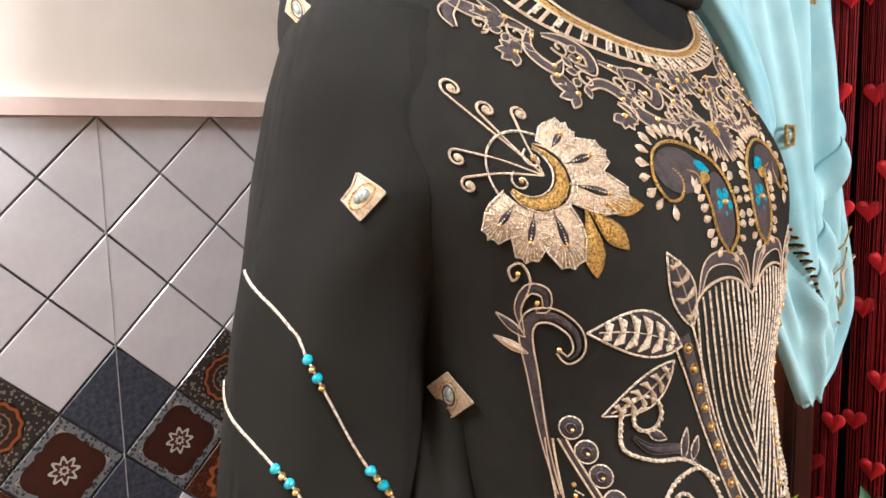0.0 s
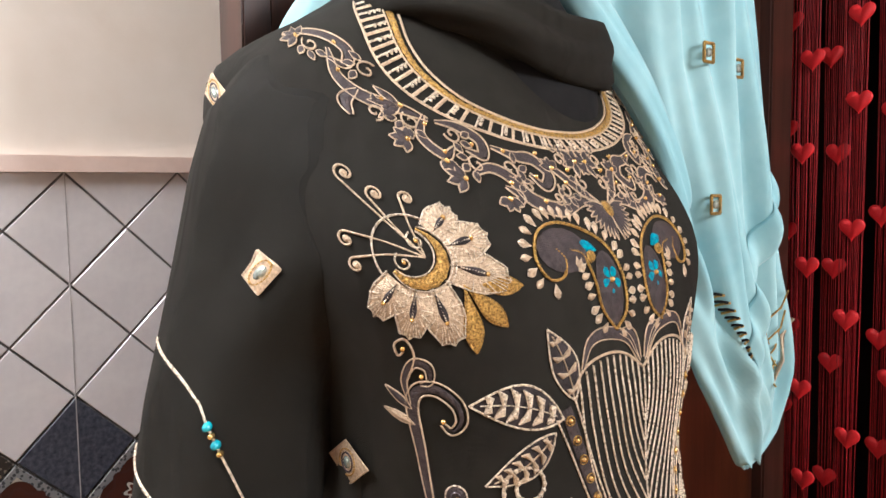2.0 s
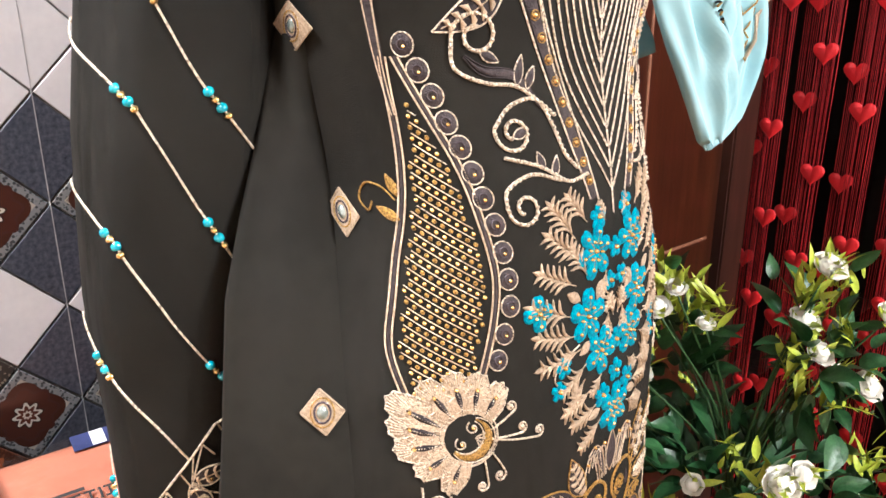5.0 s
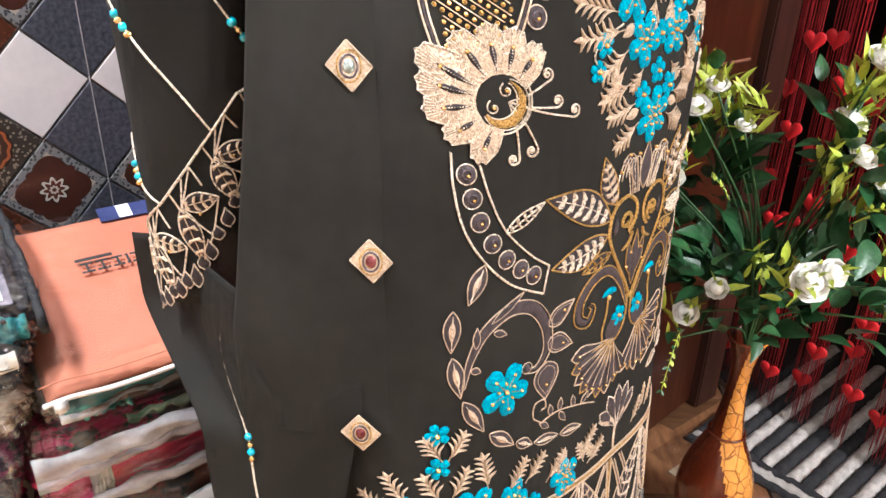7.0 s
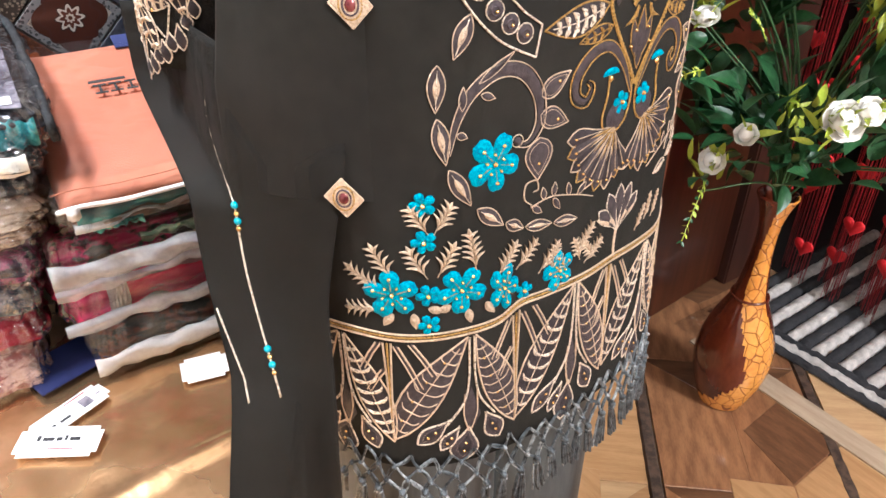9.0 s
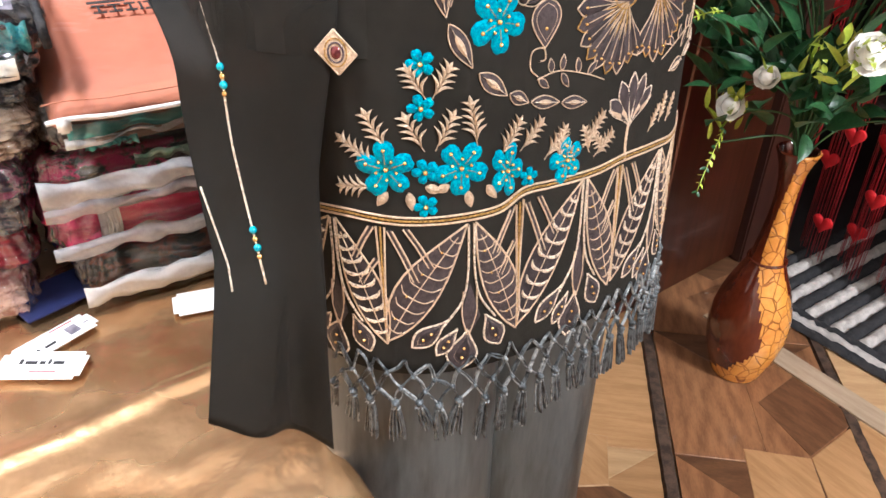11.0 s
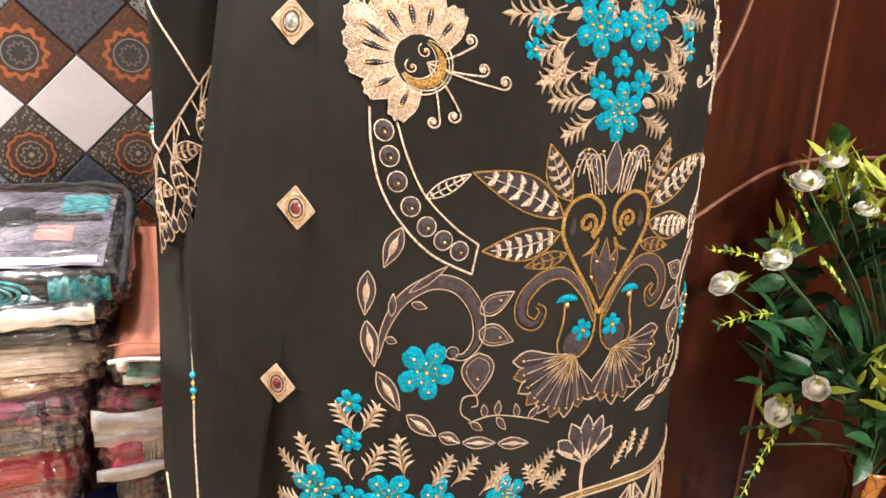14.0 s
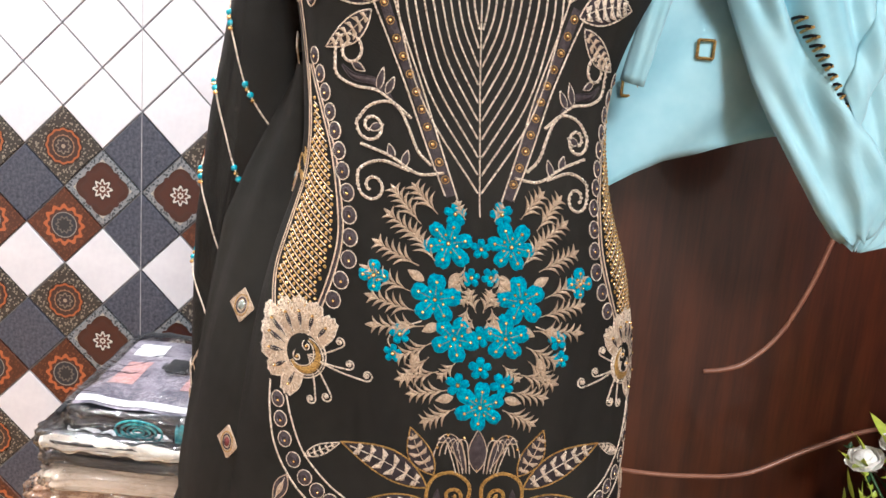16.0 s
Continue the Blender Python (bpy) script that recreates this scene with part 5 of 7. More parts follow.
# ---- things on the table ----
PLASTIC = bpy.data.materials.new("clear_polythene")
PLASTIC.use_nodes = True
_nt = PLASTIC.node_tree
_nt.nodes.remove(_nt.nodes["Principled BSDF"])
_gl, _tr, _mx, _fr, _mu = (_nt.nodes.new("ShaderNode" + k) for k in ("BsdfGlossy", "BsdfTransparent", "MixShader", "Fresnel", "Math"))
_n, _bp = _nt.nodes.new("ShaderNodeTexNoise"), _nt.nodes.new("ShaderNodeBump")
_gl.inputs["Roughness"].default_value, _fr.inputs["IOR"].default_value = 0.10, 1.65
_tr.inputs["Color"].default_value = (0.93, 0.93, 0.94, 1)
_mu.operation = "MULTIPLY"
_mu.inputs[1].default_value = 1.9
_n.inputs["Scale"].default_value, _n.inputs["Detail"].default_value, _n.inputs["Distortion"].default_value = 34, 3, 1.2
_bp.inputs["Strength"].default_value, _bp.inputs["Distance"].default_value = 0.9, 0.007
_tc, _mp = _nt.nodes.new("ShaderNodeTexCoord"), _nt.nodes.new("ShaderNodeMapping")
_mp.inputs["Scale"].default_value = (0.7, 0.9, 2.4)
_nt.links.new(_tc.outputs["Object"], _mp.inputs["Vector"])
_nt.links.new(_mp.outputs[0], _n.inputs["Vector"])
_nt.links.new(_n.outputs["Fac"], _bp.inputs["Height"])
_nt.links.new(_bp.outputs["Normal"], _gl.inputs["Normal"])
_nt.links.new(_bp.outputs["Normal"], _fr.inputs["Normal"])
_nt.links.new(_fr.outputs[0], _mu.inputs[0])
_nt.links.new(_mu.outputs[0], _mx.inputs[0])
_nt.links.new(_tr.outputs[0], _mx.inputs[1])
_nt.links.new(_gl.outputs[0], _mx.inputs[2])
_nt.links.new(_mx.outputs[0], _nt.nodes["Material Output"].inputs["Surface"])
SMOOTHFILM = PLASTIC.copy()
SMOOTHFILM.name = "smooth_polythene"
SMOOTHFILM.node_tree.nodes["Bump"].inputs["Strength"].default_value = 0.16
SMOOTHFILM.node_tree.nodes["Math"].inputs[1].default_value = 0.9
PAPER = material("white_card", (0.80, 0.79, 0.78), (0.74, 0.73, 0.72), 20, 0.5)
INK = material("black_print", (0.02, 0.02, 0.022), (0.03, 0.03, 0.03), 20, 0.5)
REDINK = material("red_print", (0.45, 0.04, 0.06), (0.40, 0.04, 0.05), 20, 0.5)
WHITEPL = material("milky_polythene", (0.72, 0.71, 0.72), (0.52, 0.51, 0.53), 18, 0.18, bump=0.8, bump_scale=40, alpha=0.60)
WHITEBAND = material("white_cloth_band", (0.78, 0.77, 0.76), (0.66, 0.64, 0.63), 25, 0.6, bump=0.5, bump_scale=60)
CREAM = material("cream_cloth", (0.74, 0.69, 0.60), (0.62, 0.56, 0.46), 16, 0.7, bump=0.5, bump_scale=70)
BLACKTRIM = material("black_fringed_trim", (0.010, 0.010, 0.011), (0.03, 0.03, 0.032), 90, 0.8, bump=1.0, bump_scale=200)
TEALSTRIPE = material("teal_cloth_stripe", (0.06, 0.36, 0.34), (0.16, 0.46, 0.42), 30, 0.6, bump=0.4, bump_scale=80)
LIMEPRINT = material("green_print_patch", (0.10, 0.16, 0.08), (0.24, 0.26, 0.16), 60, 0.7)


def soft_block(w, d, h, folds, seed, bulge=0.012):
    """A folded garment: a rounded slab with layered, uneven edges."""
    rr = random.Random(seed)
    ph = [rr.uniform(0, 6) for _ in range(4)]
    rows = []
    for k in range(13):
        t = k / 12
        edge = math.sin(math.pi * t) ** 0.4
        step = 0.004 * math.sin(t * math.pi * folds * 2 + ph[3])
        row = []
        for a in np.linspace(0, 2 * math.pi, 57)[:-1]:
            c, s = math.cos(a), math.sin(a)
            x = 0.5 * w * np.sign(c) * abs(c) ** 0.22
            y = 0.5 * d * np.sign(s) * abs(s) ** 0.22
            f = 1 - 0.06 * (1 - edge)
            wob = 0.004 * math.sin(3 * a + ph[0] + 5 * t) + 0.003 * math.sin(9 * a + ph[1]) + step
            row.append((x * f + wob * c * 1.5, y * f + wob * s * 1.5, h * t + 0.003 * math.sin(2 * a + ph[2]) * t))
        rows.append(row)
    for k in (0.7, 0.35, 0.0):
        rows.append([(x * k if k else 0.001 * math.cos(i), y * k if k else 0.001 * math.sin(i), h + bulge * (1 - k) * 0.35 + 0.003 * math.sin(x * 40 + ph[0]) * (k > 0)) for i, (x, y, z) in enumerate(rows[12])])
    return grid_mesh(rows, True)


def bag_shell(w, d, h, seed):
    """A thin crumpled bag round a garment, with a flat flap at its front."""
    rr = random.Random(seed + 90)
    ph = [rr.uniform(0, 6) for _ in range(5)]
    rows = []
    for t in np.linspace(0.02, 0.98, 13):
        e = math.sin(math.pi * t) ** 0.5
        row = []
        for a in np.linspace(0, 2 * math.pi, 121)[:-1]:
            c, s = math.cos(a), math.sin(a)
            x, y = 0.5 * w * np.sign(c) * abs(c) ** 0.25, 0.5 * d * np.sign(s) * abs(s) ** 0.25
            crease = 0.5 - abs(noise.noise((x * 26, y * 26, t * 2.4 + seed * 1.7)))
            o = 0.004 + 0.009 * e + 0.010 * (crease - 0.3) * e + 0.003 * math.sin(23 * a + ph[1])
            row.append((x + o * c * 1.3, y + o * s * 1.3, 0.001 + (h + 0.006) * t + 0.002 * math.sin(13 * a + ph[2])))
        rows.append(row)
    for k in (0.9, 0.75, 0.55):
        rows.append([(x * k, y * k, h + 0.010 + 0.005 * noise.noise((x * k * 30, y * k * 30, ph[3]))) for x, y, z in rows[12]])
    bm = grid_mesh(rows, True)
    bmesh.ops.holes_fill(bm, edges=[e for e in bm.edges if e.is_boundary and e.verts[0].co.z > h * 0.9], sides=0)
    return bm


def front_band(x0, x1, z0, z1, d, out, seed, n=5):
    """A strip of cloth or film over the front of a pack, from one height to another."""
    rows = []
    for k in range(n + 1):
        z = z0 + (z1 - z0) * k / n
        rows.append([(x0 + (x1 - x0) * i / 30, -0.5 * d - out - 0.006 * math.sin(math.pi * k / n) - 0.007 * noise.noise((i * 0.4, k * 0.7, seed)),
                      z + 0.009 * noise.noise((i * 0.30, k * 0.3, seed + 5.0))) for i in range(31)])
    return grid_mesh(rows[::-1])


def pack(label, at, w, d, h, base, second, scale, seed, rz=0, rx=0, flap=None, folds=3):
    ob = tagged(new("garment_pack"), label, "packed clothes", "packed garments in stacks")
    ob.matrix_world = pose(*at, rx, 0, rz)
    cloth = material("folded_fabric", base, second, scale, 0.75, bump=0.4, bump_scale=90, mix=0.18)
    part("garment", soft_block(w - 0.016, d - 0.016, h - 0.004, folds, seed), cloth, ob)
    bag = part("plastic_bag", bag_shell(w - 0.016, d - 0.016, h - 0.005, seed), PLASTIC, ob, "clear crinkled plastic bag")
    bag.visible_shadow = False
    if flap:
        fl = part("bag_flap", front_band(-0.5 * w - 0.006, 0.5 * w, 0.003, h * flap[0], d, 0.009, seed + 0.3), flap[1], ob, "milky folded bag edge")
        solid(fl, 0.0010)
    return ob


STACK_A = (  # label, base height, height, right end, colours, pattern size
    ("rose brown printed fabric in a clear bag", 0.347, 0.058, 0.040, (0.30, 0.11, 0.085), (0.66, 0.42, 0.33), 26, None),
    ("bright red folded garment in a clear bag", 0.408, 0.046, 0.050, (0.46, 0.010, 0.025), (0.30, 0.006, 0.015), 10, None),
    ("grey printed garment in a clear bag", 0.457, 0.042, 0.060, (0.035, 0.034, 0.040), (0.24, 0.17, 0.13), 34, None),
    ("dark maroon garment in a clear bag", 0.502, 0.040, 0.072, (0.030, 0.012, 0.020), (0.30, 0.05, 0.11), 30, None),
    ("copper brown embroidered garment in a bag", 0.545, 0.028, 0.082, (0.26, 0.12, 0.055), (0.62, 0.40, 0.24), 50, None),
    ("beige folded garment in a clear bag", 0.576, 0.030, 0.090, (0.66, 0.53, 0.40), (0.56, 0.43, 0.31), 12, None),
    ("black lace-trimmed garment in a clear bag", 0.609, 0.028, 0.098, (0.008, 0.008, 0.009), (0.030, 0.028, 0.028), 60, None),
    ("cream garment with black edges in a bag", 0.640, 0.030, 0.106, (0.010, 0.010, 0.011), (0.03, 0.028, 0.026), 40, None),
)
for i, (lab, z, h, xr, c1, c2, sc, fl) in enumerate(STACK_A):
    w = 0.285 + 0.012 * math.sin(i * 2.1)
    pk = pack(lab, (xr - w / 2, 0.845 + 0.006 * math.sin(i * 3.3), z), w, 0.265, h, c1, c2, sc, 10 + i, rz=2.5 * math.sin(i * 1.7), flap=fl)
    if i == 7:
        part("cream_panel", front_band(-0.130, 0.132, 0.003, h - 0.003, 0.252, 0.002, 8.0), CREAM, pk, "cream cloth front")
top = pack("black garment with teal embroidery in a bag", (-0.012, 0.862, 0.676), 0.275, 0.26, 0.048, (0.012, 0.013, 0.018), (0.030, 0.032, 0.042), 16, 31, rz=-3, rx=9)
TEALFAB = material("teal_embroidered_band", (0.0, 0.16, 0.19), (0.10, 0.46, 0.46), 130, 0.5, bump=0.5, bump_scale=300, mix=0.4)
GREYPRINT = material("grey_print_insert", (0.30, 0.27, 0.31), (0.10, 0.09, 0.12), 17, 0.5, mix=0.35)
PINKPRINT = material("pale_pink_print", (0.62, 0.34, 0.30), (0.40, 0.22, 0.22), 40, 0.5)
part("teal_band", front_band(0.055, 0.126, 0.008, 0.040, 0.250, 0.001, 3.0), TEALFAB, top, "teal embroidered band")
part("white_lace", front_band(-0.125, 0.050, 0.012, 0.016, 0.250, 0.001, 4.0), PAPER, top, "thin white lace line")
def film_top(x, y):
    """Height of the soft top of the bag."""
    return 0.057 + 0.007 * noise.noise((x * 16, y * 16, 5.0)) - 0.10 * max(0, abs(x) - 0.09) - 0.06 * max(0, abs(y) - 0.08)


def top_patch(x0, y0, x1, y1, up, n=22):
    return grid_mesh([[(x0 + (x1 - x0) * i / n, y0 + (y1 - y0) * j / n, film_top(x0 + (x1 - x0) * i / n, y0 + (y1 - y0) * j / n) + up) for i in range(n + 1)] for j in range(n + 1)])


part("picture_card", top_patch(-0.122, -0.118, 0.118, 0.112, 0.0), GREYPRINT, top, "printed grey insert")
strap = part("strap", top_patch(-0.03, 0.005, 0.105, 0.022, 0.004), BLACKTRIM, top, "black strap")
solid(strap, 0.002)
bm = box(bmesh.new(), (-0.022, -0.006, film_top(0, 0) + 0.002), (0.022, 0.034, film_top(0, 0) + 0.012), 0.004)
part("buckle", bm, BLACKTRIM, top, "black plastic buckle")
wrap = part("film", top_patch(-0.130, -0.124, 0.128, 0.118, 0.010, 40), PLASTIC, top, "clear film")
wrap.visible_shadow = False
for x0, y0, x1, y1, mt in ((-0.10, -0.05, -0.055, 0.03, PINKPRINT), (0.030, -0.055, 0.075, -0.010, PINKPRINT), (0.05, 0.035, 0.110, 0.095, TEALFAB), (-0.12, -0.112, 0.11, -0.096, PAPER), (-0.105, 0.05, -0.05, 0.09, PAPER)):
    part("print_patch", top_patch(x0, y0, x1, y1, 0.0012, 8), mt, top)
bm = bmesh.new()
for r0, r1 in ((0.006, 0.0018), (0.012, 0.0022), (0.019, 0.0026), (0.026, 0.0022)):
    tube(bm, [(-0.005 + 1.5 * r0 * math.cos(t), -0.131, 0.024 + 0.75 * r0 * math.sin(t)) for t in np.linspace(0, 2 * math.pi, 30)], r1, 5)
part("printed_round", bm, TEALFAB, top, "round teal ornament")
bm = bmesh.new()
rim = []
for t in np.linspace(0, 1, 60):
    q = sweep([(-0.140, -0.128, 0.040), (-0.136, 0.02, 0.050), (-0.12, 0.128, 0.055), (0.0, 0.132, 0.056), (0.120, 0.128, 0.054), (0.139, 0.0, 0.048), (0.140, -0.122, 0.036), (0.142, -0.128, 0.012)], 10)
    q = q[min(int(t * (len(q) - 1)), len(q) - 1)]
    rim.append(tuple(c + 0.0035 * noise.noise((t * 60, k * 9.0, 2.0)) for k, c in enumerate(q)))
tube(bm, rim, 0.0052, 7)
part("fringed_edge", bm, BLACKTRIM, top, "black fuzzy fringed edge")

STACK_B = (
    ("dark green and orange floral garment in a bag", 0.347, 0.064, 0.098, (0.025, 0.030, 0.024), (0.20, 0.06, 0.03), 22, (0.50, WHITEBAND)),
    ("hot pink garment in a clear bag", 0.414, 0.074, 0.075, (0.80, 0.045, 0.15), (0.62, 0.04, 0.13), 12, (0.34, WHITEPL)),
    ("raspberry floral garment in a clear bag", 0.492, 0.050, 0.082, (0.50, 0.020, 0.10), (0.045, 0.035, 0.03), 24, (0.60, WHITEPL)),
    ("teal garment with a white stripe in a bag", 0.546, 0.036, 0.098, (0.36, 0.25, 0.19), (0.46, 0.34, 0.27), 14, None),
)
for i, (lab, z, h, xl, c1, c2, sc, fl) in enumerate(STACK_B):
    w = 0.30
    pk = pack(lab, (xl + w / 2, 0.842 + 0.006 * math.sin(i * 2.2), z), w, 0.27, h, c1, c2, sc, 50 + i, rz=2 * math.sin(i * 2.7), flap=fl)
    if i == 1:
        part("white_band", front_band(-0.098, -0.072, 0.012, 0.066, 0.262, 0.0, 2.0), WHITEBAND, pk, "white cloth band")
        part("bag_top", front_band(-0.155, 0.150, 0.056, 0.074, 0.270, 0.006, 7.0), WHITEPL, pk, "milky folded bag top")
    if i == 2:
        part("green_patch", front_band(-0.045, 0.135, 0.030, 0.046, 0.262, 0.0, 6.0), LIMEPRINT, pk, "green printed patch")
    if i == 3:
        part("teal_stripe", front_band(-0.135, 0.145, 0.020, 0.034, 0.262, 0.0, 1.0), TEALSTRIPE, pk, "teal cloth stripe")
        part("white_piping", front_band(-0.140, 0.145, 0.014, 0.020, 0.264, 0.002, 1.0), WHITEBAND, pk, "white piping")
        part("teal_patch", front_band(-0.120, -0.060, 0.003, 0.013, 0.262, 0.0, 9.0), TEALSTRIPE, pk, "teal cloth patch")

# peach garment in its zip bag, lying slanted on top
peach = tagged(new("garment_pack"), "peach garment in a slanted clear zip bag", "packed clothes", "packed garments in stacks")
peach.matrix_world = pose(0.268, 0.690, 0.584, 19.3, 0, -3)
PEACH = material("peach_fabric", (0.53, 0.198, 0.113), (0.46, 0.160, 0.091), 7, 0.7, bump=0.12, bump_scale=50)
NAVYWHITE = material("navy_corner", (0.02, 0.03, 0.11), (0.03, 0.04, 0.15), 10, 0.5)
rows = []
for j in range(41):
    v = j / 40
    row = []
    for i in range(41):
        s = i / 40
        edge = min(1, 12 * min(s, 1 - s), 9 * v + 0.15, 12 * (1 - v) + 0.2)
        row.append((-0.165 + 0.33 * s, 0.004 + 0.282 * v, 0.004 + 0.017 * edge ** 0.5 + 0.0016 * noise.noise((s * 3, v * 4, 1.0)) + 0.0008 * noise.noise((s * 9, v * 7, 3.0))))
    rows.append(row)
ob = part("garment", grid_mesh(rows), PEACH, peach)
solid(ob, 0.008)
rows = []
for j in range(31):
    v = j / 30
    rows.append([(-0.172 + 0.344 * i / 40, -0.010 + 0.300 * v, 0.0235 * min(1, 4 * v + 0.25) + 0.004 * abs(noise.noise((i * 0.16, v * 5, 2.0))) + 0.003 * math.exp(-v * 9) * noise.noise((i * 0.9, v * 20, 7.0))) for i in range(41)])
bag = part("plastic_bag", grid_mesh(rows), SMOOTHFILM, peach, "clear glossy zip bag")
bag.visible_shadow = False
for y0, z0, r0, nm, mt in ((-0.004, 0.0135, 0.0030, "zip_strip", PAPER), (0.014, 0.0245, 0.0008, "zip_seam", PEACH)):
    bm = bmesh.new()
    tube(bm, [(-0.170 + 0.34 * k / 24, y0 + 0.002 * math.sin(k * 0.7), z0 + 0.001 * math.sin(k * 1.1)) for k in range(25)], r0, 6)
    part(nm, bm, mt, peach, "white zip strip" if mt is PAPER else "")
bm = bmesh.new()
box(bm, (-0.160, -0.014, 0.002), (-0.145, -0.007, 0.022), 0.003)
part("zip_pull", bm, PAPER, peach, "white plastic zip pull")
for k, (x, w) in enumerate(((-0.082, 0.016), (-0.063, 0.016), (-0.043, 0.014), (-0.026, 0.003), (-0.019, 0.014), (-0.001, 0.018))):
    bm = bmesh.new()
    box(bm, (x, 0.186, 0.0270), (x + w, 0.189, 0.0276))
    box(bm, (x, 0.171, 0.0270), (x + w, 0.174, 0.0276))
    box(bm, (x + w * 0.4, 0.171, 0.0270), (x + w * 0.4 + 0.003, 0.189, 0.0276))
    part("print_bar", bm, INK, peach, "", False)
bm = bmesh.new()
box(bm, (-0.086, 0.193, 0.0270), (-0.040, 0.198, 0.0276))
part("print_bar", bm, INK, peach, "", False)
bm = bmesh.new()
box(bm, (-0.035, 0.262, 0.0240), (0.060, 0.290, 0.0255))
part("corner_card", bm, NAVYWHITE, peach, "navy and white corner card", False)
bm = bmesh.new()
box(bm, (-0.010, 0.263, 0.0257), (0.008, 0.289, 0.0262))
part("corner_stripe", bm, PAPER, peach, "white stripe", False)


def card(name, label, at, rz, w, d, bars):
    ob = tagged(new(name), label, "tag", "paper tags on the table")
    ob.matrix_world = pose(*at, 1.5, 0, rz)
    bm = bmesh.new()
    box(bm, (-w / 2, -d / 2, 0), (w / 2, d / 2, 0.0012))
    es = [e for e in bm.edges if abs(e.verts[0].co.z - e.verts[1].co.z) > 0.0005]
    bmesh.ops.bevel(bm, geom=es, offset=0.006, segments=4, affect="EDGES")
    part("card", bm, PAPER, ob, "", False)
    for x0, y0, x1, y1, mt in bars:
        bm = bmesh.new()
        box(bm, (x0, y0, 0.0013), (x1, y1, 0.0017))
        part("print_bar", bm, mt, ob, "", False)
    return ob


card("paper_tag", "white card tag with faint dark print", (0.046, 0.652, 0.3475), 24, 0.100, 0.036, [(-0.042, -0.008, -0.024, -0.004, INK), (-0.018, -0.009, -0.004, -0.005, INK), (0.014, -0.010, 0.028, 0.006, GREYPRINT), (0.036, -0.002, 0.043, 0.0, GREYPRINT), (0.0, 0.013, 0.03, 0.0145, REDINK)])
card("paper_tag", "white card tag with bold dark print", (0.024, 0.605, 0.3495), -31, 0.096, 0.046, [(-0.026, 0.001, -0.022, 0.009, INK), (-0.019, 0.001, -0.006, 0.006, INK), (-0.003, 0.001, 0.003, 0.006, INK), (0.006, 0.001, 0.009, 0.009, INK), (0.012, 0.001, 0.024, 0.006, INK), (-0.01, -0.012, 0.02, -0.0105, REDINK)])
card("paper_slip", "small plain white paper slip", (0.212, 0.640, 0.347), -12, 0.060, 0.048, [])
tagged(bpy.data.objects["paper_slip"], "", "paper")
bm = bmesh.new()
box(bm, (-0.05, -0.035, 0), (0.05, 0.035, 0.003), 0.001)
bk = bm_object("booklet", bm, NAVYWHITE, False)
bk.matrix_world = pose(0.060, 0.748, 0.3475, 2, 0, 18)
tagged(bk, "dark blue booklet lying between the stacks", "booklet")

# ---- striped rug ----
RUGW = material("off_white_pile", (0.58, 0.54, 0.50), (0.40, 0.37, 0.34), 60, 0.95, bump=1.0, bump_scale=220)
RUGB = material("black_pile", (0.018, 0.018, 0.020), (0.035, 0.034, 0.036), 60, 0.95, bump=1.0, bump_scale=220)
rug = tagged(new("rug"), "black and off-white striped shaggy rug on the floor", "rug")
rug.matrix_world = pose(1.300, 0.605, 0.002, 0, 0, 2)
rr = random.Random(3)


def pile_strip(x0, x1, y0, y1):
    nx, ny = max(4, int((x1 - x0) / 0.006)), 90
    rows = []
    for j in range(ny + 1):
        y = y0 + (y1 - y0) * j / ny
        row = []
        for i in range(nx + 1):
            f = i / nx
            e = 0 if i in (0, nx) or j in (0, ny) else 1
            row.append((x0 + (x1 - x0) * f + 0.0035 * noise.noise((y * 70, f * 3, x0 * 50)), y + (0.004 * noise.noise((f * 9, y, x0 * 9)) if j in (0, ny) else 0), 0.002 + e * (0.011 + 0.005 * noise.noise((f * 8, y * 160, x0 * 31)) + rr.uniform(-0.002, 0.002))))
        rows.append(row)
    return grid_mesh(rows)


def turned(bm):
    """The strip laid across: its length along x."""
    for v in bm.verts:
        v.co = Vector((0.062 - v.co.y, v.co.x, v.co.z))
    bmesh.ops.recalc_face_normals(bm, faces=bm.faces)
    return bm


for x0, x1, mt in ((0.0, 0.018, RUGB), (0.018, 0.042, RUGW), (0.042, 0.062, RUGB)):
    part("edge_band", pile_strip(x0, x1, -0.84, 0.0), mt, rug)
for k in range(28):
    part("stripe", turned(pile_strip(-0.0295 * (k + 1), -0.0295 * k, -0.58, 0.0)), RUGB if k % 2 == 0 else RUGW, rug)

# ---- heart string curtain in the doorway ----
REDSTR = material("red_curtain_thread", (0.40, 0.007, 0.015), (0.28, 0.004, 0.010), 60, 0.5)
REDHEART = material("red_heart_fabric", (0.66, 0.013, 0.019), (0.54, 0.010, 0.015), 40, 0.5)
curtain = tagged(new("string_curtain"), "red string curtain with small hearts in a doorway", "curtain")
bm = bmesh.new()
tube(bm, [(1.530, -0.34, 2.07), (1.530, 0.755, 2.07)], 0.008, 10)
part("rod", bm, DARKWOOD, curtain)
rr = random.Random(11)


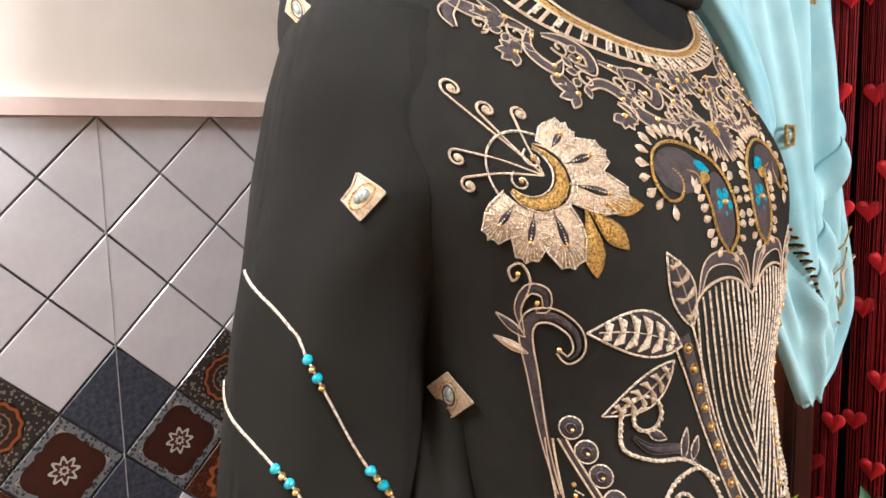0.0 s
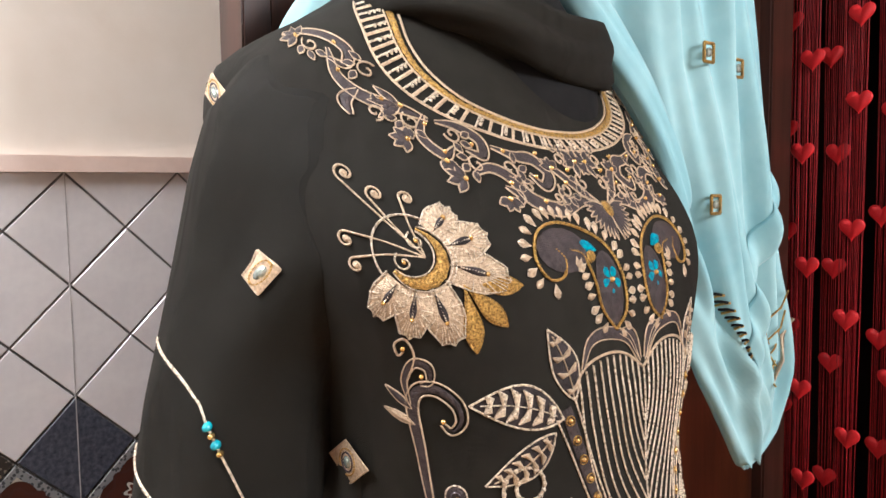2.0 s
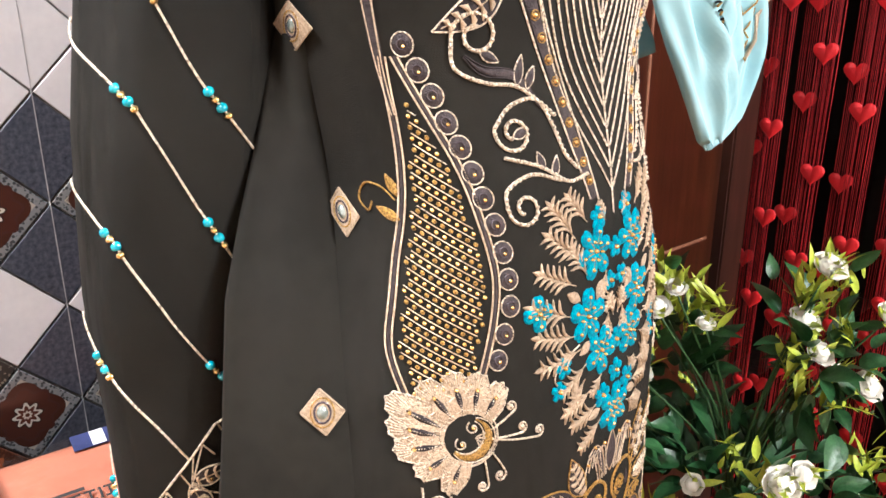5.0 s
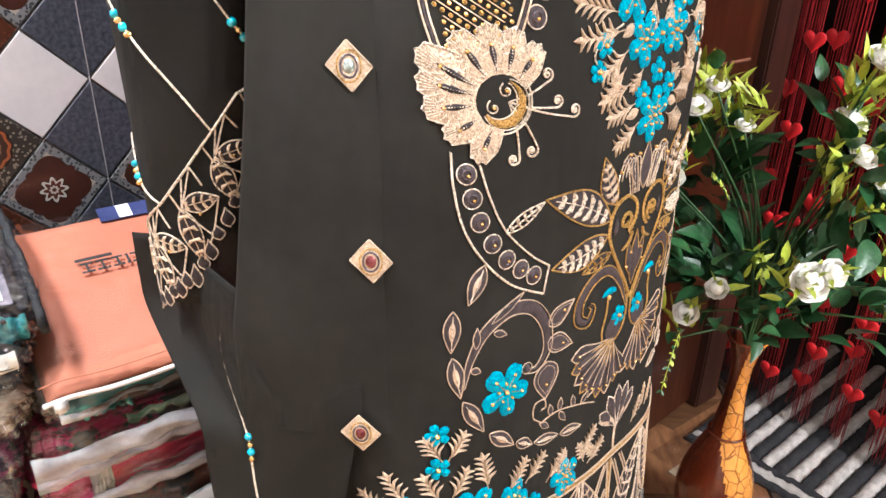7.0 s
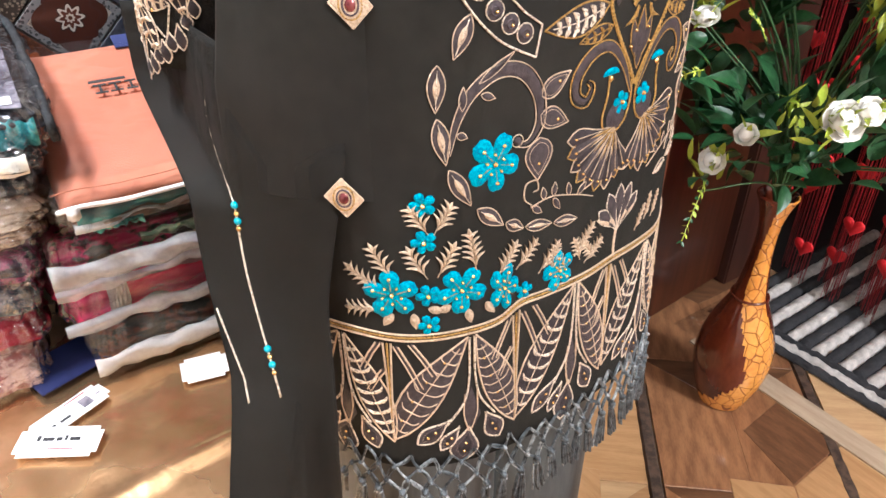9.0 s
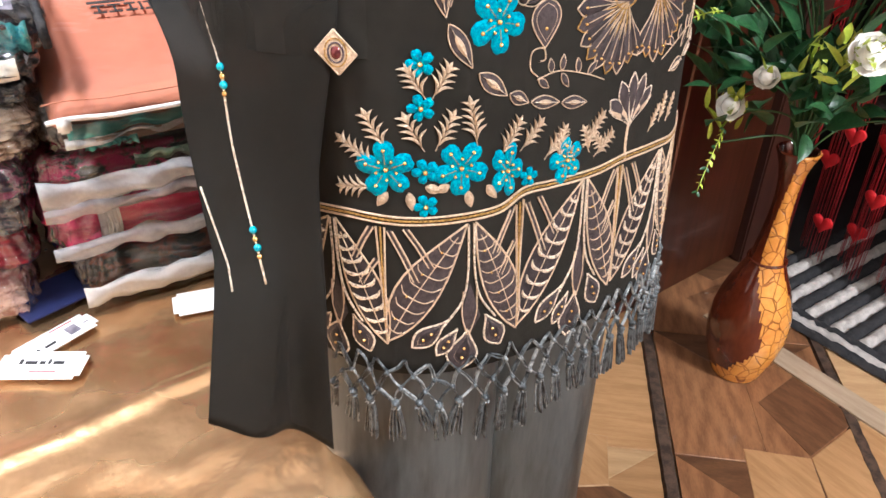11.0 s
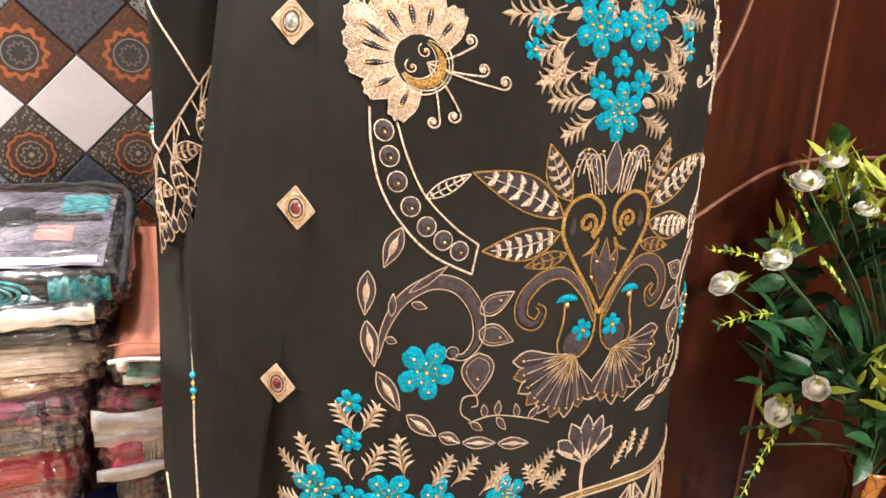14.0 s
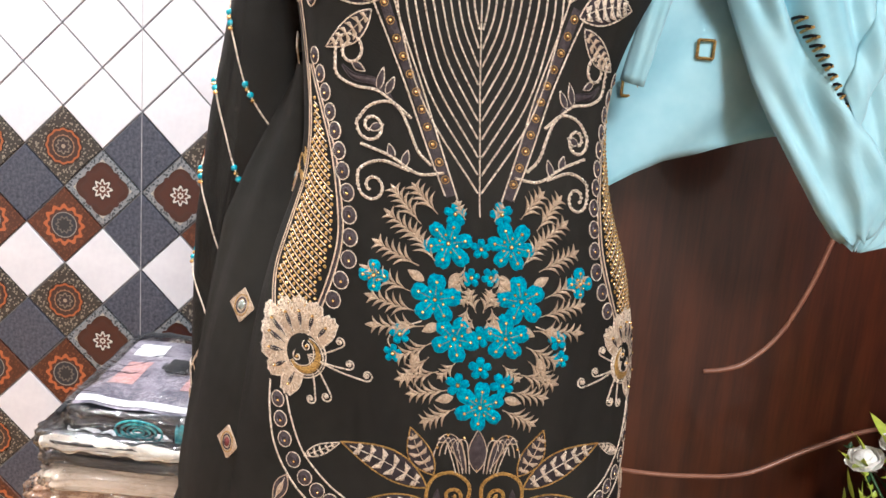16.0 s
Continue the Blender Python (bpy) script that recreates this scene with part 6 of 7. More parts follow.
def heart(y, z, s):
    pts = [(16 * math.sin(t) ** 3, 13 * math.cos(t) - 5 * math.cos(2 * t) - 2 * math.cos(3 * t) - math.cos(4 * t)) for t in np.linspace(0, 2 * math.pi, 25)[:-1]]
    bm = bmesh.new()
    rings = [[bm.verts.new((1.526 + dx, y + px * s * k, z + pz * s * k)) for px, pz in pts] for dx, k in ((-0.002, 0.9), (0.0, 1.0), (0.002, 0.9))]
    for a, b in zip(rings, rings[1:]):
        for i in range(24):
            j = (i + 1) % 24
            bm.faces.new((a[i], a[j], b[j], b[i]))
    bm.faces.new(rings[0])
    bm.faces.new(rings[-1][::-1])
    bmesh.ops.recalc_face_normals(bm, faces=bm.faces)
    return bm


# nearer panels with clear gaps, and a second, sparser run of panels behind them
for depth, y, step, wide, pitch in ((1.530, 0.752, 0.084, 0.052, 0.0028), (1.566, 0.712, 0.092, 0.046, 0.0040)):
    clump = 0
    while y - wide > -0.32:
        bm = bmesh.new()
        for k in range(int(wide / pitch)):
            yy = y - k * pitch + rr.uniform(-0.0008, 0.0008)
            sway = rr.uniform(-0.005, 0.005)
            tube(bm, [(depth + rr.uniform(-0.003, 0.003), y - wide / 2 + (yy - y + wide / 2) * (0.62 + 0.38 * z / 2.07) + sway * (1 - z / 2.07), z) for z in np.linspace(2.07, 0.025 + rr.uniform(0, 0.03), 8)], 0.00058, 4)
        part("thread_panel", bm, REDSTR, curtain)
        for z in np.arange(0.14 + 0.11 * (clump % 2), 2.0, 0.205):
            ob = part("heart", heart(y - wide / 2 + rr.uniform(-0.010, 0.010), z + rr.uniform(-0.03, 0.03), 0.00152), REDHEART, curtain)
            ob.location.x = depth - 1.530
        y -= step + rr.uniform(-0.006, 0.006)
        clump += 1

# crumpled clear plastic on the floor
rows = [[(1.20 + 0.16 * i / 20, 0.50 + 0.12 * j / 14, 0.004 + 0.05 * abs(noise.noise((i * 0.45, j * 0.5, 4.0))) * math.sin(math.pi * i / 20) * math.sin(math.pi * j / 14)) for i in range(21)] for j in range(15)]
cr = bm_object("plastic_sheet", grid_mesh(rows), PLASTIC)
cr.visible_shadow = False
tagged(cr, "crumpled clear plastic sheet lying on the floor", "plastic")

# ---- stitching on the sleeve and the side flap ----


def sleeve_cord(points, beads):
    m = Motif()
    q = np.array(sweep(points, 14), float)
    flat = q * np.array([0.00122, 1.0])
    m.cord(flat, 0.0021, SILVER, 0.0018)
    run = np.r_[0, np.cumsum(np.hypot(*np.diff(flat, axis=0).T))]
    for d in beads:
        for k, (mt, r) in enumerate(((TURQB, 0.0034), (BEAD, 0.0024), (TURQB, 0.0034), (BEAD, 0.0024))):
            s = d * run[-1] + (k - 1.5) * 0.0064
            m.bead((np.interp(s, run, flat[:, 0]), np.interp(s, run, flat[:, 1])), r, mt, 0.0045, 8)
    m.done("bead_cord", sleeve, "silver cord with turquoise beads", lay=lambda v: on_sleeve(v * np.array([1 / 0.00122, 1, 1])))


TURQB = material("turquoise_bead", (0.0, 0.24, 0.34), (0.02, 0.40, 0.50), 120, 0.15, 0.1, spec=0.8)
sleeve_cord([(-101, 1.346), (-63, 1.317), (-50, 1.302), (-21, 1.244), (-8, 1.222), (16, 1.187), (40, 1.165)], (0.36, 0.68))
sleeve_cord([(-112, 1.272), (-93, 1.254), (-56, 1.227), (-42, 1.207), (-15, 1.153), (2, 1.120), (14, 1.100)], (0.36, 0.80))
sleeve_cord([(-106, 1.167), (-65, 1.136), (-57, 1.124), (-16, 1.053), (-4, 1.033), (10, 1.00)], (0.28, 0.80))
sleeve_cord([(-110, 1.070), (-87, 1.049), (-67, 1.030), (-29, 0.975)], (0.34,))
sleeve_cord([(-118, 0.955), (-100, 0.935), (-67, 0.917)], (0.5,))

# slanting cuff
CU = 0.00122
m = Motif()


def cuff(a, f):
    """A place on the cuff: degrees round, and 0 at its upper edge to 1 at its lower edge."""
    up = np.interp(a, [-104, -67, -29, -12, 10], [0.880, 0.917, 0.973, 1.000, 1.010])
    lo = np.interp(a, [-104, -85, -47, -26, -12, 10], [0.868, 0.822, 0.856, 0.900, 0.925, 0.960])
    return (a * CU, up + (lo - up) * f)


m.cord([cuff(a, 0) for a in np.linspace(-104, 8, 40)], 0.0026, SILVER, 0.0018)
for k in range(5):
    a = -104 + 25 * k
    for s0, s1, f in ((-6, 0, 0.26), (9, 1, 0.26), (9, 16, 0.30), (3, 1, 0.24)):
        m.cord([cuff(a + s0, 0.02), cuff(a + s1, f)], 0.0019, SILVER if s0 > 0 else CHAMP)
    m.hooked_leaf(cuff(a, 0.24), cuff(a + 12, 0.92), 0.017, MAUVE, SILVER, CHAMP, 4, 0.0018)
    m.hooked_leaf(cuff(a + 1, 0.24), cuff(a + 26, 0.62), 0.015, MAUVE, SILVER, CHAMP, 4, 0.0018)
    m.cord([cuff(a, 0.26), cuff(a + 19, 0.82)], 0.0018, SILVER)
    m.cord(sweep([cuff(a + 12, 0.92), cuff(a + 20, 0.84), cuff(a + 26, 0.62)]), 0.0020, SILVER)
    for j in range(4):
        m.leaf(cuff(a + 4 + 6 * j, 0.80), cuff(a + 6 + 6 * j, 1.05 - 0.05 * (j % 2)), 0.0105, INNER, SILVER, 0.0017, belly=1.5)
        m.cord([cuff(a + 4.5 + 6 * j, 0.84), cuff(a + 5.6 + 6 * j, 0.96)], 0.0012, CHAMP)
    m.bead(cuff(a + 13, 0.5), 0.0017, BEAD)
m.done("cuff_border", sleeve, "silver and champagne scalloped cuff border", lay=lambda v: on_sleeve(v * np.array([1 / CU, 1, 1])))

# diamond on the upper sleeve
u, z = -53 * CU, 1.394
m = Motif()
dia = [(u - 0.0085, z - 0.002), (u - 0.0050, z + 0.0135), (u + 0.0085, z + 0.002), (u + 0.0050, z - 0.0135)]
m.fill([np.array(p) + (np.array(q) - np.array(p)) * t for p, q in zip(dia, dia[1:] + dia[:1]) for t in (0, 0.33, 0.66)], CHAMP, 0.0010, 0.0006)
m.cord(dia + dia[:1], 0.0018, CHAMP, 0.0020)
m.cord([(u + 0.0046 * math.cos(t), z + 0.0076 * math.sin(t)) for t in np.linspace(0, 2 * math.pi, 18)], 0.0020, GOLD, 0.0026)
sleeve_lay = lambda v: on_sleeve(v * np.array([1 / CU, 1, 1]))
m.done("mirror_diamond", sleeve, "champagne diamond patch with a set stone", lay=sleeve_lay)
m = Motif()
m.bead((u, z), 0.0052, GEM, 0.0032, 14, 0.7)
m.done("stone", sleeve, lay=sleeve_lay)

PAPERISH = material("pale_grey_print", (0.5, 0.5, 0.5), (0.4, 0.4, 0.4), 50, 0.6)

# ---- neck of the stand, folded collar cloth ----
mann = bm_object("mannequin", lathe([(0.001, 1.40), (0.10, 1.42), (0.085, 1.55), (0.056, 1.60), (0.052, 1.68), (0.050, 1.74), (0.030, 1.755), (0.001, 1.757)], 40, (0.482, 0.415, 0)), BLACK)
tagged(mann, "matte black dress stand with a plain neck", "mannequin")
text = bpy.data.curves.new("number_sticker", "FONT")
text.body, text.size, text.extrude, text.align_x = "12", 0.020, 0.0003, "CENTER"
mark = new("number_sticker", text)
text.materials.append(PAPERISH)
mark.matrix_world = pose(0.470, 0.3600, 1.596, 90, 0, -14)
tagged(mark, "small pale number on the black neck", "number")


def rolled(pts, radii, name, mat, parent, label, seed, flat=0.6):
    """A soft roll of cloth along points, with uneven folds."""
    p = np.array(sweep(pts, 9))
    d = np.gradient(p, axis=0)
    d /= np.linalg.norm(d, axis=1)[:, None]
    s = np.linspace(0, 1, len(p))
    rad = np.interp(s, np.linspace(0, 1, len(radii)), radii)
    rows = []
    for i in range(len(p)):
        side = np.cross(d[i], (0, 0, 1.0))
        side /= np.linalg.norm(side) + 1e-9
        up = np.cross(side, d[i])
        row = []
        for a in np.linspace(0, 2 * math.pi, 29)[:-1]:
            w = rad[i] * (1 + 0.16 * math.sin(3 * a + seed + 5 * s[i]) + 0.08 * math.sin(6 * a - 9 * s[i]))
            row.append(tuple(p[i] + side * w * math.cos(a) * flat + up * w * math.sin(a)))
        rows.append(row)
    bm = grid_mesh(rows, True)
    bmesh.ops.holes_fill(bm, edges=[e for e in bm.edges if e.is_boundary], sides=0)
    return part(name, bm, mat, parent, label)


rolled([(0.372, 0.44, 1.572), (0.365, 0.385, 1.578), (0.405, 0.345, 1.570), (0.470, 0.335, 1.548), (0.535, 0.350, 1.548), (0.568, 0.390, 1.562), (0.560, 0.44, 1.580)], (0.014, 0.018, 0.023, 0.025, 0.026, 0.022, 0.015), "collar_fold", KURTA, kurta, "folded collar cloth", 1.0, 0.75)
rolled([(0.385, 0.46, 1.592), (0.395, 0.40, 1.600), (0.430, 0.365, 1.586), (0.485, 0.358, 1.566), (0.535, 0.370, 1.566), (0.552, 0.41, 1.584), (0.548, 0.45, 1.60)], (0.012, 0.015, 0.018, 0.018, 0.019, 0.018, 0.013), "collar_fold", KURTA, kurta, "folded collar cloth", 2.6, 0.7)

# beaded lines on the side flap
for k0, k1, s0, s1, bs in ((0.27, 0.40, 0.20, 0.72, (0.385, 0.635)), (0.02, 0.14, 0.60, 0.76, ())):
    pts = []
    for t in np.linspace(0, 1, 30):
        x, y, z = flap_point(k0 + (k1 - k0) * t, s0 + (s1 - s0) * t)
        pts.append((x, y - 0.0022, z))
    bm = bmesh.new()
    tube(bm, pts, 0.0009, 6)
    line = part("bead_line", bm, SILVER, flap, "thin silver cord line")
    for b0 in bs:
        for j in range(4):
            t = (b0 - s0) / (s1 - s0) + 0.026 * j
            x, y, z = flap_point(k0 + (k1 - k0) * t, s0 + (s1 - s0) * t)
            bm = bmesh.new()
            bmesh.ops.create_uvsphere(bm, u_segments=10, v_segments=6, radius=0.0031 if j % 2 == 0 else 0.0024)
            bmesh.ops.translate(bm, verts=bm.verts, vec=(x, y - 0.003, z))
            bd = part("bead", bm, TURQB if j % 2 == 0 else BEAD, flap)

# ---- turquoise scarf ----
scarf = tagged(new("scarf"), "sheer turquoise chiffon scarf draped over the shoulder", "scarf")
EDGE_Z = [1.118, 1.127, 1.150, 1.190, 1.236, 1.270, 1.342, 1.45, 1.56, 1.656, 1.80]
EDGE_L = [0.850, 0.832, 0.812, 0.783, 0.752, 0.733, 0.702, 0.655, 0.612, 0.598, 0.590]
EDGE_R = [0.862, 0.893, 0.920, 0.930, 0.932, 0.926, 0.906, 0.885, 0.860, 0.842, 0.832]


def scarf_at(f, z, lift=0.0):
    """A place on the front sheet of the scarf: 0 to 1 across at a height."""
    lo, hi = np.interp(z, EDGE_Z, EDGE_L), np.interp(z, EDGE_Z, EDGE_R)
    x = lo + (hi - lo) * f
    deep = min(1.0, (z - 1.118) / 0.10)
    crease = 0.010 * math.sin(11 * f + 5 * z) + 0.006 * math.sin(27 * f - 9 * z + 1.0) + 0.004 * math.sin(46 * f + 3 * z)
    y = 0.385 - 0.020 * math.sin(math.pi * f) * deep + crease * deep * (0.35 + 0.65 * min(1, (hi - lo) / 0.2)) + 0.02 * max(0.0, z - 1.5)
    return (x, y - lift, z + 0.004 * math.sin(31 * f) * (1 - deep))


rows = [[scarf_at(f, z) for f in np.linspace(0, 1, 90)] for z in np.linspace(1.80, 1.118, 90)]
sheet = part("hanging_panel", grid_mesh(rows), SCARF, scarf)
solid(sheet, 0.0012)
# the layer behind, caught up towards the shoulder
rows = []
for s in np.linspace(0, 1, 50):
    row = []
    for k in np.linspace(0, 1, 70):
        x = 0.545 + 0.255 * k - 0.03 * (1 - s) * (1 - k)
        zb = float(np.interp(x, [0.54, 0.60, 0.635, 0.665, 0.706, 0.763, 0.80], [1.150, 1.150, 1.172, 1.186, 1.196, 1.216, 1.226]))
        z = 1.62 + (zb - 1.62) * s
        sag = math.sin(7 * k + 9 * s) * 0.009 + math.sin(16 * (s + 0.45 * k)) * 0.006 * s + 0.003 * math.sin(31 * (s + 0.4 * k))
        row.append((x, 0.425 + 0.015 * k + sag, z))
    rows.append(row)
back_sheet = part("back_panel", grid_mesh(rows), SCARF, scarf)
solid(back_sheet, 0.0012)
# soft fold that lies over the leading edge and runs down to the lowest point
rows = []
for z in np.linspace(1.44, 1.122, 60):
    wide = float(np.interp(z, [1.122, 1.16, 1.25, 1.35, 1.44], [0.55, 0.60, 0.32, 0.20, 0.12]))
    row = []
    for j in np.linspace(0, 1, 24):
        x, y, zz = scarf_at(j * wide, z)
        bulge = 0.013 * math.sin(math.pi * min(1, j * 1.02)) ** 0.6 + 0.003 * math.sin(14 * j + 22 * z)
        row.append((x - 0.003 * (1 - j), y - 0.002 - bulge, zz + 0.010 * j))
    rows.append(row)
fold_part = part("front_fold", grid_mesh(rows), SCARF, scarf)
solid(fold_part, 0.0012)
# crossing fold towards the far side
rows = []
for t in np.linspace(0, 1, 50):
    z, f = 1.245 + 0.20 * t, 0.36 + 0.64 * t
    row = []
    for j in np.linspace(-1, 1, 15):
        x, y, zz = scarf_at(min(f, 1), z + 0.022 * j)
        row.append((x, y - 0.002 - 0.009 * (1 - j * j), zz))
    rows.append(row)
cross_fold = part("cross_fold", grid_mesh(rows), SCARF, scarf)
solid(cross_fold, 0.0010)
# trim of small stitches beside the fold
for i in range(20):
    z = 1.330 - 0.0042 * i
    wide = float(np.interp(z, [1.122, 1.16, 1.25, 1.35, 1.44], [0.55, 0.60, 0.32, 0.20, 0.12])) + 0.01
    a, b = Vector(scarf_at(wide, z, 0.006)), Vector(scarf_at(wide + 0.035, z + 0.004 * (i % 2), 0.006))
    bm = bmesh.new()
    tube(bm, [a, (a + b) / 2 + Vector((0, -0.001, 0.001)), b], 0.0015, 5)
    part("trim_stitch", bm, GOLD if i % 2 else BLACK, scarf, "gold stitch" if i % 2 else "dark stitch")
# rolled edge along the body and behind the neck
rolled([(0.548, 0.455, 1.70), (0.556, 0.410, 1.640), (0.575, 0.372, 1.575), (0.600, 0.345, 1.515), (0.622, 0.330, 1.450), (0.630, 0.330, 1.400), (0.622, 0.345, 1.330), (0.612, 0.365, 1.26)], (0.022, 0.022, 0.018, 0.014, 0.012, 0.012, 0.012, 0.012), "rolled_edge", SCARF, scarf, "", 0.4, 0.8)
rolled([(0.325, 0.505, 1.530), (0.340, 0.487, 1.560), (0.362, 0.478, 1.590), (0.398, 0.482, 1.625), (0.460, 0.495, 1.665), (0.520, 0.480, 1.690), (0.552, 0.450, 1.705)], (0.012, 0.016, 0.019, 0.020, 0.022, 0.022, 0.022), "rolled_edge", SCARF, scarf, "", 1.7, 0.7)
for f, z in ((0.40, 1.572), (0.72, 1.566), (0.30, 1.425), (0.55, 1.70)):
    bm = bmesh.new()
    for a, b in (((-1, -1), (1, -1)), ((1, -1), (1, 1)), ((1, 1), (-1, 1)), ((-1, 1), (-1, -1))):
        tube(bm, [(a[0] * 0.008, 0, a[1] * 0.009), (b[0] * 0.008, 0, b[1] * 0.009)], 0.0017, 5)
    patch = part("mirror_square", bm, GOLD, scarf, "small gold stitched square")
    patch.location = scarf_at(f, z, 0.020 if z < 1.44 and f < 0.3 else 0.006)
    bm = lathe([(0.001, -0.001), (0.0045, -0.001), (0.0045, 0.001), (0.001, 0.0012)], 12)
    bmesh.ops.rotate(bm, verts=bm.verts, cent=(0, 0, 0), matrix=Matrix.Rotation(math.radians(90), 3, "X"))
    part("stone", bm, GEM, patch)
for x, y, z in ((0.622, 0.428, 1.258), (0.690, 0.416, 1.300)):
    bm = bmesh.new()
    for a, b in (((-1, -1), (1, -1)), ((1, -1), (1, 1)), ((1, 1), (-1, 1)), ((-1, 1), (-1, -1))):
        tube(bm, [(x + a[0] * 0.008, y, z + a[1] * 0.009), (x + b[0] * 0.008, y, z + b[1] * 0.009)], 0.0017, 5)
    part("mirror_square", bm, GOLD, scarf, "small gold stitched square")
for k in range(4):
    bm = bmesh.new()
    tube(bm, [scarf_at(0.50 + 0.03 * k + 0.13 * j, 1.195 + 0.024 * k + 0.018 * j, 0.006) for j in range(4)], 0.0012, 5)
    part("stitch_line", bm, GOLD, scarf)
bm = bmesh.new()
tube(bm, [scarf_at(0.66 + 0.09 * j, 1.190 + 0.024 * j + 0.003 * (j % 2), 0.006) for j in range(5)], 0.0026, 6)
part("stitch_line", bm, CHAMP, scarf, "dense champagne stitching")

# ---- vase with flowers ----
VASE_DARK = material("dark_turned_wood", (0.070, 0.011, 0.004), (0.115, 0.021, 0.007), 9, 0.16, coat=0.7, stretch=(3, 3, 1))
VASE_ORANGE = material("orange_carved_wood", (0.74, 0.335, 0.055), (0.56, 0.210, 0.030), 14, 0.2, coat=0.7)
nt = VASE_ORANGE.node_tree
vo, bp, tc, mp = (nt.nodes.new(k) for k in ("ShaderNodeTexVoronoi", "ShaderNodeBump", "ShaderNodeTexCoord", "ShaderNodeMapping"))
mp.inputs["Scale"].default_value = (1, 1, 0.75)
vo.feature = "DISTANCE_TO_EDGE"
vo.inputs["Scale"].default_value = 54
st = nt.nodes.new("ShaderNodeMapRange")
st.inputs["From Max"].default_value = 0.045
nt.links.new(tc.outputs["Object"], mp.inputs["Vector"])
nt.links.new(mp.outputs[0], vo.inputs["Vector"])
nt.links.new(vo.outputs["Distance"], st.inputs["Value"])
bp.inputs["Strength"].default_value, bp.inputs["Distance"].default_value = 0.8, 0.002
nt.links.new(st.outputs["Result"], bp.inputs["Height"])
nt.links.new(bp.outputs["Normal"], nt.nodes["Principled BSDF"].inputs["Normal"])
mixn = nt.nodes.new("ShaderNodeMix")
mixn.data_type = "RGBA"
src = nt.nodes["Principled BSDF"].inputs["Base Color"].links[0].from_socket
mixn.inputs["A"].default_value = (0.20, 0.055, 0.010, 1)
nt.links.new(st.outputs["Result"], mixn.inputs["Factor"])
nt.links.new(src, mixn.inputs["B"])
nt.links.new(mixn.outputs["Result"], nt.nodes["Principled BSDF"].inputs["Base Color"])

vase = tagged(new("vase"), "tall two-tone varnished wooden vase on the floor", "vase")
vase.matrix_world = pose(1.105, 0.418, 0.0)
PROFILE = [(0.040, 0.0), (0.044, 0.004), (0.052, 0.025), (0.064, 0.065), (0.069, 0.105), (0.066, 0.145), (0.055, 0.185), (0.041, 0.220), (0.030, 0.248), (0.025, 0.275), (0.021, 0.305), (0.018, 0.335), (0.017, 0.365), (0.019, 0.395), (0.025, 0.422), (0.033, 0.443), (0.034, 0.447), (0.030, 0.447), (0.022, 0.425), (0.015, 0.40)]
for name, mat_v, inside in (("dark_body", VASE_DARK, False), ("carved_body", VASE_ORANGE, True)):
    bm = bmesh.new()
    nz, na = 60, 72
    prof = sweep(PROFILE, 4)
    vs = [[bm.verts.new((r * math.cos(2 * math.pi * i / na), r * math.sin(2 * math.pi * i / na), h)) for i in range(na)] for r, h in prof]
    for a in range(len(prof) - 1):
        h = prof[a][1]
        mid = math.radians(-108 + 20 * math.sin(h * 15 + 0.4))
        half = math.radians(np.interp(h, [0, 0.03, 0.10, 0.2, 0.26, 0.34, 0.40, 0.447], [180, 72, 36, 33, 42, 42, 38, 46]))
        for i in range(na):
            an = 2 * math.pi * (i + 0.5) / na
            dlt = abs((an - mid + math.pi) % (2 * math.pi) - math.pi)
            if (dlt < half) == inside:
                j = (i + 1) % na
                bm.faces.new((vs[a][i], vs[a][j], vs[a + 1][j], vs[a + 1][i]))
    if inside:
        bm.faces.new(vs[0][::-1])
    bmesh.ops.delete(bm, geom=[v for v in bm.verts if not v.link_faces], context="VERTS")
    part(name, bm, mat_v, vase, "carved orange wood" if inside else "dark polished wood")
bm = bmesh.new()
tube(bm, [(0.0312 * math.cos(t), 0.0312 * math.sin(t), 0.247) for t in np.linspace(0, 2 * math.pi, 40)], 0.0026, 6)
part("neck_ring", bm, VASE_DARK, vase, "dark ring")

LEAF_D = material("dark_green_leaf", (0.013, 0.062, 0.020), (0.036, 0.118, 0.040), 40, 0.35, bump=0.4, bump_scale=120, vary=0.25)
LEAF_Y = material("yellow_green_leaf", (0.34, 0.44, 0.035), (0.52, 0.58, 0.08), 40, 0.4, vary=0.2)
PETAL = material("white_silk_petal", (0.92, 0.91, 0.87), (0.88, 0.86, 0.79), 40, 0.55, bump=0.2, bump_scale=120)
STEM = material("green_stem", (0.02, 0.07, 0.02), (0.04, 0.10, 0.03), 40, 0.5)
bouquet = tagged(new("bouquet"), "artificial white roses with green leaves in the vase", "flowers")
rb = random.Random(21)
MOUTH = Vector((1.105, 0.418, 0.43))


def leaf_mesh(ln, w, curl_, fold=0.25, n=7):
    rows = []
    for i in range(n + 1):
        t = i / n
        ww = w * 0.5 * math.sin(math.pi * min(1, 0.04 + t * 0.96) ** 0.8)
        z = -curl_ * t * t * ln
        rows.append([(-ww, t * ln, z + fold * ww), (-ww * 0.5, t * ln, z + fold * ww * 0.4 + 0.03 * w * math.sin(i * 2)), (0, t * ln, z), (ww * 0.5, t * ln, z + fold * ww * 0.4 - 0.03 * w * math.sin(i * 2)), (ww, t * ln, z + fold * ww)])
    bm = grid_mesh(rows)
    me = bpy.data.meshes.new("leaf")
    bm.to_mesh(me)
    bm.free()
    me.polygons.foreach_set("use_smooth", [True] * len(me.polygons))
    return me


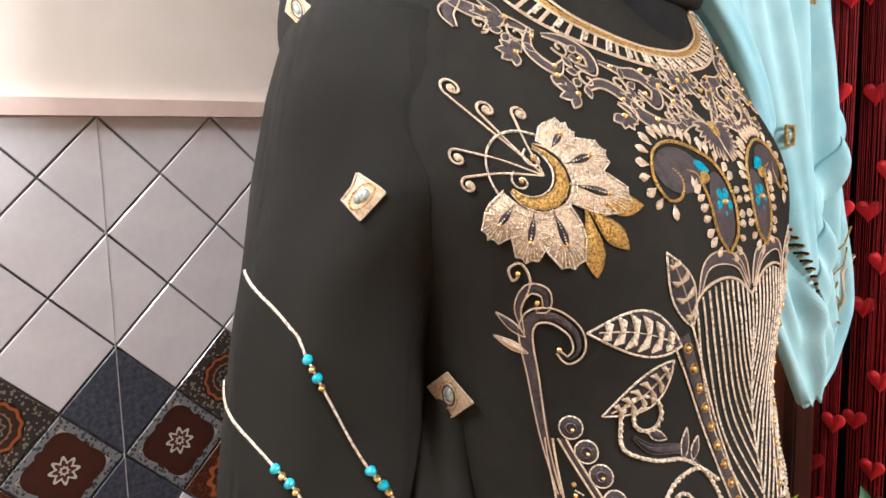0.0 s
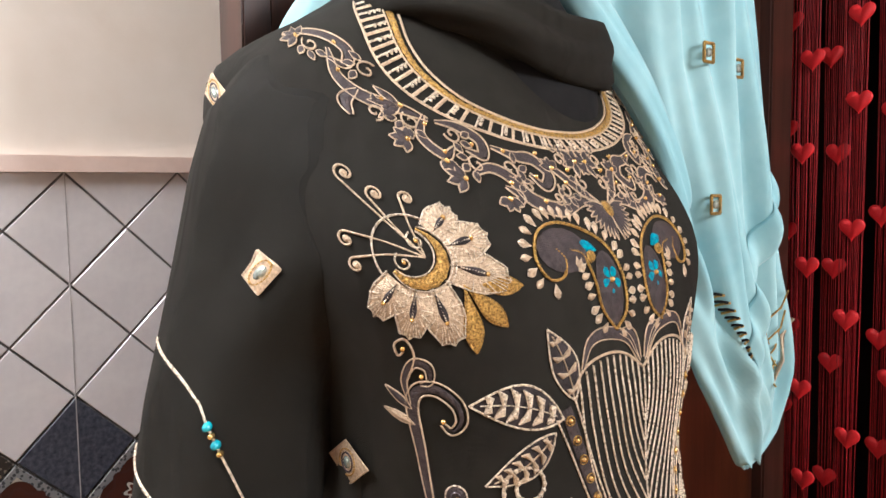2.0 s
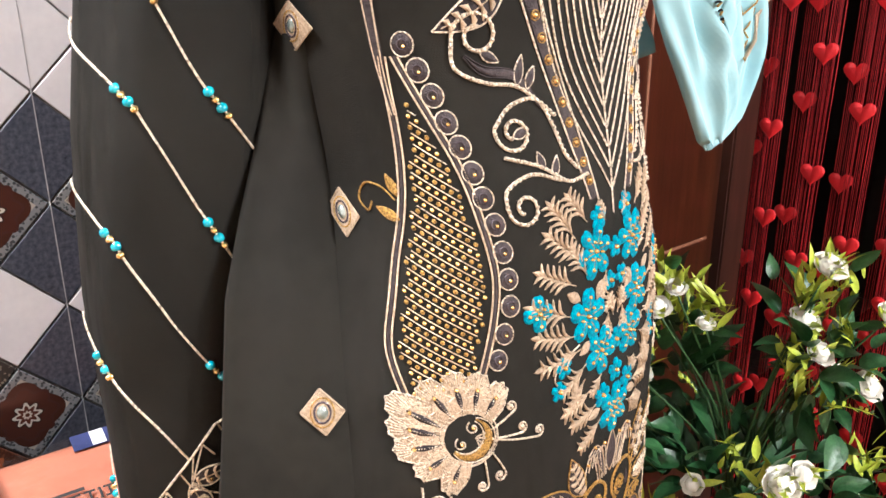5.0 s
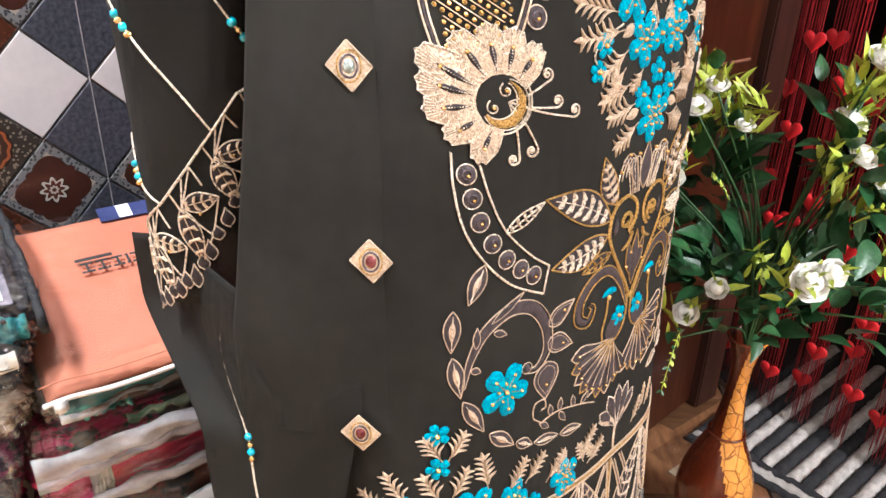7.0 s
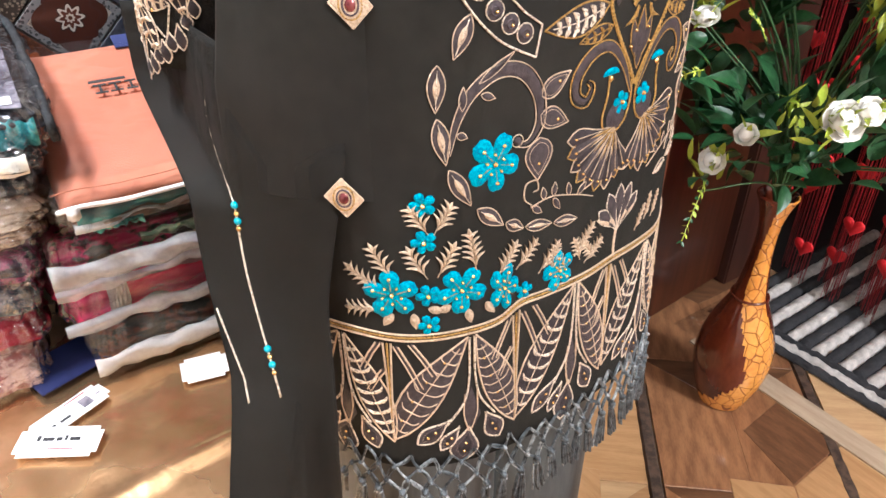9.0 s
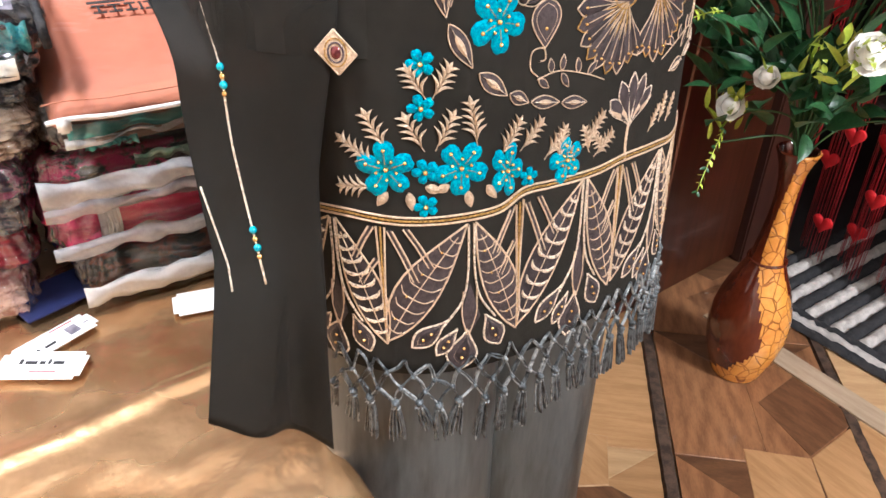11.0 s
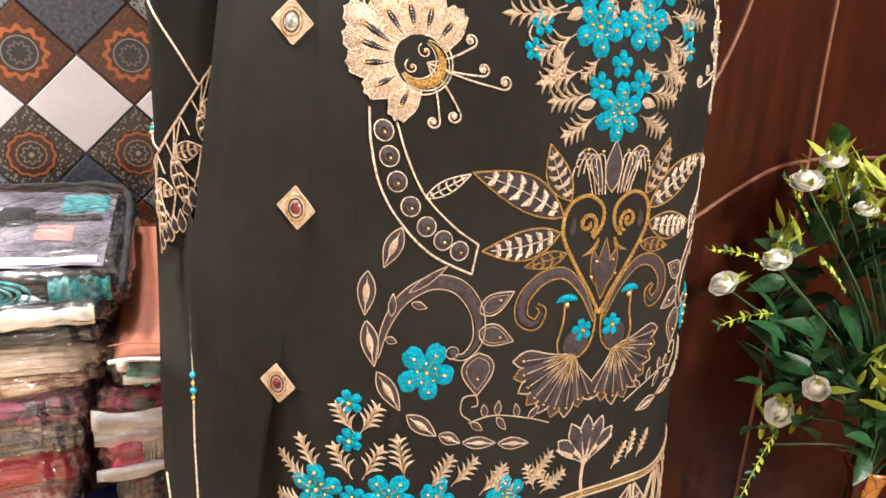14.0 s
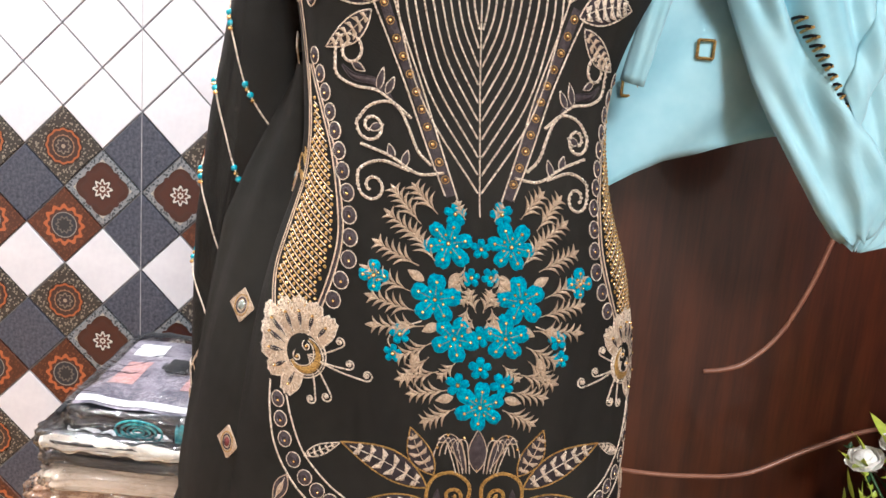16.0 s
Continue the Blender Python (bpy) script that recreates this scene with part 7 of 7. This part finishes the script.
BIG = [leaf_mesh(0.085, 0.048, 0.35), leaf_mesh(0.075, 0.042, 0.6), leaf_mesh(0.095, 0.040, 0.2)]
SLIM = [leaf_mesh(0.036, 0.010, 0.25), leaf_mesh(0.030, 0.009, -0.3), leaf_mesh(0.042, 0.011, 0.1)]
TINY = [leaf_mesh(0.012, 0.005, 0.2, n=3), leaf_mesh(0.010, 0.006, -0.2, n=3)]
for me in BIG:
    me.materials.append(LEAF_D)
for me in SLIM:
    me.materials.append(LEAF_Y)
for me in TINY:
    me.materials.append(LEAF_Y)
TINYD = [m_.copy() for m_ in TINY]
for me in TINYD:
    me.materials.clear()
    me.materials.append(LEAF_D)


def place_leaf(me, at, way, spin, parent, scale=1.0, name="leaf"):
    ob = new(name, me)
    ob.parent = parent
    q = Vector(way).normalized().to_track_quat("Y", "Z")
    ob.matrix_world = Matrix.Translation(at) @ q.to_matrix().to_4x4() @ Matrix.Rotation(spin, 4, "Y") @ Matrix.Scale(scale, 4)
    return ob


def stem_to(at, name="stem"):
    at = Vector(at)
    a = MOUTH + Vector((rb.uniform(-0.012, 0.012), rb.uniform(-0.012, 0.012), -0.06))
    mid = a + (at - a) * 0.45 + Vector((0, 0, 0.06)) - Vector((at.x - a.x, at.y - a.y, 0)) * 0.18
    bm = bmesh.new()
    tube(bm, sweep([a, MOUTH + (a - MOUTH) * 0.2, mid, at], 7), 0.0017, 6)
    return part(name, bm, STEM, bouquet), mid


def rose(at, r, way):
    at, way = Vector(at), Vector(way).normalized()
    q = way.to_track_quat("Z", "Y").to_matrix().to_4x4()
    head = new("rose")
    head.parent = bouquet
    head["label"] = "white silk rose"
    head.matrix_world = Matrix.Translation(at) @ q
    r *= 0.96
    bm = bmesh.new()
    bmesh.ops.create_uvsphere(bm, u_segments=14, v_segments=9, radius=1)
    for v in bm.verts:
        an = math.atan2(v.co.y, v.co.x)
        k = 0.74 * r * (1 + 0.07 * math.sin(3 * an + 5 * v.co.z))
        v.co = Vector((v.co.x * k, v.co.y * k, 0.56 * r + v.co.z * 0.68 * r))
    part("bud", bm, PETAL, head)
    for ring, (n, tilt, rad, hh) in enumerate(((3, -0.9, 0.34, 1.15), (3, -0.6, 0.52, 1.12), (4, -0.35, 0.74, 1.05), (5, 0.05, 0.92, 0.95), (5, 0.5, 1.0, 0.72))):
        for k in range(n):
            a0 = 2 * math.pi * k / n + ring * 0.7 + rb.uniform(-0.15, 0.15)
            rows = []
            for i in range(6):
                t = i / 5
                row = []
                for j in range(7):
                    s = j / 3 - 1
                    an = a0 + s * (math.pi / n) * 1.25
                    rr_ = r * rad * (0.35 + 0.65 * math.sin(t * math.pi * 0.55)) * (1 + tilt * 0.45 * t * t) * (1 + 0.05 * math.sin(5 * s + k))
                    row.append((rr_ * math.cos(an), rr_ * math.sin(an), r * hh * t * (1 - 0.25 * s * s * t) - 0.10 * r * tilt * t ** 3 + 0.03 * r * math.sin(9 * s + k)))
                rows.append(row)
            part("petal", grid_mesh(rows), PETAL, head)
    return head


# head, radius, and how many slim yellow leaves stand round it
ROSES = (((0.991, 0.318, 0.640), 0.024, 10), ((1.015, 0.300, 0.655), 0.017, 3), ((0.970, 0.471, 0.528), 0.018, 4), ((0.990, 0.442, 0.575), 0.015, 3), ((1.127, 0.354, 0.910), 0.022, 7), ((1.125, 0.376, 0.822), 0.021, 5),
         ((1.135, 0.352, 0.776), 0.019, 4), ((1.160, 0.292, 0.738), 0.021, 5), ((1.185, 0.285, 0.842), 0.020, 5), ((1.000, 0.536, 0.826), 0.019, 4), ((1.022, 0.522, 0.858), 0.015, 5), ((0.947, 0.590, 0.666), 0.019, 3),
         ((0.992, 0.550, 0.712), 0.018, 4), ((1.184, 0.234, 0.545), 0.020, 5), ((1.060, 0.490, 0.800), 0.013, 3), ((1.25, 0.36, 0.70), 0.018, 4))
for at, r, n in ROSES:
    at = Vector(at) + Vector((-0.022, -0.026, 0.010))
    out = (at - Vector((1.09, 0.42, 0.48))).normalized() + Vector((-0.35, -0.55, 0.25))
    stem_to(at)
    rose(at, r, out)
    for k in range(int(n * 1.8)):
        way = Vector((rb.uniform(-1, 1), rb.uniform(-1, 0.6), rb.uniform(-0.5, 1))) + out * 0.5
        place_leaf(rb.choice(SLIM), at + way.normalized() * r * 0.35 - out.normalized() * r * 0.2, way, rb.uniform(-1, 1), bouquet, rb.uniform(0.8, 1.15))
# upright yellow-green tufts and dark leaves through the bush
for k in range(125):
    a, el = rb.uniform(0, 2 * math.pi), rb.uniform(0.05, 0.62)
    dist = rb.uniform(0.06, 0.30) * (0.75 if math.sin(a) > 0.3 else 1)
    at = Vector((1.095, 0.415, 0.525)) + Vector((math.cos(a) * math.cos(el) * dist * 0.72, math.sin(a) * math.cos(el) * dist * 0.72, math.sin(el) * dist * 0.95))
    way = (at - Vector((1.095, 0.415, 0.46))).normalized() + Vector((rb.uniform(-0.6, 0.6), rb.uniform(-0.6, 0.6), rb.uniform(-0.45, 0.6)))
    place_leaf(rb.choice(BIG), at, way, rb.uniform(-1.2, 1.2), bouquet, rb.uniform(0.42, 0.80))
for c in ((1.035, 0.525, 0.83), (1.065, 0.475, 0.80), (1.12, 0.36, 0.86), (1.145, 0.30, 0.80), (0.99, 0.33, 0.62), (1.17, 0.27, 0.62), (0.99, 0.545, 0.74), (0.965, 0.47, 0.50), (1.20, 0.33, 0.86), (1.20, 0.25, 0.56), (1.13, 0.33, 0.70), (1.075, 0.560, 0.845), (1.075, 0.515, 0.830), (1.07, 0.470, 0.825), (1.065, 0.545, 0.79), (1.10, 0.345, 0.80), (1.10, 0.350, 0.74), (1.05, 0.40, 0.60), (1.10, 0.335, 0.90)):
    base = Vector(c)
    stem_to(base - Vector((0, 0, 0.03)), "sprig_stem")
    for k in range(13):
        way = Vector((rb.uniform(-0.7, 0.7), rb.uniform(-0.7, 0.7), rb.uniform(0.1, 1.2)))
        place_leaf(rb.choice(SLIM), base + Vector((rb.uniform(-0.02, 0.02), rb.uniform(-0.02, 0.02), rb.uniform(-0.03, 0.03))), way, rb.uniform(-1, 1), bouquet, rb.uniform(0.85, 1.4))
# dark leaves low in the two side branches
for c, rad, n in (((1.065, 0.520, 0.70), (0.045, 0.05, 0.12), 84), ((1.13, 0.335, 0.76), (0.05, 0.05, 0.11), 70), ((1.06, 0.44, 0.56), (0.07, 0.09, 0.05), 40)):
    for k in range(n):
        off = Vector([rb.gauss(0, 0.6) * q for q in rad])
        way = off.normalized() + Vector((rb.uniform(-0.8, 0.4), rb.uniform(-0.7, 0.5), rb.uniform(-0.3, 0.9)))
        place_leaf(rb.choice(BIG), Vector(c) + off, way, rb.uniform(-1.2, 1.2), bouquet, rb.uniform(0.42, 0.80))
# fine ferny sprigs
for c, way in (((1.005, 0.520, 0.78), (-0.3, 0.3, 0.8)), ((1.040, 0.500, 0.78), (-0.2, -0.2, 1)), ((0.965, 0.545, 0.72), (-0.7, 0.2, 0.3)), ((0.955, 0.500, 0.66), (-0.8, 0, 0.1)), ((1.12, 0.34, 0.84), (0.1, -0.4, 0.9)), ((0.955, 0.455, 0.50), (-0.5, -0.2, -0.4)), ((1.10, 0.30, 0.72), (-0.2, -0.6, 0.4)), ((1.15, 0.24, 0.64), (0.1, -0.8, 0.1)), ((1.03, 0.46, 0.70), (-0.5, 0, 0.6))):
    c, way = Vector(c), Vector(way).normalized()
    sprig = []
    bm = bmesh.new()
    pts = [c + way * 0.09 * t + Vector((0, 0, -0.02 * t * t)) for t in np.linspace(0, 1, 10)]
    tube(bm, pts, 0.0009, 5)
    sp = part("sprig", bm, LEAF_Y, bouquet, "fine fern sprig")
    for i, p in enumerate(pts):
        for s in (1, -1):
            w2 = way + s * way.cross(Vector((0.3, -0.6, 0.7))).normalized() * 1.1
            place_leaf(rb.choice(TINY if i % 3 else TINYD), p, w2, rb.uniform(-1, 1), sp, rb.uniform(0.8, 1.2), "leaflet")

# ---- dado tiles and floor boards, piece by piece ----


def medallion(name, ground, speck, rings, border):
    """A printed tile: round ornaments of given radius, scallops and colour on a speckled ground, with a border along the edges."""
    m = bpy.data.materials.new(name)
    m.use_nodes = True
    nt = m.node_tree
    b = nt.nodes["Principled BSDF"]
    b.inputs["Roughness"].default_value, b.inputs["Coat Weight"].default_value = 0.22, 0.3
    N, L = nt.nodes.new, nt.links.new

    def calc(op, a, c=None):
        n = N("ShaderNodeMath")
        n.operation = op
        for k, v in enumerate((a, c)):
            if v is None:
                continue
            if isinstance(v, (int, float)):
                n.inputs[k].default_value = v
            else:
                L(v, n.inputs[k])
        return n.outputs[0]

    sep, tc = N("ShaderNodeSeparateXYZ"), N("ShaderNodeTexCoord")
    L(tc.outputs["Object"], sep.inputs[0])
    x, z = sep.outputs["X"], sep.outputs["Z"]
    r = calc("SQRT", calc("ADD", calc("MULTIPLY", x, x), calc("MULTIPLY", z, z)))
    an = calc("ARCTAN2", z, x)
    vo = N("ShaderNodeTexVoronoi")
    vo.inputs["Scale"].default_value = 190
    L(tc.outputs["Object"], vo.inputs["Vector"])

    def blend(fac, a, c):
        n = N("ShaderNodeMix")
        n.data_type = "RGBA"
        L(fac, n.inputs["Factor"])
        for key, v in (("A", a), ("B", c)):
            if isinstance(v, tuple):
                n.inputs[key].default_value = (*v, 1)
            else:
                L(v, n.inputs[key])
        return n.outputs["Result"]

    col = blend(calc("LESS_THAN", vo.outputs["Distance"], 0.38), ground, speck)
    if border:
        d = calc("ADD", calc("ABSOLUTE", x), calc("ABSOLUTE", z))
        bc = blend(calc("LESS_THAN", vo.outputs["Distance"], 0.42), border[0], border[1])
        col = blend(calc("GREATER_THAN", d, 0.058), col, bc)
        col = blend(calc("MULTIPLY", calc("GREATER_THAN", d, 0.0555), calc("LESS_THAN", d, 0.058)), col, (0.36, 0.33, 0.28))
    for radius, n, amp, tone in rings:
        edge = calc("ADD", radius, calc("MULTIPLY", amp, calc("COSINE", calc("MULTIPLY", an, n))))
        col = blend(calc("LESS_THAN", r, edge), col, tone)
    L(col, b.inputs["Base Color"])
    return m


T_ROSE = medallion("rosette_print_tile", (0.36, 0.33, 0.28), (0.20, 0.17, 0.14), [(0.046, 4, 0.006, (0.052, 0.020, 0.014)), (0.040, 8, 0.004, (0.055, 0.022, 0.018)), (0.036, 8, 0.004, (0.060, 0.021, 0.015)), (0.020, 8, 0.003, (0.045, 0.022, 0.018)), (0.0165, 8, 0.0035, (0.52, 0.49, 0.44)), (0.012, 8, 0.003, (0.09, 0.03, 0.02)), (0.006, 8, 0.001, (0.50, 0.46, 0.40)), (0.003, 1, 0, (0.08, 0.03, 0.02))], ((0.19, 0.20, 0.21), (0.055, 0.06, 0.065)))
T_CIRC = medallion("circle_print_tile", (0.040, 0.034, 0.030), (0.19, 0.165, 0.13), [(0.037, 16, 0.001, (0.030, 0.018, 0.014)), (0.034, 12, 0.0012, (0.30, 0.085, 0.030)), (0.030, 12, 0.001, (0.05, 0.026, 0.02)), (0.022, 16, 0.0008, (0.22, 0.12, 0.07)), (0.0195, 1, 0, (0.035, 0.026, 0.024)), (0.014, 8, 0.002, (0.16, 0.13, 0.10)), (0.011, 8, 0.002, (0.04, 0.03, 0.03)), (0.004, 1, 0, (0.25, 0.20, 0.15))], None)
T_SUN = medallion("sunburst_print_tile", (0.070, 0.024, 0.014), (0.12, 0.042, 0.022), [(0.038, 12, 0.0035, (0.36, 0.10, 0.035)), (0.031, 12, 0.002, (0.06, 0.025, 0.018)), (0.0255, 1, 0, (0.20, 0.19, 0.17)), (0.0235, 1, 0, (0.030, 0.030, 0.036)), (0.016, 10, 0.002, (0.10, 0.09, 0.08)), (0.012, 10, 0.002, (0.030, 0.028, 0.030))], None)


def tile_mesh(name, mat, half=False):
    """A glazed tile set on its corner, with a bevelled rim."""
    h, g = TILE_H - 0.0021, 0.0016
    bm = bmesh.new()
    shape = [(-1, 0), (0, -1), (1, 0)] + ([] if half else [(0, 1)])
    o = [bm.verts.new((x * h, 0.007, z * h)) for x, z in shape]
    a = [bm.verts.new((x * h, 0.0012, z * h)) for x, z in shape]
    c = [bm.verts.new((x * (h - g), 0.0, z * (h - g) - (g * 0.6 if half and z == 0 else 0))) for x, z in shape]
    n = len(shape)
    for p, q in ((o, a), (a, c)):
        for i in range(n):
            j = (i + 1) % n
            bm.faces.new((p[i], p[j], q[j], q[i]))
    bm.faces.new(c)
    bmesh.ops.recalc_face_normals(bm, faces=bm.faces)
    me = bpy.data.meshes.new(name)
    bm.to_mesh(me)
    bm.free()
    me.materials.append(mat)
    return me


dado = tagged(bm_object("wall_dado", box(bmesh.new(), (-2.19, WALL_Y + 0.0045, 0.0), (RIGHT_X - 0.002, WALL_Y + 0.0088, DADO), 0), GROUT, False), "tiled dado of white, navy and printed tiles set diagonally", "wall tiles", kind="structure")
KINDS = {k: tile_mesh("tile", mt) for k, mt in (("white", TILE_WHITE), ("navy", TILE_NAVY), ("rose", T_ROSE), ("circ", T_CIRC), ("sun", T_SUN))}
HALF = tile_mesh("tile", TILE_WHITE, True)


def tile_kind(i, j):
    if j >= 4 or j % 4 == 0:
        return "white"
    if j % 4 == 2:
        return "navy" if i % 6 == 3 else "rose"
    return "navy" if i % 6 == 0 else ("circ" if j % 4 == 3 else "sun")


rest = []
for i in range(-26, 22):
    for j in range(-11, 9):
        if (i + j) % 2 == 0:
            continue
        at = (TILE_X0 + TILE_H * i, WALL_Y - 0.0018, TILE_Z0 + TILE_H * j)
        if at[2] < 0.08 or at[0] > RIGHT_X - 0.08:
            continue
        me = HALF if j == 8 else KINDS[tile_kind(i, j)]
        if -7 <= i <= 14 and j >= -7:
            ob = new("tile", me)
            ob.parent = dado
            ob.location = at
        else:
            rest.append((me, at))
bm = bmesh.new()
for me, at in rest:
    k = len(bm.verts)
    bm.from_mesh(me)
    bm.verts.ensure_lookup_table()
    bmesh.ops.translate(bm, verts=bm.verts[k:], vec=at)
far = bm_object("tile_field", bm, TILE_WHITE, False)
far.parent = dado
far["kind"] = "stuff"
# straight joints between the printed sheets
JOINT = material("pale_joint_line", (0.42, 0.42, 0.43), (0.30, 0.30, 0.31), 60, 0.7)
for i in (-6, 0, 6, 12):
    bm = box(bmesh.new(), (TILE_X0 + TILE_H * i - 0.0007, WALL_Y - 0.0022, 0.35), (TILE_X0 + TILE_H * i + 0.0007, WALL_Y + 0.004, DADO))
    part("joint", bm, JOINT, dado, "", False)

# patterned floor: square modules between dark braided strips
OAK = material("pale_oak_print", (0.50, 0.33, 0.17), (0.40, 0.25, 0.12), 8, 0.38, stretch=(9, 1, 1), vary=0.10, coat=0.15)
OAK2 = material("honey_oak_print", (0.40, 0.23, 0.105), (0.31, 0.17, 0.07), 8, 0.38, stretch=(9, 1, 1), vary=0.10, coat=0.15)
WALNUT = material("walnut_print", (0.26, 0.125, 0.055), (0.15, 0.066, 0.028), 7, 0.36, stretch=(2, 9, 1), vary=0.12, coat=0.15)
WALNUT2 = material("dark_walnut_print", (0.150, 0.072, 0.033), (0.085, 0.038, 0.017), 7, 0.36, stretch=(9, 2, 1), vary=0.12, coat=0.15)
PALE = material("pale_plank_print", (0.46, 0.36, 0.25), (0.36, 0.27, 0.18), 9, 0.4, stretch=(9, 1, 1), coat=0.15)
STRIPM = material("braided_dark_strip", (0.030, 0.018, 0.012), (0.09, 0.055, 0.035), 60, 0.6, bump=0.5, bump_scale=150, mix=0.4)
floor = tagged(bm_object("floor", box(bmesh.new(), (-2.19, -2.59, -0.0115), (3.59, 1.05, -0.006)), OAK2, False), "patterned floor covering of oak and walnut shapes", "floor", kind="structure")
E1, E2 = Vector((0.645, 0.764, 0)), Vector((0.764, -0.645, 0))
ORI = Vector((1.05, 0.59, 0))
MOD = 0.33


def board_mesh(shape, mat):
    bm = bmesh.new()
    c = Vector((sum(p[0] for p in shape) / len(shape), sum(p[1] for p in shape) / len(shape)))
    lo = [bm.verts.new((p[0], p[1], -0.006)) for p in shape]
    mid = [bm.verts.new((p[0], p[1], -0.0007)) for p in shape]
    up = [bm.verts.new((*(c + (Vector(p) - c) * (1 - 0.0012 / max(0.02, (Vector(p) - c).length))), 0.0)) for p in shape]
    n = len(shape)
    for p, q in ((lo, mid), (mid, up)):
        for i in range(n):
            bm.faces.new((p[i], p[(i + 1) % n], q[(i + 1) % n], q[i]))
    bm.faces.new(up)
    bmesh.ops.recalc_face_normals(bm, faces=bm.faces)
    me = bpy.data.meshes.new("floor_board")
    bm.to_mesh(me)
    bm.free()
    me.materials.append(mat)
    return me


HALVES = [([(0.003, 0.042), (0.997, 0.042), (0.62, 0.50), (0.003, 0.50)], 0), ([(0.997, 0.042), (0.997, 0.958), (0.62, 0.50)], 1), ([(0.003, 0.50), (0.62, 0.50), (0.997, 0.958), (0.003, 0.958)], 2)]
WOODS = ((WALNUT, WALNUT2, WALNUT), (OAK, OAK, OAK2))
MESHES = {}
turn = math.atan2(E1.y, E1.x)
for b in range(-3, 3):
    for a in range(-5, 5):
        base = ORI + E1 * (a * MOD) + E2 * (b * MOD)
        mid = base + (E1 + E2) * MOD / 2
        if not (0.28 < mid.x < 2.1 and -0.45 < mid.y < 1.0):
            continue
        for k, (shape, w) in enumerate(HALVES):
            mt = OAK if b >= 1 else WOODS[b % 2][w]
            if (k, b % 2, mt.name) not in MESHES:
                MESHES[k, b % 2, mt.name] = board_mesh([(p[0] * MOD, -p[1] * MOD) for p in shape], mt)
            ob = new("floor_board", MESHES[k, b % 2, mt.name])
            ob.parent = floor
            ob.matrix_world = Matrix.Translation(base) @ Matrix.Rotation(turn, 4, "Z")
# the inlaid shapes near the vase and the plank that ends this sheet of covering, each in the plane of the floor
INLAY = (([(1.067, 0.335), (1.181, 0.346), (1.181, 0.216), (1.035, 0.207)], WALNUT2), ([(1.033, 0.204), (1.181, 0.213), (1.181, -0.02), (0.90, 0.02), (0.975, 0.132)], OAK2),
         ([(0.954, 0.277), (1.031, 0.204), (0.972, 0.134), (0.878, 0.194)], OAK2), ([(0.750, 0.445), (0.780, 0.415), (0.710, 0.337), (0.655, 0.369)], OAK2),
         ([(0.655, 0.366), (0.712, 0.334), (0.730, 0.285), (0.66, 0.30), (0.60, 0.36)], WALNUT2), ([(1.183, 0.56), (1.235, 0.56), (1.235, -0.30), (1.183, -0.30)], PALE))
for shape, mt in INLAY:
    cx, cy = sum(p[0] for p in shape) / len(shape), sum(p[1] for p in shape) / len(shape)
    ob = new("floor_inlay", board_mesh([(x - cx, y - cy) for x, y in shape], mt))
    ob.parent = floor
    ob.location = (cx, cy, 0.0040 if mt is PALE else 0.0009)
for b in range(-3, 5):
    p = ORI + E2 * (b * MOD)
    bm = bmesh.new()
    n = 150
    rows = []
    for i in range(n + 1):
        q = p + E1 * (-1.6 + 3.2 * i / n)
        w = 0.0118 + 0.0015 * (i % 2)
        rows.append([tuple(q + E2 * (-w) + Vector((0, 0, -0.004))), tuple(q + E2 * (-w * 0.7) + Vector((0, 0, 0.0015 + 0.001 * (i % 2)))), tuple(q + E2 * (w * 0.7) + Vector((0, 0, 0.0015 + 0.001 * (i % 2)))), tuple(q + E2 * w + Vector((0, 0, -0.004)))])
    rows = [r for r in rows if -2.1 < r[0][0] < 3.4 and -2.4 < r[0][1] < 1.02]
    if len(rows) > 2:
        part("braided_strip", grid_mesh(rows), STRIPM, floor, "", False)
